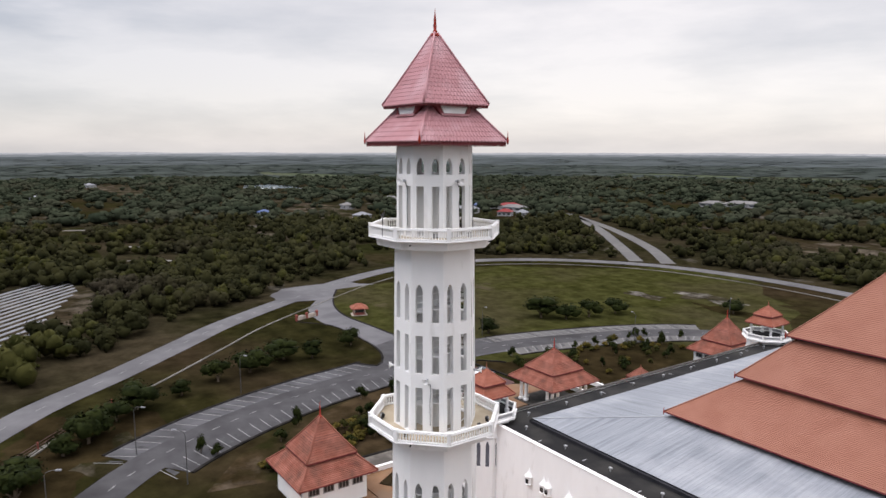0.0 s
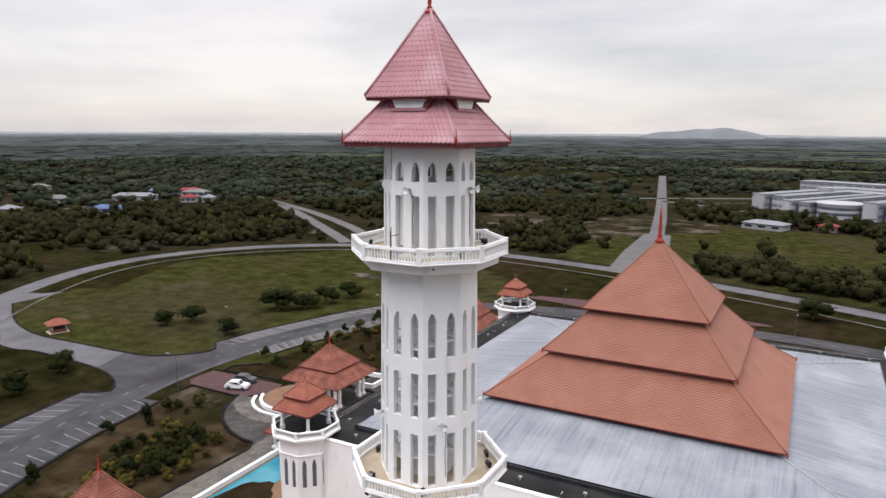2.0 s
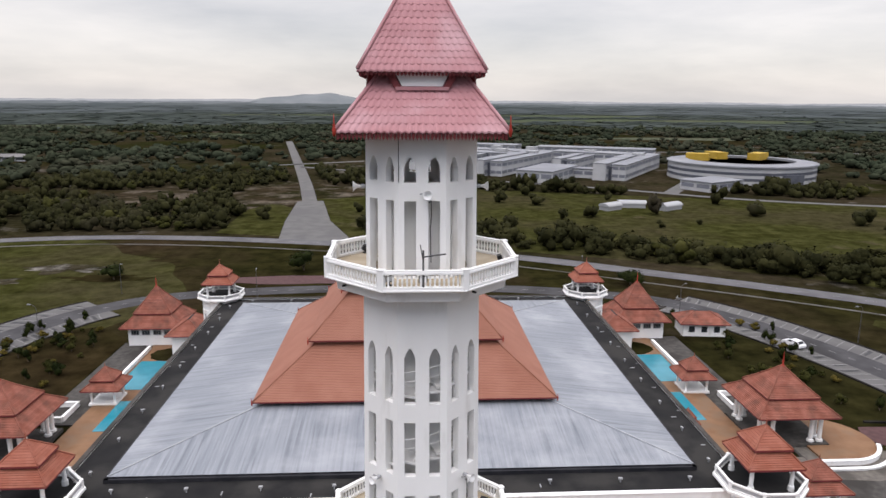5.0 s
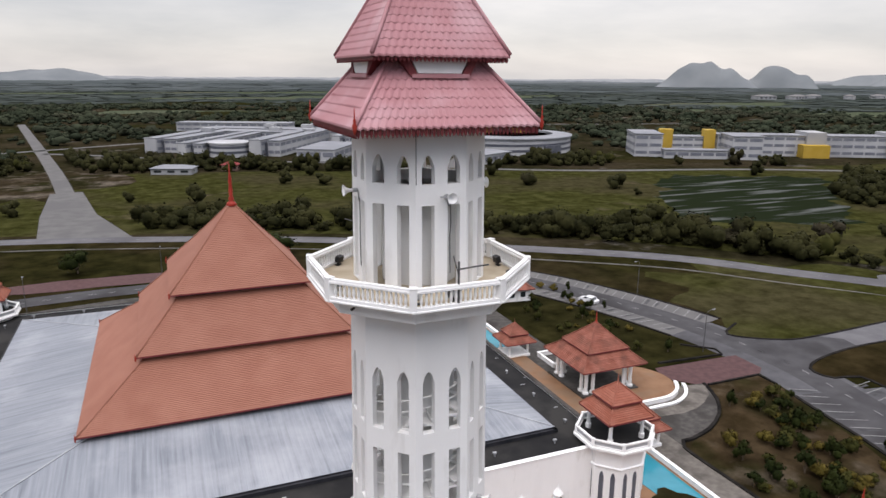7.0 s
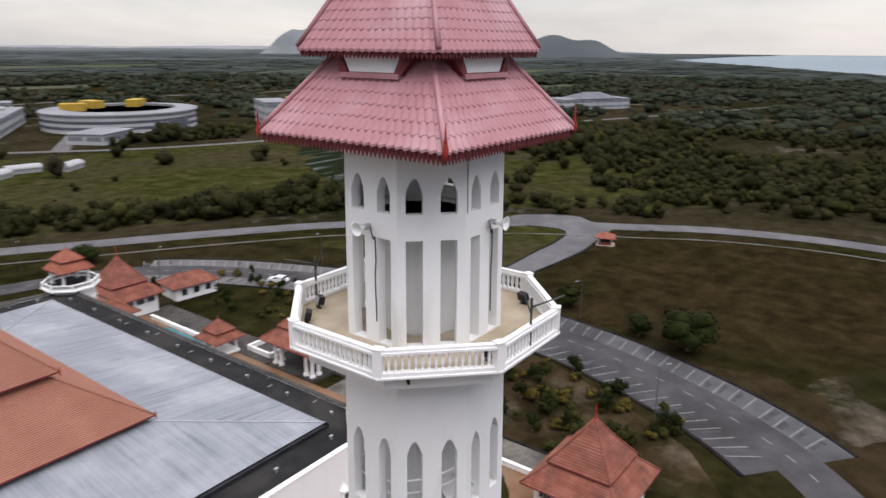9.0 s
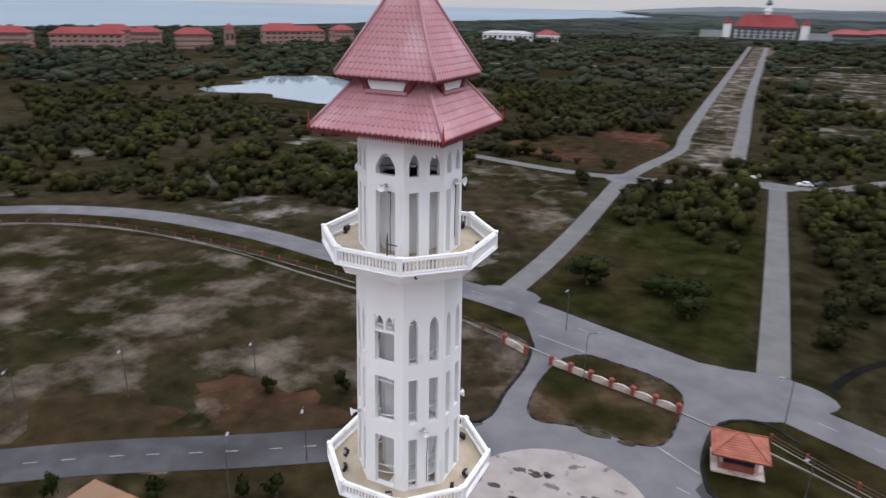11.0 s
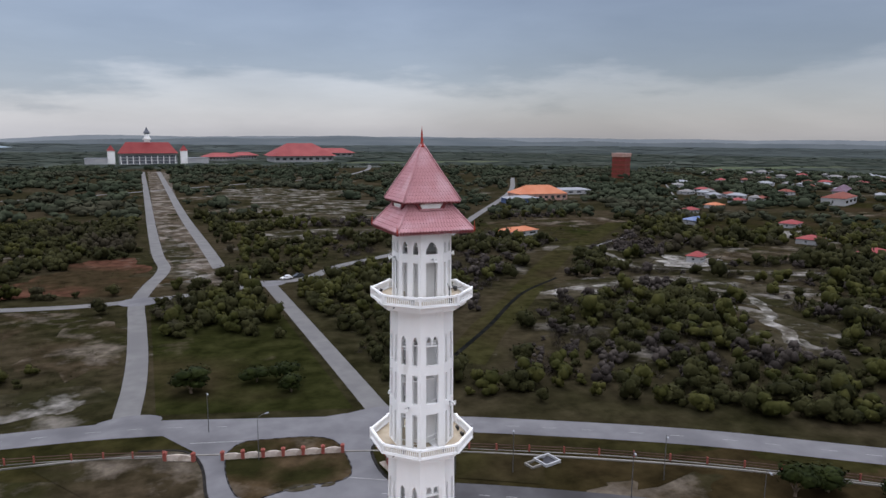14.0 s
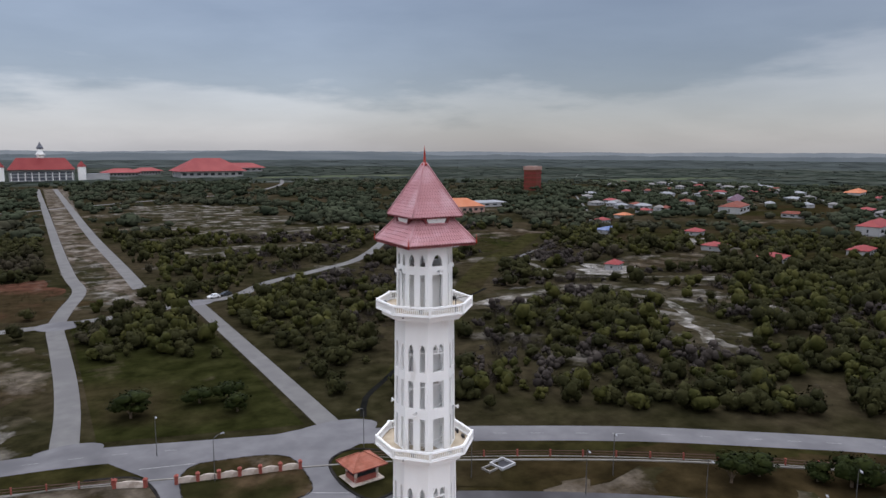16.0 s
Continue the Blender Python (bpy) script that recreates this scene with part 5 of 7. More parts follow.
for k in range(4):
    m = Matrix.Rotation(math.pi / 2 * k, 4, "Z")
    part("coping", Shape().box(-W - 0.08, W + 0.08, -W - 0.08, -W + 0.48, 12.25, 12.36), WHITE if k == 0 else STONE, hall, "roof edge coping", at=m)
    s = Shape()
    for i in range(9):
        u = -W + 2.5 + i * 5.1 + 1.7 * ((i * 7) % 3)
        s.box(u - 0.05, u + 0.05, -W + 0.5 + 0.6 * (i % 3), -W + 0.9 + 0.7 * (i % 3), 12.1, 12.16)
    tagged(part("roof_debris", s, GREY_W, hall, "small pale scraps on the flat roof", at=m), kind="stuff")
    # gutter gap and metal sheets
    part("gutter", Shape().box(-29.5, 29.5, -29.5, -29.05, 12.1, 12.5), DARK, hall, "dark gutter", at=m)
    part("fascia", Shape().box(-29.2, 29.2, -29.2, -29.0, 12.28, 12.66), DARK, hall, at=m)
    n = 124
    sh, rb = Shape(), Shape()
    for i in range(n):
        ua, ub = -29.2 + 58.4 * i / n, -29.2 + 58.4 * (i + 1) / n

        def up(u):
            return min(29.2 - abs(u), 13.9)
        p = [(ua, -29.2, 12.68), (ub, -29.2, 12.68), (ub, -29.2 + up(ub), 12.68 + 0.125 * up(ub)), (ua, -29.2 + up(ua), 12.68 + 0.125 * up(ua))]
        sh.add(p, [(0, 1, 2, 3)])
        if 0 < i:
            h = up(ua)
            rb.add([(ua - 0.03, -29.2, 12.67), (ua + 0.03, -29.2, 12.67), (ua + 0.012, -29.2, 12.69), (ua - 0.012, -29.2, 12.69), (ua - 0.03, -29.2 + h, 12.67 + 0.125 * h), (ua + 0.03, -29.2 + h, 12.67 + 0.125 * h), (ua + 0.012, -29.2 + h, 12.69 + 0.125 * h), (ua - 0.012, -29.2 + h, 12.69 + 0.125 * h)],
                   [(0, 1, 2, 3), (3, 2, 6, 7), (0, 3, 7, 4), (1, 5, 6, 2)])
    sheet_part = part("metal_slope", sh, ZINC, hall, "streaked silver metal roof sheets", at=m)
    part("standing_seams", rb, ZINC, sheet_part)
    part("hip_flashing", Shape().tube([(-29.2, -29.2, 12.72), (-15.3, -15.3, 14.46)], 0.08, 6), FLASHING, hall, "pale hip flashing", at=m)
    # short posts with spotlights along the flat roof
    for i in range(9):
        u = -28 + i * 7
        part("roof_spot", Shape().box(u - 0.05, u + 0.05, -31.4, -31.3, 12.1, 12.45).box(u - 0.18, u + 0.18, -31.45, -31.2, 12.42, 12.58), GREY_W, hall, "small roof lamp", at=m)
    # Near-black walls fill the gaps below the eaves; their colour stands for shade.
    part("clerestory", Shape().box(-16, 16, -16, -15.7, 13.6, 15.2), DARK, hall, "dark wall coloured as shade under the eaves", at=m)
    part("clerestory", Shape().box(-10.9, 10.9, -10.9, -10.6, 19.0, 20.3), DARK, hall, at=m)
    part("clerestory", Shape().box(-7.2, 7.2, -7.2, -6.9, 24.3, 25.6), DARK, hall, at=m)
four_slopes(hall, 17.6, 17.6, 14.88, 10.9, 10.9, 19.75, 38, HALL_TILE, single=False, ridge=0.09, thick=0.04, edge=HALL_TILE, trim=PINK_EDGE)
four_slopes(hall, 11.85, 11.85, 20.12, 7.2, 7.2, 24.9, 32, HALL_TILE, single=False, ridge=0.09, thick=0.04, edge=HALL_TILE, trim=PINK_EDGE)
four_slopes(hall, 8.0, 8.0, 25.4, 0.3, 0.3, 33.8, 46, HALL_TILE, single=False, ridge=0.08, thick=0.04, edge=HALL_TILE, trim=PINK_EDGE, sag=0.015)
spire(hall, 33.75, 5.2, 0.42)
for half, z in ((17.65, 14.9), (11.9, 20.1), (8.05, 25.4)):
    for sx in (-1, 1):
        for sy in (-1, 1):
            part("corner_finial", Shape().turn([(0.05, -0.4), (0.09, -0.2), (0.07, 0.0), (0.1, 0.08), (0.04, 0.16), (0.05, 0.25), (0.01, 0.5)], 8, sx * half, sy * half, z), RED_PAINT, hall, "red corner finial", smooth=True)
# lantern niches on the front wall
ln = thing("lantern_niche", "small white lantern turret on the front wall", "wall lantern", "lantern niches on the wall")
part("body", Shape().turn([(0.05, -0.8), (0.45, -0.5), (0.5, -0.45), (0.42, -0.4), (0.42, 0.45), (0.55, 0.5), (0.55, 0.56), (0.42, 0.7), (0.12, 1.15), (0.02, 1.6)], 12), WHITE, ln, smooth=False)
# Black strips on the closed body stand for shade in the slits.
for a in (-115, -90, -65):
    part("niche", Shape().box(-0.07, 0.07, -0.45, -0.40, -0.3, 0.25), BLACK, ln, "black strip for the shade in an arched slit", at=pose(0, 0, 0, 0, 0, a + 90))
ln.matrix_basis = pose(HX - 22, HY - W - 0.1, 7.4)
for i in range(8):
    for k, z in enumerate((7.4,)):
        x = -28 + i * 3.4 if i < 4 else 14.5 + (i - 4) * 4.2
        if i:
            copy_thing(ln, pose(HX + x, HY - W - 0.1, z))
porch = thing("link_block", "white block joining minaret and hall", "building", at=pose(0, 0, 0))
part("wall", Shape().box(-3.4, 3.4, 2.6, 30.6, 0, 9.0), WHITE, porch)
part("parapet", Shape().box(-3.6, 3.6, 2.4, 30.7, 9.0, 9.3), WHITE, porch)


# ---------- corner turrets ----------
def turret():
    t = thing("corner_turret", "white octagonal corner turret with open gallery and orange roof", "turret", "corner turrets of the hall")
    part("drum", Shape().loft([ring8(3.32, 0), ring8(3.32, 10.4), ring8(3.5, 10.5), ring8(3.55, 10.62), ring8(3.36, 10.72), ring8(3.40, 12.2), ring8(3.55, 12.4), ring8(4.3, 12.72), ring8(4.3, 12.95), ring8(4.05, 13.0)]), WHITE, t)
    part("gallery_floor", Shape().loft([ring8(3.85, 12.98), ring8(3.85, 13.02)]), BITUMEN, t, "black gallery floor")
    for k in range(8):
        m = Matrix.Rotation(math.pi / 4 * k, 4, "Z")
        h = 4.1 * math.sin(math.pi / 8)
        d = 4.1 * math.cos(math.pi / 8)
        part("parapet", Shape().box(d - 0.2, d, -h, h, 12.98, 13.2).box(d - 0.22, d + 0.02, -h, h, 13.62, 13.78), WHITE, t, at=m)
        part("parapet_grille", Shape().box(d - 0.15, d - 0.07, -h, h, 13.2, 13.62), GREY_W, t, at=m)
        c = Matrix.Rotation(math.pi / 4 * k + math.pi / 8, 4, "Z")
        part("parapet_post", Shape().box(3.86, 4.14, -0.15, 0.15, 12.98, 13.86), WHITE, t, at=c)
        dd = 3.32 * math.cos(math.pi / 8)
        # Flat dark panels stand for the shade inside the arched openings.
        for u in (-0.58, 0.58):
            part("arched_slot", Shape().add([(dd + 0.01, u - 0.24, 6.6), (dd + 0.01, u + 0.24, 6.6), (dd + 0.01, u + 0.24, 9.4), (dd + 0.01, u + 0.13, 9.85), (dd + 0.01, u, 10.05), (dd + 0.01, u - 0.13, 9.85), (dd + 0.01, u - 0.24, 9.4), (dd - 0.2, u - 0.24, 6.6), (dd - 0.2, u + 0.24, 6.6), (dd - 0.2, u + 0.24, 9.4), (dd - 0.2, u, 10.05), (dd - 0.2, u - 0.24, 9.4)], [(0, 1, 2, 3, 4, 5, 6), (11, 10, 9, 8, 7)]), SHADE_BAND, t, "dark panel for the shade in an arched opening", at=m)
        for u in (-1.13, 0.0, 1.13):
            part("mullion", Shape().box(dd - 0.05, dd + 0.10, u - 0.14, u + 0.14, 6.4, 10.3), WHITE, t, at=m)
    for sx in (-1, 1):
        for sy in (-1, 1):
            part("column", Shape().turn([(0.3, 13.0), (0.3, 13.5), (0.2, 13.6), (0.18, 15.4), (0.26, 15.6)], 10, sx * 1.95, sy * 1.95), WHITE, t, smooth=False)
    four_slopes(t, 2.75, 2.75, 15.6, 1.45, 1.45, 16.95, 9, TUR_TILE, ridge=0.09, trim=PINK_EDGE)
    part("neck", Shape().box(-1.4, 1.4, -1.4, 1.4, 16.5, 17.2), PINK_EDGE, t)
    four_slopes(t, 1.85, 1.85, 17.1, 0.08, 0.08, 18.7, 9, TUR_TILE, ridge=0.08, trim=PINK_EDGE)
    spire(t, 18.65, 1.1, 0.13, TUR_TILE)
    return t


tur = turret()
tur.matrix_basis = pose(HX + 34.2, 31.6, 0)
for x, y in ((-34.2, 31.6), (34.2, 98.2), (-34.2, 98.2)):
    copy_thing(tur, pose(HX + x, y, 0))


# ---------- pavilions ----------
def pavilion_roof(p, half, z0, z1, z2, apex, half2, mat_t, fin):
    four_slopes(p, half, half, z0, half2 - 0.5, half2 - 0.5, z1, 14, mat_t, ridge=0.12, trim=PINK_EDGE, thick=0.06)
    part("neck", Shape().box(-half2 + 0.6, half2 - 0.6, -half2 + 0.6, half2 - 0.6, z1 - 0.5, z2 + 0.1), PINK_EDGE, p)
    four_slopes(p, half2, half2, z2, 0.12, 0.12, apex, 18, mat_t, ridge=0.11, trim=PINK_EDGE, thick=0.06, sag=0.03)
    spire(p, apex - 0.05, fin, 0.2)


def open_pavilion():
    p = thing("open_pavilion", "open pavilion with white columns and a two-tier clay tile roof", "pavilion", "open pavilions beside the hall")
    part("plinth", Shape().box(-5.2, 5.2, -5.2, 5.2, 0.1, 0.65), STONE, p, "stone plinth")
    col = Shape().turn([(0.5, 0.65), (0.5, 0.95), (0.3, 1.05), (0.3, 4.6), (0.45, 4.9)], 12).mesh("column", WHITE)
    for sx in (-1, 1):
        for sy in (-1, 1):
            for dx, dy in ((0, 0), (-1.3, 0), (0, -1.3)):
                part("column", col, WHITE, p, at=pose(sx * (4.2 + dx), sy * (4.2 + dy), 0))
    part("beam", Shape().box(-4.7, 4.7, -4.7, -4.2, 4.7, 5.1).box(-4.7, 4.7, 4.2, 4.7, 4.7, 5.1).box(-4.7, -4.2, -4.2, 4.2, 4.7, 5.1).box(4.2, 4.7, -4.2, 4.2, 4.7, 5.1), WHITE, p)
    pavilion_roof(p, 6.0, 5.0, 7.0, 7.1, 10.6, 3.9, PAV_TILE, 2.3)
    return p


def walled_pavilion():
    p = thing("walled_pavilion", "white walled pavilion with windows under two-tier clay roof", "pavilion", "walled pavilions beside the hall")
    part("wall", Shape().box(-4.6, 4.6, -4.6, 4.6, 0, 4.3), WHITE, p)
    for k in range(4):
        m = Matrix.Rotation(math.pi / 2 * k, 4, "Z")
        for u in (-3.2, -1.1, 1.1, 3.2):
            w = part("window", Shape().box(u - 0.8, u + 0.8, -4.68, -4.58, 2.4, 3.5), GREY_W, p, "grey window frame", at=m)
            for du in (-0.48, 0.0, 0.48):
                part("pane", Shape().box(u + du - 0.2, u + du + 0.2, -4.70, -4.66, 2.55, 3.35), GLASS, w)
    pavilion_roof(p, 5.8, 4.1, 6.4, 6.5, 11.2, 3.7, PAV_TILE, 2.2)
    return p


def kiosk():
    p = thing("pool_kiosk", "small kiosk with white posts and a two-tier clay tile roof", "kiosk", "small kiosks by the pools")
    part("plinth", Shape().box(-2.2, 2.2, -2.2, 2.2, 0.1, 0.6), WHITE, p)
    for sx in (-1, 1):
        for sy in (-1, 1):
            part("post", Shape().turn([(0.28, 0.6), (0.2, 0.9), (0.2, 3.0)], 8, sx * 1.8, sy * 1.8), WHITE, p)
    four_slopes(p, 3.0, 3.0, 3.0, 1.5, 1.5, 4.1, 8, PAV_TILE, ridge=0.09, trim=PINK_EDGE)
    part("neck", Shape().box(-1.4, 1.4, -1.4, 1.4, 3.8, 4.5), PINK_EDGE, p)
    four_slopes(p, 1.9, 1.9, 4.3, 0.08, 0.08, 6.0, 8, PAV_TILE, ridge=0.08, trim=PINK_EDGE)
    spire(p, 5.95, 0.9, 0.12, PAV_TILE)
    return p


op, wp, ki = open_pavilion(), walled_pavilion(), kiosk()
op.matrix_basis = pose(HX + 55.6, 65.9, 0)
copy_thing(op, pose(HX - 56.2, 65.0, 0))
wp.matrix_basis = pose(-49.7, 14.4, 0)
copy_thing(wp, pose(48.5, 14.4, 0))
copy_thing(wp, pose(-51.2, 111.0, 0))
copy_thing(wp, pose(48.3, 111.5, 0))
ki.matrix_basis = pose(HX + 49.2, 81.6, 0)
copy_thing(ki, pose(HX - 48.8, 80.8, 0))
copy_thing(ki, pose(HX + 50.5, 47.2, 0))
copy_thing(ki, pose(HX - 50.0, 47.2, 0))
copy_thing(ki, pose(41.6, 66.5, 0)).scale = (0.5, 0.5, 0.62)
shed = thing("service_house", "small white service house with a clay hip roof", "house", at=pose(62.5, 111, 0, 0, 0, -6))
part("wall", Shape().box(-4.4, 4.4, -3, 3, 0, 3.0), WHITE, shed)
for u in (-2.6, 0, 2.6):
    part("window", Shape().box(u - 0.6, u + 0.6, -3.05, -2.98, 1.0, 2.3), GLASS, shed)
four_slopes(shed, 5.2, 3.8, 2.9, 1.6, 0.1, 4.8, 10, PAV_TILE, ridge=0.1, trim=PINK_EDGE)
rear = thing("rear_wing", "low rear wing with a clay tile roof behind the hall", "building", at=pose(HX + 22, 106, 0))
part("wall", Shape().box(-11, 11, -5, 5, 0, 6.6), WHITE, rear)
four_slopes(rear, 12.4, 6.6, 6.6, 6.0, 0.2, 9.4, 12, PAV_TILE, ridge=0.12, trim=PINK_EDGE)
for sx in (-1, 1):
    wing = thing("link_wing", "low link wing with a clay tile roof beside the rear turret", "building", "link wings", at=pose(HX + sx * 42, 104.5, 0))
    part("wall", Shape().box(-2.6, 2.6, -4.5, 4.5, 0, 4.6), WHITE, wing)
    four_slopes(wing, 3.6, 5.6, 4.6, 0.2, 2.2, 6.8, 10, PAV_TILE, ridge=0.1, trim=PINK_EDGE)

# ---------- terraces and pools on both flanks ----------
for sx in (-1, 1):
    def X(a, b):
        return sorted((HX + sx * a, HX + sx * b))

    def slab(name, a, b, y0, y1, z0, z1, material, label):
        x0, x1 = X(a, b)
        return structure(name, Shape().box(x0, x1, y0, y1, z0, z1), material, label)
    slab("terrace", 33.7, 50.4, 20, 118, 0.0, 0.3, TERRACE, "terrace paved with orange tiles")
    slab("side_path", 50.4, 55.4, 14, 58, 0.0, 0.22, PALE_STONE, "grey stone side path")
    slab("side_path", 50.4, 56.5, 72, 108, 0.0, 0.22, STONE, "grey stone side path")
    for y0, y1, a, b in ((84.5, 97.5, 43.4, 49.6), (69.5, 80.0, 43.6, 46.6)):
        slab("pool", a, b, y0, y1, 0.2, 0.34, POOL, "shallow turquoise pool")
    pl = Shape().prism([(HX + sx * q, y) for q, y in (((43.6, 46.0), (49.4, 46.0), (49.4, 27.0), (47, 30), (44.5, 36))[::1 if sx < 0 else -1])], 0.2, 0.34)
    structure("pool", pl, POOL, "shallow turquoise pool")
    structure("pool_lawn", Shape().prism(blob(HX + sx * 45.3, 29.5, 3.6, 7.0, 41, 24, 0.1), 0.2, 0.42), LAWN, "dark grass bed beside the pool")
    structure("pool_lawn", Shape().prism(blob(HX + sx * 45.6, 101, 3.4, 3.2, 42, 20, 0.1), 0.2, 0.42), LAWN, "dark grass bed beside the pool")
    for nm, pts in (("pool_wall", [(50.0, 14), (50.0, 47.5), (46, 48.2)]), ("pool_wall", [(50.2, 85), (50.2, 104)]), ("pool_wall", [(52.5, 73), (52.5, 78.5), (60, 78.5)]), ("pool_wall", [(52.5, 73), (60, 73)])):
        l3 = [Vector((HX + sx * p[0], p[1], 0)) for p in pts]
        wl = thing(nm, "low white garden wall with a coping", "garden wall", "garden walls")
        part("wall", ribbon(l3, -0.18, 0.18, 0.2, 0.95), WHITE, wl)
        part("coping", ribbon(l3, -0.26, 0.26, 0.95, 1.06), WHITE, wl)
    # curved terrace steps outside the open pavilion
    cx, cy = HX + sx * 61.5, 62.5
    structure("round_terrace", Shape().prism([(cx + sx * 6.5 * math.cos(a), cy + 6.8 * math.sin(a)) for a in np.linspace(-math.pi / 2, math.pi / 2, 18)][::sx] + ([(cx - sx * 4, cy + 6.8), (cx - sx * 4, cy - 6.8)] if sx > 0 else [(cx - sx * 4, cy - 6.8), (cx - sx * 4, cy + 6.8)]), 0.0, 0.5), TERRACE, "round orange terrace")
    for k, (r, h) in enumerate(((6.5, 0.85), (7.9, 0.45))):
        arc = [Vector((cx + sx * r * math.cos(a), cy + (r + 0.3) * math.sin(a), 0)) for a in np.linspace(-1.5, -0.38, 16)]
        arc = [Vector((HX + sx * 55.8, cy - r - 0.3, 0))] + arc
        cw = thing("curved_wall", "curved white terrace wall", "garden wall", "curved terrace walls")
        part("wall", ribbon(arc, -0.2, 0.2, 0.1, h), WHITE, cw)
        part("coping", ribbon(arc, -0.27, 0.27, h, h + 0.1), WHITE, cw)
    fk = smooth_line([(HX + sx * a, b) for a, b in ((55.3, 12), (55.4, 30), (55.3, 43.5), (58, 45.0), (62.2, 46.3), (67, 49.4), (70.3, 53.4), (72.1, 57.6), (72.4, 58.6))], False, 2)
    structure("stone_forecourt", sheet(([(p.x, p.y) for p in fk if p.y > 43.4] + [(HX + sx * 55, 61)])[::sx], 0.2), STONE, "rough grey stone forecourt")
    structure("forecourt_paving", sheet([(HX + sx * a, b) for a, b in ((72.2, 58.2), (70.4, 55.2), (67.5, 53.1), (65, 52.0), (62.1, 51.5), (57.4, 52.0), (55.5, 53), (55.5, 62))][::sx], 0.215), PALE_STONE, "pale worn forecourt paving")
    structure("forecourt_kerb", ribbon(fk, -0.24, 0.24, 0.0, 0.36), KERB, "dark forecourt kerb")
    structure("brick_path", sheet([(HX + sx * a, b) for a, b in ((71.5, 58.3), (84.6, 58.4), (86.5, 60), (86.5, 66), (69.0, 66.6), (67.5, 63))][::sx], 0.14), BRICK_PAVE, "path of maroon paving blocks")
    gl = [(HX + sx * a, b) for a, b in ((55.8, 12), (55.8, 43), (58, 44.7), (62.6, 46), (67.4, 49), (70.8, 53.2), (72.9, 58), (83.6, 58), (83.6, 54), (81.6, 45), (79, 34), (74.5, 22), (67.5, 9), (58, 1))]
    structure("garden_bed", sheet(gl[::sx], 0.06), BED_EARTH, "garden bed of dry grass and earth")
    l3 = [Vector((x, y, 0)) for x, y in gl]
    structure("garden_kerb", ribbon(l3[6:9], -0.2, 0.2, 0.0, 0.3), KERB, "dark garden kerb")
    bl = [(HX + sx * a, b) for a, b in ((57, 69), (71, 68.2), (84.5, 67.2), (85.2, 69.6), (80.6, 73.8), (80.4, 79), (78.5, 92), (76.5, 104), (73, 116), (66, 119), (57, 110))]
    structure("garden_bed", sheet(bl[::sx], 0.06), DRY_LAWN if sx < 0 else LAWN, "garden bed of dry grass" if sx < 0 else "garden bed of dark grass")
    structure("garden_kerb", ribbon([Vector((x, y, 0)) for x, y in bl[1:5]], -0.2, 0.2, 0.0, 0.3), KERB, "dark garden kerb")
structure("forecourt", Shape().box(HX - 50, HX + 50, -16, 30.8, 0.0, 0.16), TERRACE, "wide forecourt before the hall paved in orange tiles")
structure("rear_plaza", sheet([(-45, 137), (-40, 118), (40, 118), (46, 134), (10, 141), (-20, 141)], 0.12), STONE, "grey rear plaza")
structure("rear_path", sheet(blob(-24, 157, 30, 4.5, 61, 24, 0.15), 0.1), BRICK_PAVE, "strip of maroon paving behind the grounds")


# ---------- gates, fences, small buildings ----------
def hip_house(name, label, x, y, sx, sy, h, roof_h, wall_m, roof_m, rz=0.0, category="house", group="", windows=3, over=0.6, storeys=1):
    """A house: body with windows on its long sides, hipped roof."""
    t = thing(name, label, category, group, at=pose(x, y, 0, 0, 0, rz))
    part("wall", Shape().box(-sx, sx, -sy, sy, 0, h), wall_m, t)
    for sd in (-1, 1):
        for f in range(storeys):
            z = h * (f + 0.35) / storeys
            zz = z + h * 0.38 / storeys
            for i in range(windows):
                u = -sx + 2 * sx * (i + 0.5) / windows
                w = sx / windows * 0.55
                part("window", Shape().box(u - w, u + w, sd * sy - 0.05, sd * sy + 0.05, z, zz), GLASS, t)
        for i in range(max(1, windows // 2)):
            u = -sy + 2 * sy * (i + 0.5) / max(1, windows // 2)
            part("window", Shape().box(sd * sx - 0.05, sd * sx + 0.05, u - 0.5, u + 0.5, h * 0.35, h * 0.7), GLASS, t)
    e = min(sx, sy) + over
    a, b = sx + over, sy + over
    top = [(-(a - e) - 0.05, -(b - e) - 0.05), ((a - e) + 0.05, -(b - e) - 0.05), ((a - e) + 0.05, (b - e) + 0.05), (-(a - e) - 0.05, (b - e) + 0.05)]
    part("roof", Shape().loft([[(-a, -b, h), (a, -b, h), (a, b, h), (-a, b, h)], [(-a, -b, h + 0.15), (a, -b, h + 0.15), (a, b, h + 0.15), (-a, b, h + 0.15)], [(x_, y_, h + roof_h) for x_, y_ in top]]), roof_m, t)
    return t


gh = thing("guard_house", "small brick guard house with a clay tile hip roof", "guard house", at=pose(-16.9, -53.2, 0, 0, 0, 6))
part("plinth", Shape().box(-3.0, 3.0, -2.4, 2.4, 0, 0.3), CREAM, gh, "pale plinth")
part("wall", Shape().box(-2.2, 2.2, -1.7, 1.7, 0.3, 1.25), PILLAR_RED, gh, "red painted wall")
for sx in (-1, 1):
    for sy in (-1, 1):
        part("post", Shape().box(sx * 2.0 - 0.2, sx * 2.0 + 0.2, sy * 1.5 - 0.2, sy * 1.5 + 0.2, 0.3, 2.9), CREAM, gh)
part("window_band", Shape().box(-2.05, 2.05, -1.55, 1.55, 1.25, 2.85), GLASS, gh)
four_slopes(gh, 3.3, 3.0, 2.9, 0.5, 0.08, 4.6, 10, TUR_TILE, ridge=0.1, trim=PINK_EDGE)
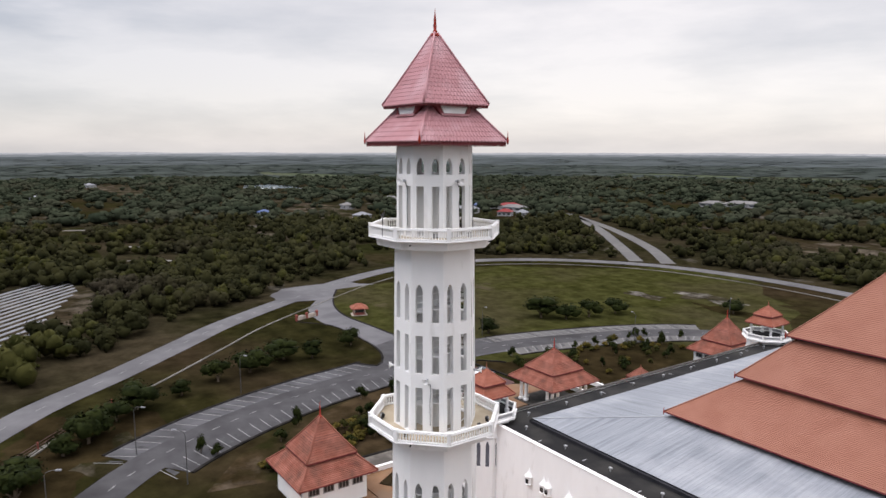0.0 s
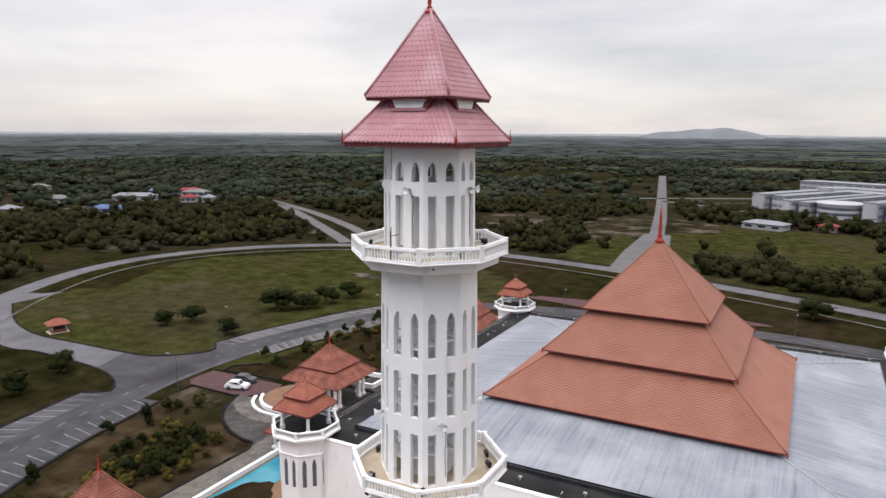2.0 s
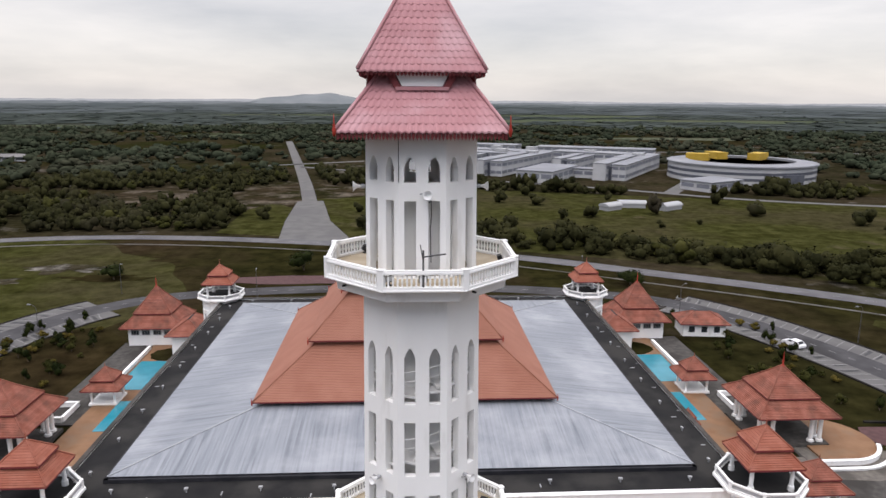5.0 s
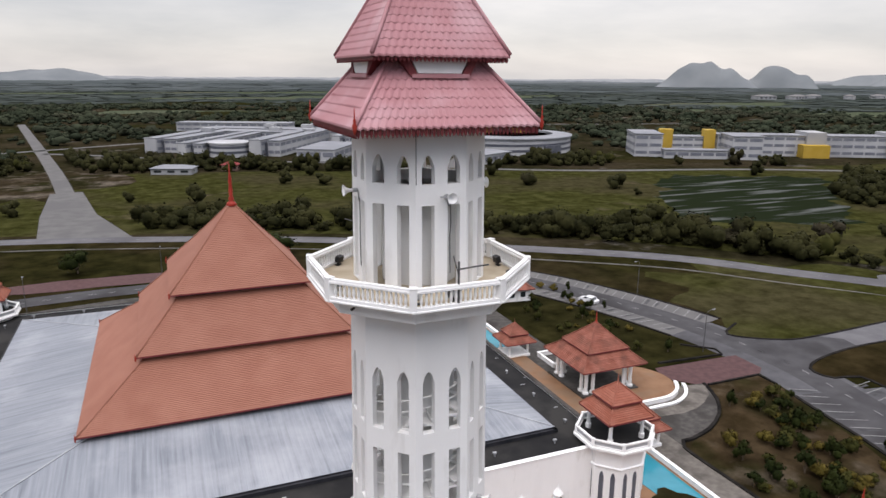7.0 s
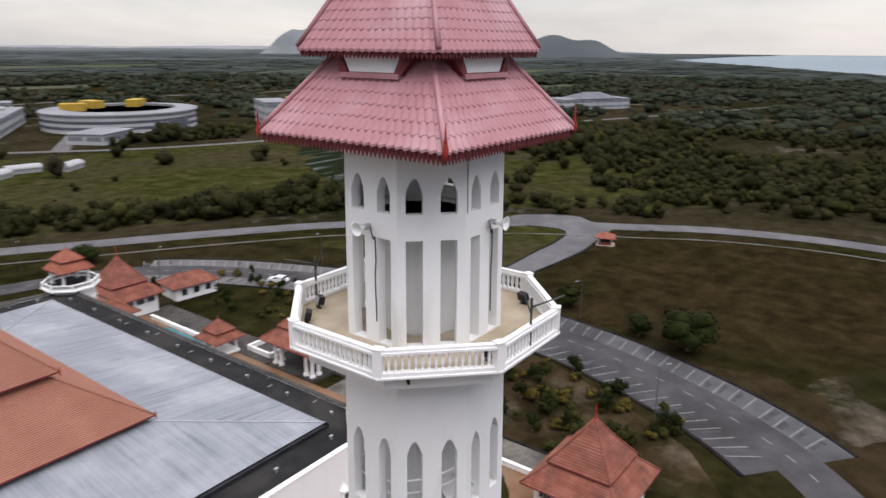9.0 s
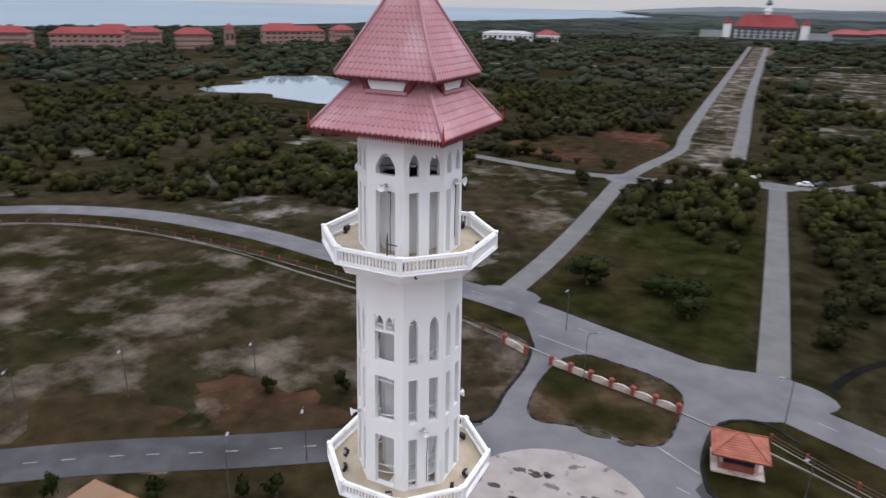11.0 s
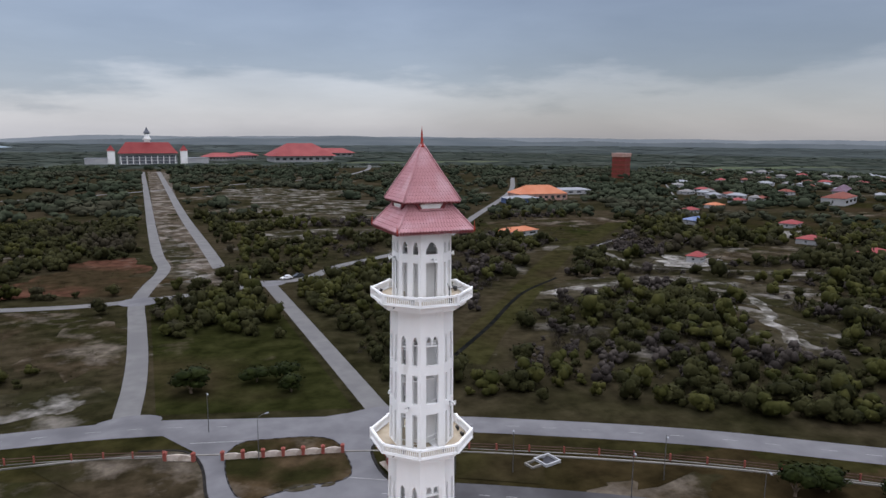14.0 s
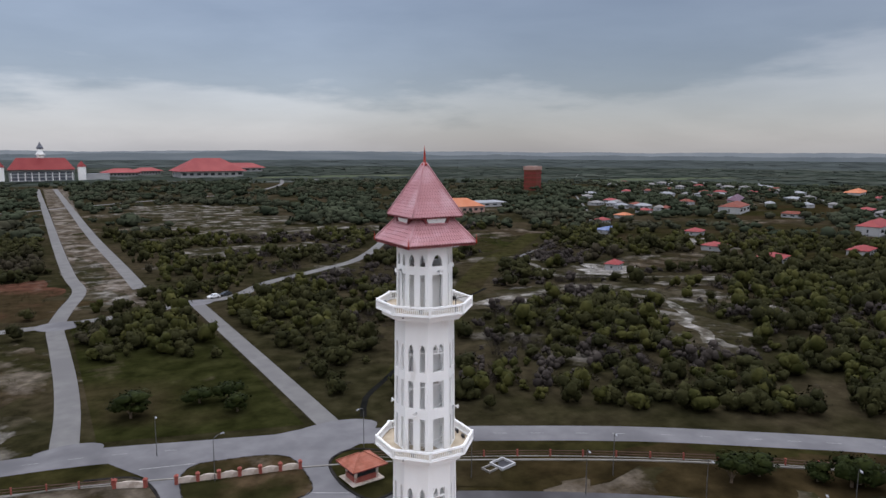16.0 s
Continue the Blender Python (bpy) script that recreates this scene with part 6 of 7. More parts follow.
copy_thing(gh, pose(-140.4, 67.8, 0, 0, 0, 70)).scale = (0.75, 0.75, 0.75)
copy_thing(gh, pose(150, 57.4, 0, 0, 0, 110)).scale = (0.75, 0.75, 0.75)

gate_wall = thing("gate_wall", "low white boundary wall with red pillars at the front gate", "boundary wall")


def wall_run(a, b, n, gap=False):
    A, B = Vector((*a, 0)), Vector((*b, 0))
    d = (B - A).normalized()
    for i in range(n + 1):
        p = A + (B - A) * i / n
        m = Matrix.Translation(p) @ Matrix.Rotation(math.atan2(d.y, d.x), 4, "Z")
        part("pillar", Shape().box(-0.28, 0.28, -0.28, 0.28, 0, 1.45).box(-0.35, 0.35, -0.35, 0.35, 1.45, 1.58).loft([[(-0.3, -0.3, 1.58), (0.3, -0.3, 1.58), (0.3, 0.3, 1.58), (-0.3, 0.3, 1.58)], [(-0.05, -0.05, 1.85), (0.05, -0.05, 1.85), (0.05, 0.05, 1.85), (-0.05, 0.05, 1.85)]]), PILLAR_RED, gate_wall, "red pillar", at=m)
        if i < n:
            L = (B - A).length / n
            part("wall_panel", Shape().box(0.28, L - 0.28, -0.1, 0.1, 0, 0.75).loft([[(0.28 + (L - 0.56) * q, y, 0.75) for y in (-0.1, 0.1)] + [(0.28 + (L - 0.56) * q, y, 1.0 + 0.28 * math.sin(math.pi * q)) for y in (0.1, -0.1)] for q in (0, 0.17, 0.33, 0.5, 0.67, 0.83, 1)]), CREAM, gate_wall, at=m)


wall_run((19.7, -69.7), (15.3, -67.6), 1)
wall_run((10.7, -66.3), (-8.9, -61.5), 6)
wall_run((-143.8, 50.0), (-146.0, 57.0), 2)
fence = thing("boundary_fence", "long low boundary fence with brown posts and rails", "fence")
for pts in ([(20, -71), (40, -77), (70, -81.5), (100, -83), (132, -79), (152, -66)], [(-20.5, -60.3), (-30, -54.6), (-50, -44), (-70, -31), (-88, -17), (-102, -4)]):
    fl_ = smooth_line(pts, False, 5.0)
    part("rail", ribbon(fl_, -0.06, 0.06, 0.55, 0.63), FENCE, fence)
    part("rail", ribbon(fl_, -0.06, 0.06, 1.05, 1.13), FENCE, fence)
    part("footing", ribbon(fl_, -0.12, 0.12, 0.0, 0.12), KERB_PALE, fence, "concrete footing")
    for p in fl_:
        part("post", Shape().box(-0.12, 0.12, -0.12, 0.12, 0, 1.3), PILLAR_RED, fence, at=Matrix.Translation(p))
tank = thing("drain_chamber", "open pale concrete drain chamber in the grass", "drain chamber", at=pose(-39.5, -45.2, 0, 0, 0, 12))
part("wall", Shape().box(-2.6, 0.8, -1.6, -1.35, 0, 0.5).box(-2.6, 0.8, 1.35, 1.6, 0, 0.5).box(-2.6, -2.35, -1.35, 1.35, 0, 0.5).box(0.55, 0.8, -1.35, 1.35, 0, 0.5), GREY_W, tank)
part("sump", Shape().box(-2.3, 0.5, -1.3, 1.3, 0.04, 0.1), DARK, tank)
part("annex", Shape().box(1.2, 3.2, -1.2, -0.95, 0, 0.45).box(1.2, 3.2, 0.6, 0.85, 0, 0.45).box(2.95, 3.2, -0.95, 0.6, 0, 0.45), KERB_PALE, tank)

# ---------- cars ----------
def car(label, paint):
    c = thing("car", label, "car", "parked cars")
    prof = [(-2.2, 0.35), (-2.25, 0.75), (-2.1, 0.95), (-1.75, 1.02), (-1.35, 1.5), (0.35, 1.52), (1.0, 1.05), (2.05, 0.9), (2.2, 0.65), (2.2, 0.35)]
    b = part("body", Shape().loft([[(x, y * (0.84 if z > 1.03 else 0.93), z) for x, z in prof] for y in (-1, 1)]), paint, c)
    for y in (-1, 1):
        part("side_window", Shape().add([(x, y * 0.87, z) for x, z in ((-1.62, 1.06), (-1.28, 1.44), (0.32, 1.46), (0.92, 1.07))], [(0, 1, 2, 3)[::y]]), GLASS, b)
    part("windscreen", Shape().add([(1.03, -0.7, 1.08), (1.03, 0.7, 1.08), (0.42, 0.66, 1.5), (0.42, -0.66, 1.5)], [(0, 1, 2, 3)]), GLASS, b)
    part("rear_window", Shape().add([(-1.8, -0.7, 1.06), (-1.8, 0.7, 1.06), (-1.42, 0.66, 1.5), (-1.42, -0.66, 1.5)], [(3, 2, 1, 0)]), GLASS, b)
    for x in (-1.35, 1.35):
        for y in (-0.86, 0.86):
            w = part("wheel", Shape().turn([(0.33, -0.1), (0.33, 0.1)], 14), RUBBER, c, at=pose(x, y, 0.33, 90))
            part("rim", Shape().turn([(0.2, -0.105), (0.2, 0.105)], 10), LAMP_METAL, w)
    return c


c1 = car("white car parked on the maroon paving", CAR_WHITE)
c1.matrix_basis = pose(-75.6, 61.0, 0.14, 0, 0, 20)
c2 = car("dark car parked on the maroon paving", CAR_DARK)
c2.matrix_basis = pose(-76.8, 64.2, 0.14, 0, 0, 15)
copy_thing(c1, pose(78, 101.5, 0.1, 0, 0, 110))
copy_thing(c1, pose(-26, -212, 0.08, 0, 0, 15))
copy_thing(c2, pose(-31, -214.5, 0.08, 0, 0, 20))
copy_thing(c1, pose(-12, -216, 0.08, 0, 0, 60))

# ---------- street lamps ----------
lampo = thing("street_lamp", "tall grey street lamp with a curved arm", "street lamp", "street lamps")
part("pole", Shape().tube([(0, 0, 0), (0, 0, 4), (0, 0, 7.4)], [0.08, 0.065, 0.05], 7), LAMP_METAL, lampo)
part("arm", Shape().tube([(0, 0, 7.3), (0.2, 0, 7.75), (0.9, 0, 8.0), (1.6, 0, 8.02)], 0.045, 6), LAMP_METAL, lampo)
part("lamp_head", Shape().box(1.4, 2.1, -0.14, 0.14, 7.95, 8.1), FLAT_GREY, lampo, "pale lamp head")
lampo.matrix_basis = pose(-77, -4.5, 0, 0, 0, 40)
for i in range(14, len(LOOP) - 10, 9):
    p = LOOP[i]
    q = sides(LOOP)[i] * (9.8 if (i // 9) % 2 else -9.8)
    copy_thing(lampo, pose(p.x + q.x, p.y + q.y, 0, 0, 0, math.degrees(math.atan2(-q.y, -q.x))))
for x, y, a in ((30, -30, 120), (46, -40, 120), (5, -64, 200), (-24, -47, 60), (-46, -30, 60), (-60, -18, 60), (60, -30, 130), (-22, -64, 30), (12, -79, 90), (-33, -44, 60)):
    copy_thing(lampo, pose(x, y, 0, 0, 0, a))

# ---------- far buildings ----------
def block(t, x0, x1, y0, y1, z0, z1, storeys=2, wall_m=None, roof_m=None, band=True):
    """A flat-roofed block with recessed window bands and a parapet, as parts of t."""
    w = part("wall", Shape().box(x0, x1, y0, y1, z0, z1), wall_m or CAMPUS_WHITE, t)
    part("roof", Shape().box(x0 - 0.5, x1 + 0.5, y0 - 0.5, y1 + 0.5, z1, z1 + 0.5), roof_m or FLAT_GREY, t)
    if band:
        for f in range(storeys):
            za = z0 + (z1 - z0) * (f + 0.38) / storeys
            zb = z0 + (z1 - z0) * (f + 0.78) / storeys
            n = max(2, int((x1 - x0) / 7))
            for i in range(n):
                u0 = x0 + (x1 - x0) * (i + 0.08) / n
                u1 = x0 + (x1 - x0) * (i + 0.92) / n
                part("window", Shape().box(u0, u1, y0 - 0.12, y0 + 0.2, za, zb), CAMPUS_GLASS, w)
            n = max(1, int((y1 - y0) / 9))
            for i in range(n):
                v0 = y0 + (y1 - y0) * (i + 0.1) / n
                v1 = y0 + (y1 - y0) * (i + 0.9) / n
                for xx in (x0, x1):
                    part("window", Shape().box(xx - 0.12, xx + 0.12, v0, v1, za, zb), CAMPUS_GLASS, w)


def campus_wing(t, x0, x1, y0, y1, h):
    """A teaching wing: two ranges with a sunken corridor between, a white end wall and a stair slot."""
    xm = (x0 + x1) / 2
    block(t, x0, xm - 1.2, y0, y1, 0, h, 2)
    block(t, xm + 1.2, x1, y0 + 5, y1, 0, h - 0.6, 2)
    part("corridor_roof", Shape().box(xm - 1.2, xm + 1.2, y0 + 6, y1, 0, h - 1.8), SHADE_BAND, t, "sunken dark corridor roof")
    part("end_wall", Shape().box(x0 + 0.3, xm - 1.5, y0 - 0.4, y0, 0, h + 0.9), CAMPUS_WHITE, t, "blank white end wall")


camp = thing("campus_building", "wide low white campus building with courtyards and grey flat roofs", "campus building", "campus buildings", at=pose(9, 409, 0, 0, 0, -31.5))
campus_wing(camp, -47, -28, 28, 118, 9)
campus_wing(camp, -13, 0, 8, 100, 8.5)
campus_wing(camp, 26, 44, 22, 120, 10)
campus_wing(camp, 99, 118, 40, 145, 10)
campus_wing(camp, 62, 76, 72, 130, 9)
block(camp, 61, 84, 10, 58, 0, 6.5, 1)
block(camp, 84, 98, 48, 58, 0, 5.5, 1)
block(camp, -28, 26, 100, 116, 0, 8.5, 2)
block(camp, 44, 99, 122, 140, 0, 10, 2)
block(camp, -60, -47, 60, 76, 0, 6, 1)
block(camp, -60, 40, 132, 150, 0, 8, 2)
part("curved_hall", Shape().turn([(12, 0), (12, 8.0), (12.7, 8.0), (12.7, 8.8), (0.1, 9.1)], 28, 12, 25), CAMPUS_WHITE, camp, "round white hall")
for z in (2.2, 5.2):
    part("curved_window_band", Shape().turn([(12.08, z), (12.08, z + 1.5)], 28, 12, 25), SHADE_BAND, camp)
for x, y in ((-36, 90), (8, 108), (36, 100), (70, 131), (108, 120), (-10, 140), (20, 141)):
    part("roof_plant", Shape().box(x - 4, x + 4, y - 3, y + 3, 9, 11.6), GREY_W, camp, "white roof plant room")
camp2 = thing("campus_building", "far low campus building with grey roofs", "campus building", "campus buildings", at=pose(90, 600, 0, 0, 0, -24))
block(camp2, -90, 10, 0, 20, 0, 7, 2)
block(camp2, 30, 130, -6, 16, 0, 7, 2)
rnd = thing("round_building", "round white building with a ring roof and yellow blocks", "campus building", at=pose(214, 406, 0))
part("wall", Shape().turn([(44, 0), (44, 10)], 56), CAMPUS_WHITE, rnd)
for z in (2.2, 5.6):
    part("window_band", Shape().turn([(44.12, z), (44.12, z + 1.6)], 56), SHADE_BAND, rnd)
part("ring_roof", Shape().turn([(45, 10), (45, 10.8), (32, 11.4), (32, 9.0)], 56), FLAT_GREY, rnd)
part("court", Shape().turn([(31.9, 9.0), (0.1, 9.1)], 56), LAWN, rnd, "green roof court")
for a in (100, 40, 150):
    part("yellow_block", Shape().box(-7, 7, -4, 4, 9, 14.5), YELLOW, rnd, "yellow block", at=pose(26 * math.cos(radians(a)), 26 * math.sin(radians(a)), 0, 0, 0, a))
part("portal", Shape().box(-7, 7, -45.5, -42, 0, 6), SHADE_BAND, rnd, "dark portal", at=pose(0, 0, 0, 0, 0, 15))
low = thing("service_block", "low white service block beside the round building", "building", at=pose(170, 348, 0, 0, 0, 30))
block(low, -14, 14, -10, 10, 0, 5, 1)
lng = thing("long_campus_block", "long white campus block with blue window bands and yellow accents", "campus building", "campus buildings", at=pose(345, 318, 0, 0, 0, -28))
block(lng, -20, 92, 0, 16, 0, 13, 3)
block(lng, -75, -58, -16, 18, 0, 14, 3)
block(lng, -18, 0, -26, 2, 0, 14, 3)
block(lng, -62, -20, 4, 18, 0, 11, 3)
part("yellow_block", Shape().box(30, 46, -10, 0.5, 0, 8), YELLOW, lng, "yellow entrance block")
part("yellow_tower", Shape().box(-56, -48, 2, 10, 0, 16), YELLOW, lng)
part("yellow_tower", Shape().box(-28, -21, 2, 10, 0, 16), YELLOW, lng)
block(lng, -58, -20, -24, -14, 0, 5, 1)
for xx in (40, 90):
    part("stair_tower", Shape().box(xx - 6, xx + 6, -3, 17, 0, 15.5), GREY_W, lng)
off = thing("campus_office", "white office with a dark blue hip roof", "campus building", at=pose(524, 238, 0, 0, 0, -30))
block(off, -32, 32, -12, 12, 0, 8, 2)
part("hip_roof", Shape().loft([[(-18, -13, 8.5), (22, -13, 8.5), (22, 13, 8.5), (-18, 13, 8.5)], [(-6, -1, 13), (10, -1, 13), (10, 1, 13), (-6, 1, 13)]]), SHADE_BAND, off)
for x, y, a, L in ((92, 277, 35, 4.5), (104, 284, -8, 6), (119, 277, 35, 6)):
    tn = thing("white_barn", "white barn with a curved sheet roof in the meadow", "barn", "white barns", at=pose(x, y, 0, 0, 0, a))
    part("wall", Shape().box(-L, L, -2.7, 2.7, 0, 1.8), GREY_W, tn)
    part("roof", Shape().loft([[(xx, 3.0 * math.cos(q), 1.8 + 1.5 * math.sin(q)) for q in np.linspace(0, math.pi, 9)] for xx in (-L - 0.4, L + 0.4)]), GREY_W, tn)
hip_house("field_house", "low grey field house", -2, 352, 10, 5, 3, 1.6, GREY_W, FLAT_GREY, -20, "house", "field houses")
hip_house("field_house", "small red-roofed field house", 26, 356, 4, 3, 3, 1.6, PEACH, FAR_RED, -20, "house", "field houses")

# government complex at the avenue's end
gov = thing("government_hall", "large government hall with red roofs, white columns and a clock tower", "public building", at=pose(25, -1318, 0, 0, 0, 2))
block(gov, -48, 48, -18, 18, 0, 19, 4, GREY_W, FLAT_GREY)
for i in range(10):
    part("column", Shape().box(-46 + i * 10, -44.4 + i * 10, 18.2, 19.8, 0, 15), WHITE, gov)
part("gallery", Shape().box(-47, 47, 18.1, 18.6, 2, 6).box(-47, 47, 18.1, 18.6, 8, 11).box(-47, 47, 18.1, 18.6, 13, 16), SHADE_BAND, gov)
part("roof", Shape().loft([[(-50, -22, 19.5), (50, -22, 19.5), (50, 24, 19.5), (-50, 24, 19.5)], [(-36, -4, 39), (36, -4, 39), (36, 6, 39), (-36, 6, 39)]]), FAR_RED, gov, "tall red hip roof")
part("clock_tower", Shape().box(-5, 5, -5, 5, 0, 48).box(-7, 7, -7, 7, 44, 46).box(-4, 4, -4, 4, 48, 54), WHITE, gov)
part("tower_cap", Shape().turn([(5, 54), (5.6, 56), (3, 60), (0.3, 66)], 10), SHADE_BAND, gov)
for sx in (-1, 1):
    part("corner_tower", Shape().box(sx * 60 - 6, sx * 60 + 6, 8, 20, 0, 24), WHITE, gov)
    part("tower_roof", Shape().loft([[(sx * 60 - 7, 7, 24), (sx * 60 + 7, 7, 24), (sx * 60 + 7, 21, 24), (sx * 60 - 7, 21, 24)], [(sx * 60 - 0.3, 13.7, 34), (sx * 60 + 0.3, 13.7, 34), (sx * 60 + 0.3, 14.3, 34), (sx * 60 - 0.3, 14.3, 34)]]), FAR_RED, gov)
    block(gov, sx * 84 - 18, sx * 84 + 18, 4, 24, 0, 11, 2, GREY_W, FLAT_GREY)
for x, y, sx, sy, h, rh in ((-262, -1382, 60, 34, 12, 25), (-112, -1470, 30, 16, 8, 8), (-170, -1560, 26, 14, 8, 7), (-385, -1700, 70, 20, 9, 12)):
    hip_house("red_roofed_hall", "far public hall with a broad red hip roof", x, y, sx, sy, h, rh, GREY_W, FAR_RED, 4, "public building", "red-roofed halls", 9, 6.0)
# apartment rows near the coast
for i, (x, y, L, a) in enumerate(((657, -416, 11, 40), (597, -454, 20, 40), (585, -513, 9, 44), (531, -524, 11, 46), (504, -652, 22, 54), (484, -722, 8, 58), (640, -520, 12, 44), (560, -700, 14, 54))):
    hip_house("apartment_block", "pale peach apartment block with a red roof", x, y, L * 1.6, 9, 14, 6, PEACH, FAR_RED, a, "apartment block", "apartment blocks", 10, 1.0, 3)
hip_house("apartment_tower", "peach stair tower with a red roof", 527, -572, 5, 5, 18, 6, PEACH, FAR_RED, 46, "tower", "", 2)
hip_house("white_hall", "long white hall near the coast", 338, -915, 34, 12, 10, 3, WHITE, GREY_W, 20, "hall", "", 10)
hip_house("white_hall", "white hall with a red roof near the coast", 290, -945, 16, 12, 9, 6, WHITE, FAR_RED, 18, "hall", "", 6)
# south-west: water tower block, depot, village houses
bt = thing("brick_block", "square brown brick tower block with a pale top", "tower block", at=pose(-563, -720, 0, 0, 0, 30))
part("wall", Shape().box(-9, 9, -9, 9, 0, 28), BROWN_W, bt)
for z in (5, 11, 17, 23):
    part("balcony_band", Shape().box(-9.3, 9.3, -9.3, 9.3, z, z + 1.2), FAR_RED, bt)
part("top", Shape().box(-9.8, 9.8, -9.8, 9.8, 28, 33), PEACH, bt)
hip_house("depot", "long depot with an orange sheet roof", -292, -478, 23, 12, 5.5, 7, PEACH, ORANGE, -4, "depot", "", 8)
hip_house("depot", "blue-walled depot annex beside the orange depot", -262, -455, 14, 7, 4, 2, BLUE, FLAT_GREY, -4, "depot", "", 5)
hip_house("depot", "white sheds behind the depot", -345, -520, 26, 8, 4, 2, GREY_W, FLAT_GREY, -4, "depot", "", 6)
def village(rows, h=2.7, roof_h=2.0):
    for x, y, sx, sy, a, rm in rows:
        hip_house("village_house", "village house among the trees", x, y, sx, sy, h, roof_h, GREY_W, (DULL_ROOF, FAR_RED, FLAT_GREY, BROWN_W, BLUE, ORANGE)[rm], a, "house", "village houses", 3)


village(((-203, -187, 4, 3, 30, 1), (-345, -260, 7, 5, 25, 1), (-298, -207, 6, 5, 20, 1), (-286, -163, 10, 6, 20, 1), (-355, -157, 9, 5, 15, 1), (-301, -294, 8, 5, 10, 4), (-386, -366, 6, 5, 10, 5), (-472, -400, 8, 6, 25, 3), (-436, -392, 6, 5, 15, 1), (-692, -513, 9, 6, 40, 2), (-673, -524, 7, 6, 0, 2), (-342, -344, 5, 4, 10, 1), (-167, -288, 12, 5, 15, 5)))
village(((-513, -357, 20, 9, 25, 3), (-829, -426, 26, 9, 20, 5), (-458, -205, 19, 7, 15, 1)), 6, 4)
village(((-700, -420, 12, 7, 60, 2), (-760, -520, 14, 7, 30, 1), (-620, -300, 12, 7, 15, 1), (-680, -240, 16, 7, 20, 1), (-520, -560, 9, 6, 50, 0), (-560, -600, 9, 6, 10, 2), (-800, -380, 14, 8, 20, 1), (-900, -600, 16, 8, 70, 2), (-460, -480, 8, 5, 20, 0), (-860, -280, 16, 8, 10, 2), (-1000, -450, 16, 8, 30, 2)))
town = random.Random(21)
for i in range(46):
    q = town.uniform(0, 1) ** 0.8
    side = town.uniform(-20, 230)
    village(((-395 - 420 * q - 0.72 * side, -395 - 400 * q + 0.69 * side, town.uniform(4.5, 9), town.uniform(3.5, 5.5), town.uniform(0, 180), town.choice((0, 0, 1, 2, 2, 3))),), 3.2, 2.2)
school = thing("village_school", "long white two-storey school with a dull purple roof", "school", at=pose(-571, -400, 0, 0, 0, 32))
part("wall", Shape().box(-24, 24, -5, 5, 0, 7.5), GREY_W, school)
for f in range(2):
    for i in range(9):
        part("window", Shape().box(-22.5 + i * 5, -19.5 + i * 5, 4.95, 5.08, 1.2 + 3.6 * f, 2.9 + 3.6 * f), CAMPUS_GLASS, school)
part("roof", Shape().loft([[(-25.5, -6.5, 7.5), (25.5, -6.5, 7.5), (25.5, 6.5, 7.5), (-25.5, 6.5, 7.5)], [(-20, -0.3, 11.5), (20, -0.3, 11.5), (20, 0.3, 11.5), (-20, 0.3, 11.5)]]), PURPLE, school, "dull purple sheet roof")
# north-west village
village(((-440, 150, 5, 3, 10, 4), (-340, 229, 10, 5, 30, 4), (-392, 287, 14, 4, 28, 2), (-386, 199, 5, 4, 20, 2), (-352, 298, 5, 3.5, 35, 1), (-340, 304, 3.5, 3, 20, 2), (-420, 250, 7, 4, 25, 0), (-470, 230, 5, 4, 0, 0), (-520, 300, 7, 4, 30, 0), (-412, 326, 9, 5, 60, 4), (-395, 338, 9, 5, 60, 1), (-380, 330, 9, 5, 20, 0), (-316, 496, 10, 6, 10, 0)), 3.2, 2.2)
village(((-300, 515, 14, 6, 10, 0), (-698, 28, 6, 4, 20, 2), (-930, 104, 8, 5, 10, 2)), 3.2, 2.2)
for i, (x, y) in enumerate(((470, 700), (500, 690), (530, 705), (555, 680), (600, 690))):
    hip_house("far_house", "far pale house with a dull roof by the hills", x * 2.75, y * 1.72, 26, 12, 7, 4, GREY_W, DULL_ROOF, i * 13, "house", "far houses", 4)
# white plastic rows of the nursery
for i in range(16):
    nb = thing("plastic_row", "white plastic tunnel row over a nursery bed", "tunnel row", "nursery rows", at=pose(-145 - 5.1 * i, -24, 0.05, 0, 0, 139.5))
    part("cover", Shape().loft([[(xx, 0.55 * math.cos(q), 0.3 * math.sin(q)) for q in np.linspace(0, math.pi, 7)] for xx in (0, min(9 + 4.0 * i, 44))]), FLAT_GREY, nb)

# ---------- distance ----------
def ridge(r, a0, a1, h0, amp, seed, n, name, material, label, freq=3.0):
    s = Shape()
    lo, hi = [], []
    for i in range(n + 1):
        a = radians(a0 + (a1 - a0) * i / n)
        e = math.sin(math.pi * i / n) ** 0.5 if amp > 20 else 1.0
        h = h0 + e * amp * (0.5 + 0.5 * noise.noise((freq * math.cos(a) * 3, freq * math.sin(a) * 3, seed))) + 3 * noise.noise((60 * a, seed, 0)) + 2.5 * noise.noise((260 * a, seed, 3.0))
        h *= min(1.0, 14 * i / n, 14 * (n - i) / n) ** 0.6
        hi.append((r * math.cos(a), r * math.sin(a), h))
        lo.append(((r - 60) * math.cos(a), (r - 60) * math.sin(a), 0))
    s.add(lo + hi, [(i, i + 1, n + 2 + i, n + 1 + i) for i in range(n)])
    return structure(name, s, material, label)


# Stacked backdrop walls; their stepped haze tints fade the land into the sky.
ridge(4050, 190, 280, 17, 13, 5, 420, "tree_line_backdrop", HILL_DARK, "dark tree line tinted with haze near the horizon", 5.0)
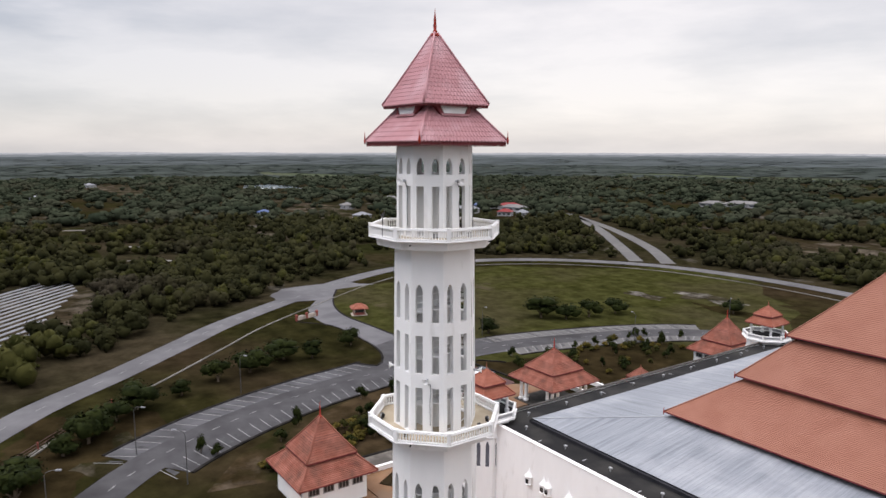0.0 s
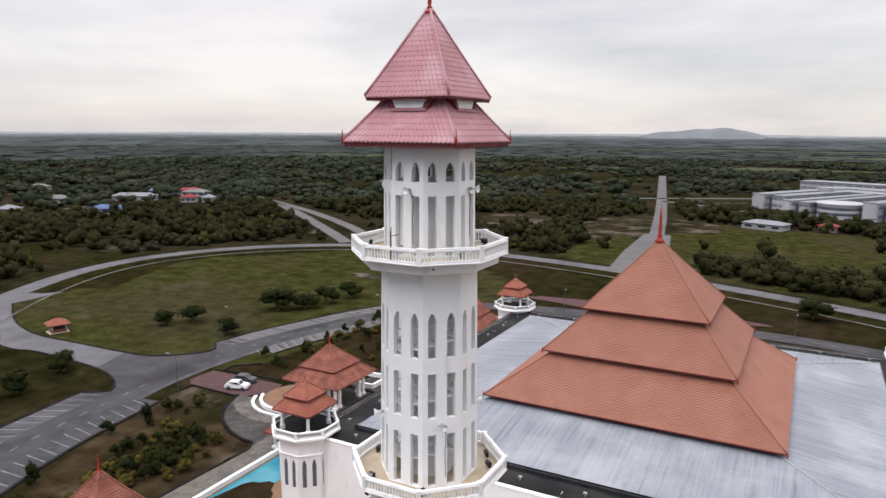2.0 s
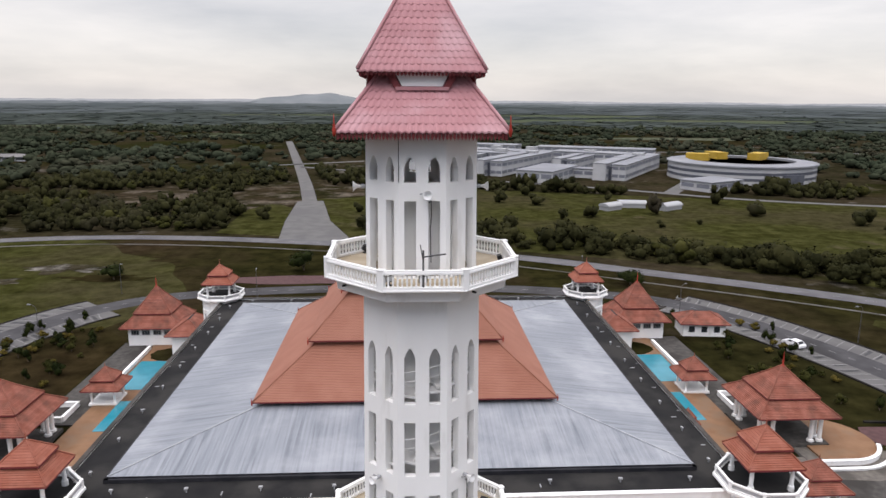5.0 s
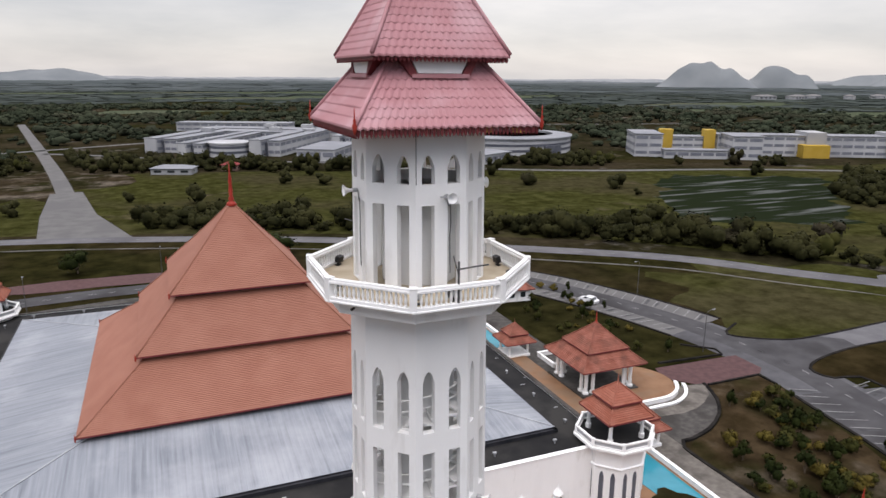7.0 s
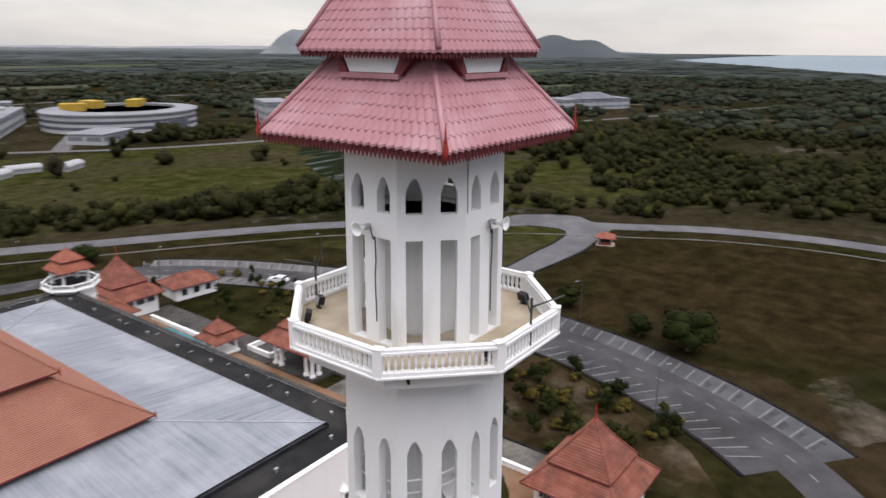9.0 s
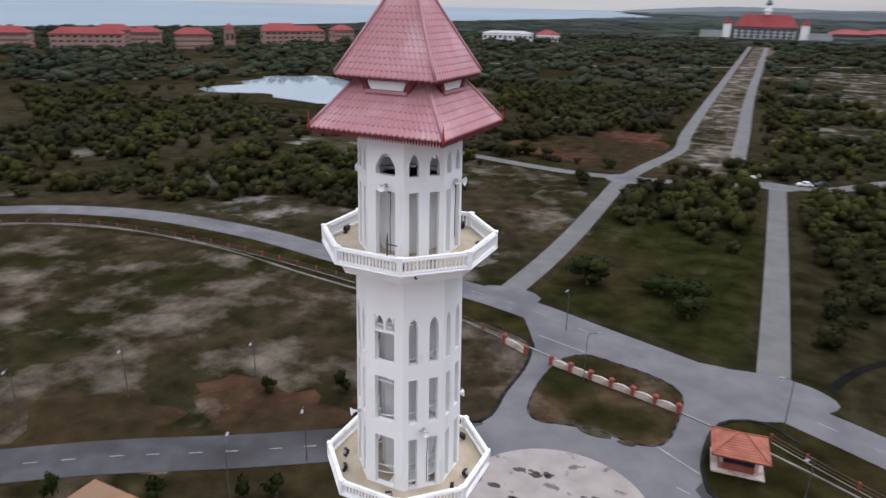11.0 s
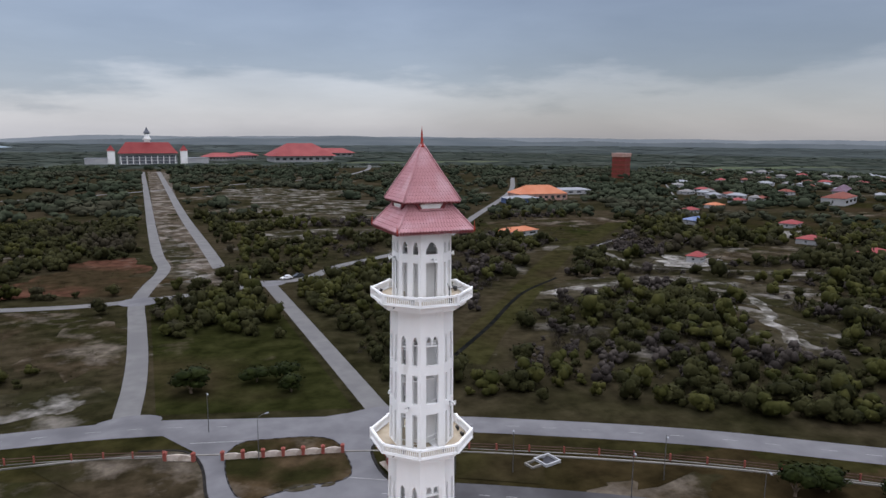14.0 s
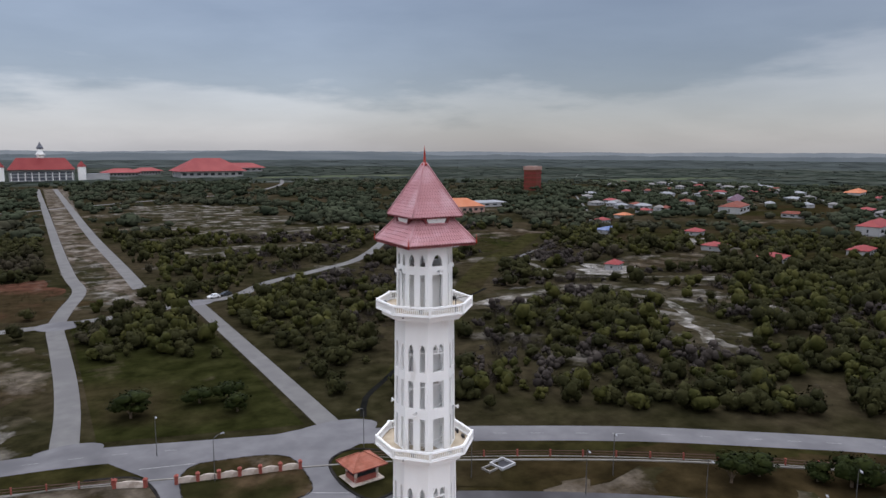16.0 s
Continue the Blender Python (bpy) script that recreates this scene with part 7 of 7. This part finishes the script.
ridge(4600, 188, 282, 33, 16, 2, 300, "tree_line_backdrop", RIDGE_DIM, "tree line tinted dim blue with haze at the horizon")
ridge(4000, 16, 197, 6, 10, 4, 640, "tree_line_backdrop", VERY_FAR, "tree line tinted grey-green with haze near the horizon", 5.0)
ridge(4350, 18, 196, 14, 10, 3, 560, "tree_line_backdrop", RIDGE, "flat tree line tinted grey with haze near the horizon", 4.0)
ridge(4620, 20, 194, 23, 12, 1, 420, "tree_line_backdrop", RIDGE_PALE, "tree line tinted palest with haze at the horizon")


def hill(r, az, width, height, seed, material=HILL):
    """A rounded far hill at compass angle az, seen from the middle."""
    s = Shape()
    n, m = 28, 6
    a = radians(az)
    c = Vector((r * math.cos(a), r * math.sin(a), 0))
    t = Vector((-math.sin(a), math.cos(a), 0))
    d = Vector((math.cos(a), math.sin(a), 0))
    rows = []
    for j in range(m + 1):
        v = j / m
        row = []
        for i in range(n + 1):
            u = -1 + 2 * i / n
            prof = max(0.0, 1 - abs(u) ** 2.2) * (0.72 + 0.28 * noise.noise((u * 2.6 + seed * 5, seed, 0.3)) * 1.6)
            row.append(c + t * (u * width) + d * ((v - 1) * width * 0.6) + Vector((0, 0, max(0.0, height * prof * math.sin(v * math.pi / 2)))))
        rows.append(row)
    k = n + 1
    s.add([p for row in rows for p in row], [(j * k + i, j * k + i + 1, (j + 1) * k + i + 1, (j + 1) * k + i) for j in range(m) for i in range(n)])
    return structure("hill", s, material, "rounded hill near the coast tinted blue-grey with haze", True)


# The hill colours hold the haze.
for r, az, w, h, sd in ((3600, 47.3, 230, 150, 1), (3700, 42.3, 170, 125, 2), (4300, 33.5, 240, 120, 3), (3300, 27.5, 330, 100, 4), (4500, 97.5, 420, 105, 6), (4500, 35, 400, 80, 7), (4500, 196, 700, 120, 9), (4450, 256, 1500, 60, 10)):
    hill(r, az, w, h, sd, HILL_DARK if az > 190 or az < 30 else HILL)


# ---------- plants ----------


def tri_object(name, V, T, material, N=None):
    me = bpy.data.meshes.new(name)
    me.vertices.add(len(V))
    me.vertices.foreach_set("co", np.asarray(V, dtype=np.float32).ravel())
    me.loops.add(3 * len(T))
    me.loops.foreach_set("vertex_index", np.asarray(T, dtype=np.int32).ravel())
    me.polygons.add(len(T))
    me.polygons.foreach_set("loop_start", np.arange(0, 3 * len(T), 3, dtype=np.int32))
    me.materials.append(material)
    me.update(calc_edges=True)
    if N is not None:
        me.attributes.new("custom_normal", "FLOAT_VECTOR", "POINT").data.foreach_set("vector", np.asarray(N, dtype=np.float32).ravel())
    return me


def ico():
    q = (1 + 5 ** 0.5) / 2
    v = np.array([(-1, q, 0), (1, q, 0), (-1, -q, 0), (1, -q, 0), (0, -1, q), (0, 1, q), (0, -1, -q), (0, 1, -q), (q, 0, -1), (q, 0, 1), (-q, 0, -1), (-q, 0, 1)], float)
    v /= np.linalg.norm(v[0])
    f = np.array([(0, 11, 5), (0, 5, 1), (0, 1, 7), (0, 7, 10), (0, 10, 11), (1, 5, 9), (5, 11, 4), (11, 10, 2), (10, 7, 6), (7, 1, 8), (3, 9, 4), (3, 4, 2), (3, 2, 6), (3, 6, 8), (3, 8, 9), (4, 9, 5), (2, 4, 11), (6, 2, 10), (8, 6, 7), (9, 8, 1)])
    return v, f


ICO_V, ICO_F = ico()


def crown(lumps, leaves, leaf, seed, flat=0.8, core=0.74):
    """A crown of uneven lumps about one unit wide, covered with leaf tufts that take the light as the crown's rounded surface does."""
    r = np.random.default_rng(seed)
    V, T, N = [], [], []
    squash = np.array([1, 1, flat])
    cs = np.zeros((lumps, 3))
    ss = np.zeros(lumps)
    for i in range(lumps):
        a = 2.4 * i + r.uniform(-0.6, 0.6)
        d = r.uniform(0.12, 0.58) if lumps > 1 else 0.0
        cs[i] = d * np.cos(a), d * np.sin(a), (r.uniform(-0.3, 0.5) - 0.35 * d) * flat
        ss[i] = r.uniform(0.34, 0.60) if lumps > 1 else 0.8
        k = 12 * i
        V.append(cs[i] + ICO_V * ss[i] * core * r.uniform(0.75, 1.18, (12, 1)) * squash)
        T.append(ICO_F + k)
        N.append(ICO_V + 0.5 * V[-1])
    pick = np.arange(leaves) % lumps
    n = r.normal(size=(leaves, 3))
    n[:, 2] = np.abs(n[:, 2]) * 0.95 - 0.3
    n /= np.linalg.norm(n, axis=1)[:, None]
    p = cs[pick] + n * (ss[pick] * r.uniform(0.66, 1.08, leaves))[:, None] * squash
    u = np.cross(n, r.normal(size=(leaves, 3)))
    u /= np.linalg.norm(u, axis=1)[:, None] + 1e-9
    w = np.cross(n, u) + n * r.uniform(-0.8, 0.8, (leaves, 1))
    q = leaf * r.uniform(0.55, 1.5, (leaves, 1))
    tri = np.stack([p - u * q, p + u * q * 0.9 + w * q * 0.2, p + w * q * 1.2], 1).reshape(-1, 3)
    soft = n + 0.5 * p + r.normal(size=(leaves, 3)) * 0.28 + np.array([0, 0, 0.25])
    V.append(tri)
    T.append(12 * lumps + np.arange(3 * leaves).reshape(-1, 3))
    N.append(np.repeat(soft, 3, 0))
    V, T, N = np.concatenate(V), np.concatenate(T), np.concatenate(N)
    N /= np.linalg.norm(N, axis=1)[:, None]
    V[:, 2] -= V[:, 2].min()
    return V, T, N


def scatter(name, label, P, variants, material, seed):
    """Many small plants in one mesh: rows of x, y, width, height, lift."""
    r = np.random.default_rng(seed)
    Vs, Ts, Ns, k = [], [], [], 0
    pick = r.integers(0, len(variants), len(P))
    for j, (V0, T0, N0) in enumerate(variants):
        Q = P[pick == j]
        if not len(Q):
            continue
        a = r.uniform(0, 2 * np.pi, len(Q))
        ca, sa = np.cos(a)[:, None], np.sin(a)[:, None]
        x = (V0[None, :, 0] * ca - V0[None, :, 1] * sa) * Q[:, 2:3] + Q[:, 0:1]
        y = (V0[None, :, 0] * sa + V0[None, :, 1] * ca) * Q[:, 2:3] + Q[:, 1:2]
        z = V0[None, :, 2] / V0[:, 2].max() * Q[:, 3:4] + Q[:, 4:5]
        V = np.stack([x, y, z], -1).reshape(-1, 3)
        nx, ny = N0[None, :, 0] * ca - N0[None, :, 1] * sa, N0[None, :, 0] * sa + N0[None, :, 1] * ca
        Ns.append(np.stack([nx, ny, np.broadcast_to(N0[None, :, 2], nx.shape)], -1).reshape(-1, 3))
        T = (T0[None] + (np.arange(len(Q)) * len(V0))[:, None, None]).reshape(-1, 3) + k
        Vs.append(V)
        Ts.append(T)
        k += len(V)
    if k:
        ob = new(name, tri_object(name, np.concatenate(Vs), np.concatenate(Ts), material, np.concatenate(Ns)))
        tagged(ob, label, "trees", "", "stuff")


# where woods may stand: a coarse map of what is open
CELL, HALF = 3.5, 2200.0
NCELL = int(2 * HALF / CELL)
open_map = np.zeros((NCELL, NCELL), bool)
road_map = np.zeros((NCELL, NCELL), bool)
axis = -HALF + CELL * (np.arange(NCELL) + 0.5)
GX, GY = np.meshgrid(axis, axis, indexing="ij")


def in_poly(x, y, poly):
    hit = np.zeros(x.shape, bool)
    n = len(poly)
    for i in range(n):
        (x1, y1), (x2, y2) = poly[i], poly[(i + 1) % n]
        if y1 != y2:
            c = ((y1 > y) != (y2 > y)) & (x < (x2 - x1) * (y - y1) / (y2 - y1) + x1)
            hit ^= c
    return hit


def keep_open(ob, margin):
    for v in ob.data.vertices:
        i0, i1 = int((v.co.x - margin + HALF) / CELL), int((v.co.x + margin + HALF) / CELL) + 1
        j0, j1 = int((v.co.y - margin + HALF) / CELL), int((v.co.y + margin + HALF) / CELL) + 1
        open_map[max(i0, 0):max(i1, 0), max(j0, 0):max(j1, 0)] = True
        road_map[max(i0, 0):max(i1, 0), max(j0, 0):max(j1, 0)] = True


for ob in list(scene.objects):
    nm = ob.name.split(".")[0]
    if nm in ("ring_road", "side_road", "avenue_lane", "cross_road", "diagonal_road", "back_road", "twin_road", "campus_road", "far_road", "far_avenue", "stream", "grass_corridor", "road_widening", "sand_track", "pale_strip"):
        keep_open(ob, 2.0 if nm == "sand_track" else 9.0 if nm == "pale_strip" else 6.5 if nm == "ring_road" else 11.0 if nm in ("far_road", "far_avenue", "campus_road") else 3.5)
    elif nm in ("pond", "clearing", "far_field", "triangle_lawn", "avenue_median", "flooded_field", "nursery_beds", "junction_apron") and ob.type == "MESH":
        poly = [(v.co.x, v.co.y) for v in ob.data.vertices]
        if nm == "pond":
            mx_, my_ = (sum(p[k] for p in poly) / len(poly) for k in (0, 1))
            poly = [(mx_ + 1.35 * (px - mx_) - 0.06 * mx_, my_ + 1.35 * (py - my_) - 0.06 * my_) for px, py in poly]
        sel = in_poly(GX, GY, poly)
        if nm == "clearing":
            sel &= (np.sin(GX * 0.9) * np.cos(GY * 0.77 + GX * 0.13) < 0.72)
        open_map |= sel
    elif ob.type == "EMPTY" and ob.get("category") in ("house", "campus building", "public building", "apartment block", "depot", "barn", "hall", "tower block", "building", "school"):
        xs = [c.matrix_basis @ v.co if not c.parent or c.parent == ob else v.co for c in ob.children if c.type == "MESH" for v in c.data.vertices]
        M = ob.matrix_basis
        if xs:
            m5 = 24 if ob["category"] == "campus building" else 2.5 if ob["category"] == "house" else 5
            lo = [min(p[i] for p in xs) - m5 for i in range(2)]
            hi = [max(p[i] for p in xs) + m5 for i in range(2)]
            open_map |= in_poly(GX, GY, [tuple((M @ Vector((a, b, 0)))[:2]) for a, b in ((lo[0], lo[1]), (hi[0], lo[1]), (hi[0], hi[1]), (lo[0], hi[1]))])
ring_poly = [(p.x, p.y) for p in RING]
inside_ring = in_poly(GX, GY, ring_poly)
open_map |= inside_ring
meadow_poly = [(v.co.x, v.co.y) for v in bpy.data.objects["meadow"].data.vertices]
rp = np.array(ring_poly)


def lumpy(x, y, scale, seed):
    r = np.random.default_rng(seed)
    s = np.zeros(x.shape)
    for i in range(9):
        a, f, ph = r.uniform(0, 2 * np.pi), scale * r.uniform(0.6, 2.6), r.uniform(0, 6.28)
        s += np.sin((x * np.cos(a) + y * np.sin(a)) * f + ph)
    return s / 9


def plant(spacing, r0, r1, seed):
    """Jittered places in a ring of land, thinned by what grows there."""
    r = np.random.default_rng(seed)
    n = int(2 * r1 / spacing)
    q = -r1 + spacing * np.arange(n)
    x, y = np.meshgrid(q, q, indexing="ij")
    x = (x + r.uniform(-0.5, 0.5, x.shape) * spacing).ravel()
    y = (y + r.uniform(-0.5, 0.5, y.shape) * spacing).ravel()
    d = np.hypot(x, y)
    k = (d >= r0) & (d < r1)
    x, y, d = x[k], y[k], d[k]
    i, j = ((x + HALF) / CELL).astype(int), ((y + HALF) / CELL).astype(int)
    ok = (i >= 0) & (i < NCELL) & (j >= 0) & (j < NCELL)
    shut = np.zeros(len(x), bool)
    shut[ok] = open_map[i[ok], j[ok]]
    wood = lumpy(x, y, 0.035, 3) + 0.6 * lumpy(x, y, 0.11, 4)
    prob = np.where((y < -60) | (x > 120), np.clip(0.8 + 2.2 * wood, 0.06, 0.98), np.clip(0.9 + 1.3 * wood, 0.2, 0.98))
    prob = np.where((y < -60) & (x > 25) & (d < 420), np.clip(0.84 + 2.3 * wood, 0.05, 0.97), prob)
    prob = np.where((y < -75) & (x < -24) & (d < 420), np.where(y + 0.35 * x > -210, np.clip(0.97 + 0.5 * wood, 0.7, 0.99), np.clip(0.90 + 1.2 * wood, 0.4, 0.97)), prob)
    prob = np.where(in_poly(x, y, [(20, -143), (21, -186), (-15, -199), (-16, -150), (0, -150)]), 0.97, prob)
    md = in_poly(x, y, meadow_poly)
    if r0 < 500:
        near_ring = np.min(np.hypot(x[:, None] - rp[None, ::2, 0], y[:, None] - rp[None, ::2, 1]), 1)
        belt = (near_ring > 9) & (near_ring < 32 + 20 * lumpy(x, y, 0.05, 8)) & (np.abs(x + 40 + (y - 206) * 0.18) > 26)
        grove = in_poly(x, y, [(342, 250), (477, 197), (430, 80), (330, 20), (205, 10), (195, 60), (222, 92), (262, 122), (250, 142), (236, 164)])
        prob = np.where(md, np.where(belt, np.where(x > 40, 0.9, 0.93), np.where(grove, np.clip(0.6 + 1.6 * wood, 0.1, 0.95), 0.02)), prob)
        prob = np.where(near_ring < 13, prob * 0.35, prob)
    else:
        prob = np.where(md, 0.05, prob)
    sea_side = in_poly(x, y, [(880, -880), (1480, 100), (2580, 900), (4700, 900), (4700, -4000), (980, -4600), (480, -3000)])
    k = (r.uniform(size=len(x)) < prob) & ~shut & ~sea_side
    return x[k], y[k], r


def twigs(count, seed):
    """A leafless shrub: thin twigs spreading from the foot into a loose round head."""
    r = np.random.default_rng(seed)
    a, d = r.uniform(0, 2 * np.pi, count), r.uniform(0.0, 1.0, count) ** 0.6
    top = np.stack([d * np.cos(a), d * np.sin(a), r.uniform(0.35, 1.0, count) * (1.1 - 0.45 * d)], 1)
    foot = top * np.stack([r.uniform(0.3, 0.75, count)] * 2 + [r.uniform(0.1, 0.7, count)], 1)
    side = np.cross(top - foot, r.normal(size=(count, 3)))
    side *= 0.013 / (np.linalg.norm(side, axis=1)[:, None] + 1e-9)
    V = np.stack([foot - side, foot + side, top], 1).reshape(-1, 3)
    N = np.repeat(np.stack([0.6 * np.cos(a) * d, 0.6 * np.sin(a) * d, np.full(count, 0.8)], 1) + r.normal(size=(count, 3)) * 0.3, 3, 0)
    return V, np.arange(3 * count).reshape(-1, 3), N / np.linalg.norm(N, axis=1)[:, None]


near_set = [crown(7, 205, 0.085, 20 + i, 0.9, 0.72) for i in range(8)]
next_set = [crown(5, 54, 0.115, 30 + i, 0.85, 0.84) for i in range(8)]
bare_set = [twigs(150, 50 + i) for i in range(3)] + [crown(6, 46, 0.07, 70 + i, 0.95, 0.62) for i in range(4)]
mid_set = [crown(3, 20, 0.17, 40 + i, 0.8, 0.8) for i in range(8)]
far_set = [crown(2, 3, 0.2, 60 + i, 0.35, 0.95) for i in range(4)]
far_set = [(V, T, (N * 0.3 + (0, 0, 1)) / np.linalg.norm(N * 0.3 + (0, 0, 1), axis=1)[:, None]) for V, T, N in far_set]
x, y, r = plant(5.0, 60, 430, 11)
size = r.uniform(0.5, 1.35, len(x)) ** 1.2 * np.where(x < -100, 1.2, 1.0) * np.where((y > 100) & (x > -70), 1.35, 1.0)
P = np.stack([x, y, 3.3 * size, 4.5 * size * r.uniform(0.7, 1.25, len(x)), 0.05 + 0 * x], 1)
bare = ((lumpy(x, y, 0.045, 21) + r.normal(size=len(x)) * 0.35 > 0.0)) & (x < -56) & (y < -70 - 0.12 * (x + 56)) & (x > -235)
bright = (~bare) & (r.uniform(size=len(x)) < 0.42) & (lumpy(x, y, 0.03, 22) > -0.12) & ((y < 0) | (r.uniform(size=len(x)) < 0.2))
close = np.hypot(x, y) < 235
scatter("near_woods", "dense dark green scrub trees", P[~bare & ~bright & close], near_set, SCRUB, 1)
scatter("near_woods", "dense dark green scrub trees", P[~bare & ~bright & ~close], next_set, SCRUB, 8)
scatter("bare_scrub", "grey leafless scrub", P[bare] * np.array([1, 1, 0.8, 0.7, 1]), bare_set, BARE, 2)
scatter("bright_scrub", "fresh green bushes among the scrub", P[bright], next_set, FRESH, 3)
# low undergrowth in the southern scrub, also on its sandy clearings
r = np.random.default_rng(31)
q = np.arange(-330, 170, 4.6)
x, y = (w.ravel() for w in np.meshgrid(q, np.arange(-330, -84, 4.6), indexing="ij"))
x, y = x + r.uniform(-2.3, 2.3, len(x)), y + r.uniform(-2.3, 2.3, len(x))
shut = road_map[((x + HALF) / CELL).astype(int), ((y + HALF) / CELL).astype(int)]
lawn_part = in_poly(x, y, [(24, -84), (24, -146), (-18, -200), (-18, -78)]) | in_poly(x, y, ring_poly)
k = ~shut & ~lawn_part & (r.uniform(size=len(x)) < np.clip(0.7 + 1.0 * lumpy(x, y, 0.06, 33), 0.25, 0.95))
x, y = x[k], y[k]
size = r.uniform(0.5, 1.3, len(x))
P = np.stack([x, y, 1.6 * size, 1.3 * size, 0 * x + 0.02], 1)
low_set = [twigs(48, 70 + i) for i in range(5)]
green = (r.uniform(size=len(x)) < 0.45) | (x > -20)
scatter("undergrowth", "low grey undergrowth", P[~green], low_set, BARE, 34)
scatter("undergrowth", "low green undergrowth", P[green], low_set, SCRUB, 35)
# From here outwards the canopy colours carry the haze.
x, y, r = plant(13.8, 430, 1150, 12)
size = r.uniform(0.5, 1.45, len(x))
scatter("mid_woods", "woods of dark green trees tinted with haze", np.stack([x, y, 8.4 * size, 6.0 * size, 0 * x], 1), mid_set, MID_CANOPY, 4)
x, y, r = plant(38, 1150, 2200, 13)
size = r.uniform(0.7, 1.3, len(x))
P = np.stack([x, y, 40 * size, 2.2 * size, 0 * x], 1)
south = y < 0.1 * x - 300
scatter("far_woods", "far green woods dimmed by a haze tint", P[~south], far_set, FAR_CANOPY, 5)
scatter("far_woods", "far dark woods tinted with haze", P[south], far_set, DIM_FAR, 9)
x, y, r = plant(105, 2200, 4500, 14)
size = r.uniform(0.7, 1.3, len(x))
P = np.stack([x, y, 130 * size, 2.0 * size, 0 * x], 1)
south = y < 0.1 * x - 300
scatter("horizon_woods", "woods near the horizon tinted pale with haze", P[~south], far_set, VERY_FAR, 6)
scatter("horizon_woods", "woods near the horizon tinted dim with haze", P[south], far_set, DARK_FAR, 7)


# single trees and shrubs in the grounds
def tree_kind(name, label, seed, material, w, h, trunk, category="tree", group="trees in the grounds", lumps=8, leaves=420, leaf=0.085):
    t = thing(name, label, category, group)
    V, T, N = crown(lumps, leaves, leaf, seed, 0.95)
    V = V * np.array([w, w, (h - trunk) / V[:, 2].max()]) + np.array([0, 0, trunk])
    part("crown", tri_object("crown", V, T, material, N), material, t)
    tr = Shape().tube([(0, 0, -0.05), (0.04, 0.02, trunk * 0.6), (0.0, 0.05, trunk + 0.35 * (h - trunk))], [0.06 * w, 0.05 * w, 0.025 * w], 7)
    for a in range(3):
        q = 2.1 * a + seed
        tr.tube([(0.02, 0.02, trunk * 0.7), (0.25 * w * math.cos(q), 0.25 * w * math.sin(q), trunk + 0.25 * (h - trunk))], [0.035 * w, 0.015 * w], 5)
    part("trunk", tr, BARK, t)
    return t


kinds = [tree_kind("broadleaf_tree", "round dark green broadleaf tree on the grass", 81 + i, LEAF, 3.3 + 0.35 * i, 3.6 + 0.45 * i, 0.5 + 0.15 * i) for i in range(4)]
bushes = [tree_kind("clipped_bush", "dark green rounded bush in the garden bed", 91 + i, LEAF, 1.5, 2.9 + 0.4 * i, 0.35, "bush", "bushes in the garden beds", 5, 260, 0.11) for i in range(2)]
crotons = [tree_kind("yellow_shrub", "yellow-green shrub in the garden bed", 95 + i, LEAF_Y, 1.3, 1.6 + 0.3 * i, 0.2, "shrub", "yellow shrubs in the garden beds", 6, 220, 0.12) for i in range(2)]
olive = [tree_kind("olive_shrub", "dull olive shrub in the garden bed", 98 + i, FRESH, 1.4, 1.9 + 0.4 * i, 0.25, "shrub", "olive shrubs in the garden beds", 6, 220, 0.12) for i in range(2)]
BIG = ((-122.5, 84), (-118, 89), (-93.7, -4.6), (-97.4, -0.5), (-100.3, 8.1), (-104.7, 16.5), (-106.7, 23.9), (-111.2, 33.2), (-109, 39.2), (-113.2, 51.3), (-88.1, -9.8), (-76, -20), (-83, -14), (-100, 131), (-103, 114), (-108, 109), (-103, 86), (-101, 121), (-80, 159), (97, 19), (98, 28), (-6, -100), (0, -103), (14, -101), (-6, -94), (-70, -21), (-86, -10), (20, 170), (104, 45), (-30, 168), (60, 150))
BUSH = ((44, -40), (35, -45), (-80, 116), (-71, 115), (-84, 78), (-80, 101), (-69, 16), (-74, 21), (-70, 6), (-72, 4), (-79, 36), (-77, 42), (-78, 47), (-65, 41), (-62, 31), (-72, 124), (-70, 108), (70, 51), (74, 42), (72, 35), (65, 33), (62, 24), (63, 18), (67, 14), (78, 31), (51, -12), (41, -17), (32, -21), (29, -23), (70, 12), (76, 47), (60, 120))
used = set()
spot = np.random.default_rng(5)


def stand(kind, x, y, s):
    m = pose(x, y, 0.05, 0, 0, spot.uniform(0, 360))
    if kind.name not in used:
        used.add(kind.name)
        kind.matrix_basis = m
        kind.scale = (s, s, s)
    else:
        copy_thing(kind, m).scale = (s, s, s * spot.uniform(0.85, 1.15))


for i, (x, y) in enumerate(BIG):
    stand(kinds[i % 4], x, y, spot.uniform(0.95, 1.35) * (1.1 if y > 100 else 1.0))
for i, (x, y) in enumerate(BUSH):
    stand(bushes[i % 2], x, y, spot.uniform(0.75, 1.2))
for sx in (-1, 1):
    for i in range(230 if sx < 0 else 125):
        x, y = HX + sx * spot.uniform(58 if sx < 0 else 56, 82), spot.uniform(10, 52)
        outer = 62 + 0.42 * (y - 10) if sx < 0 else 76 + 0.16 * (y - 16)
        if abs(x - HX) < outer and not (y > 43 and abs(x - HX) < 73):
            stand((crotons + olive + bushes[:1])[i % 5], x, y, spot.uniform(0.6, 1.15))
    for i in range(64 if sx < 0 else 34):
        stand((crotons + olive + bushes)[i % 6], HX + sx * spot.uniform(62, 80), spot.uniform(72, 118), spot.uniform(0.6, 1.05))
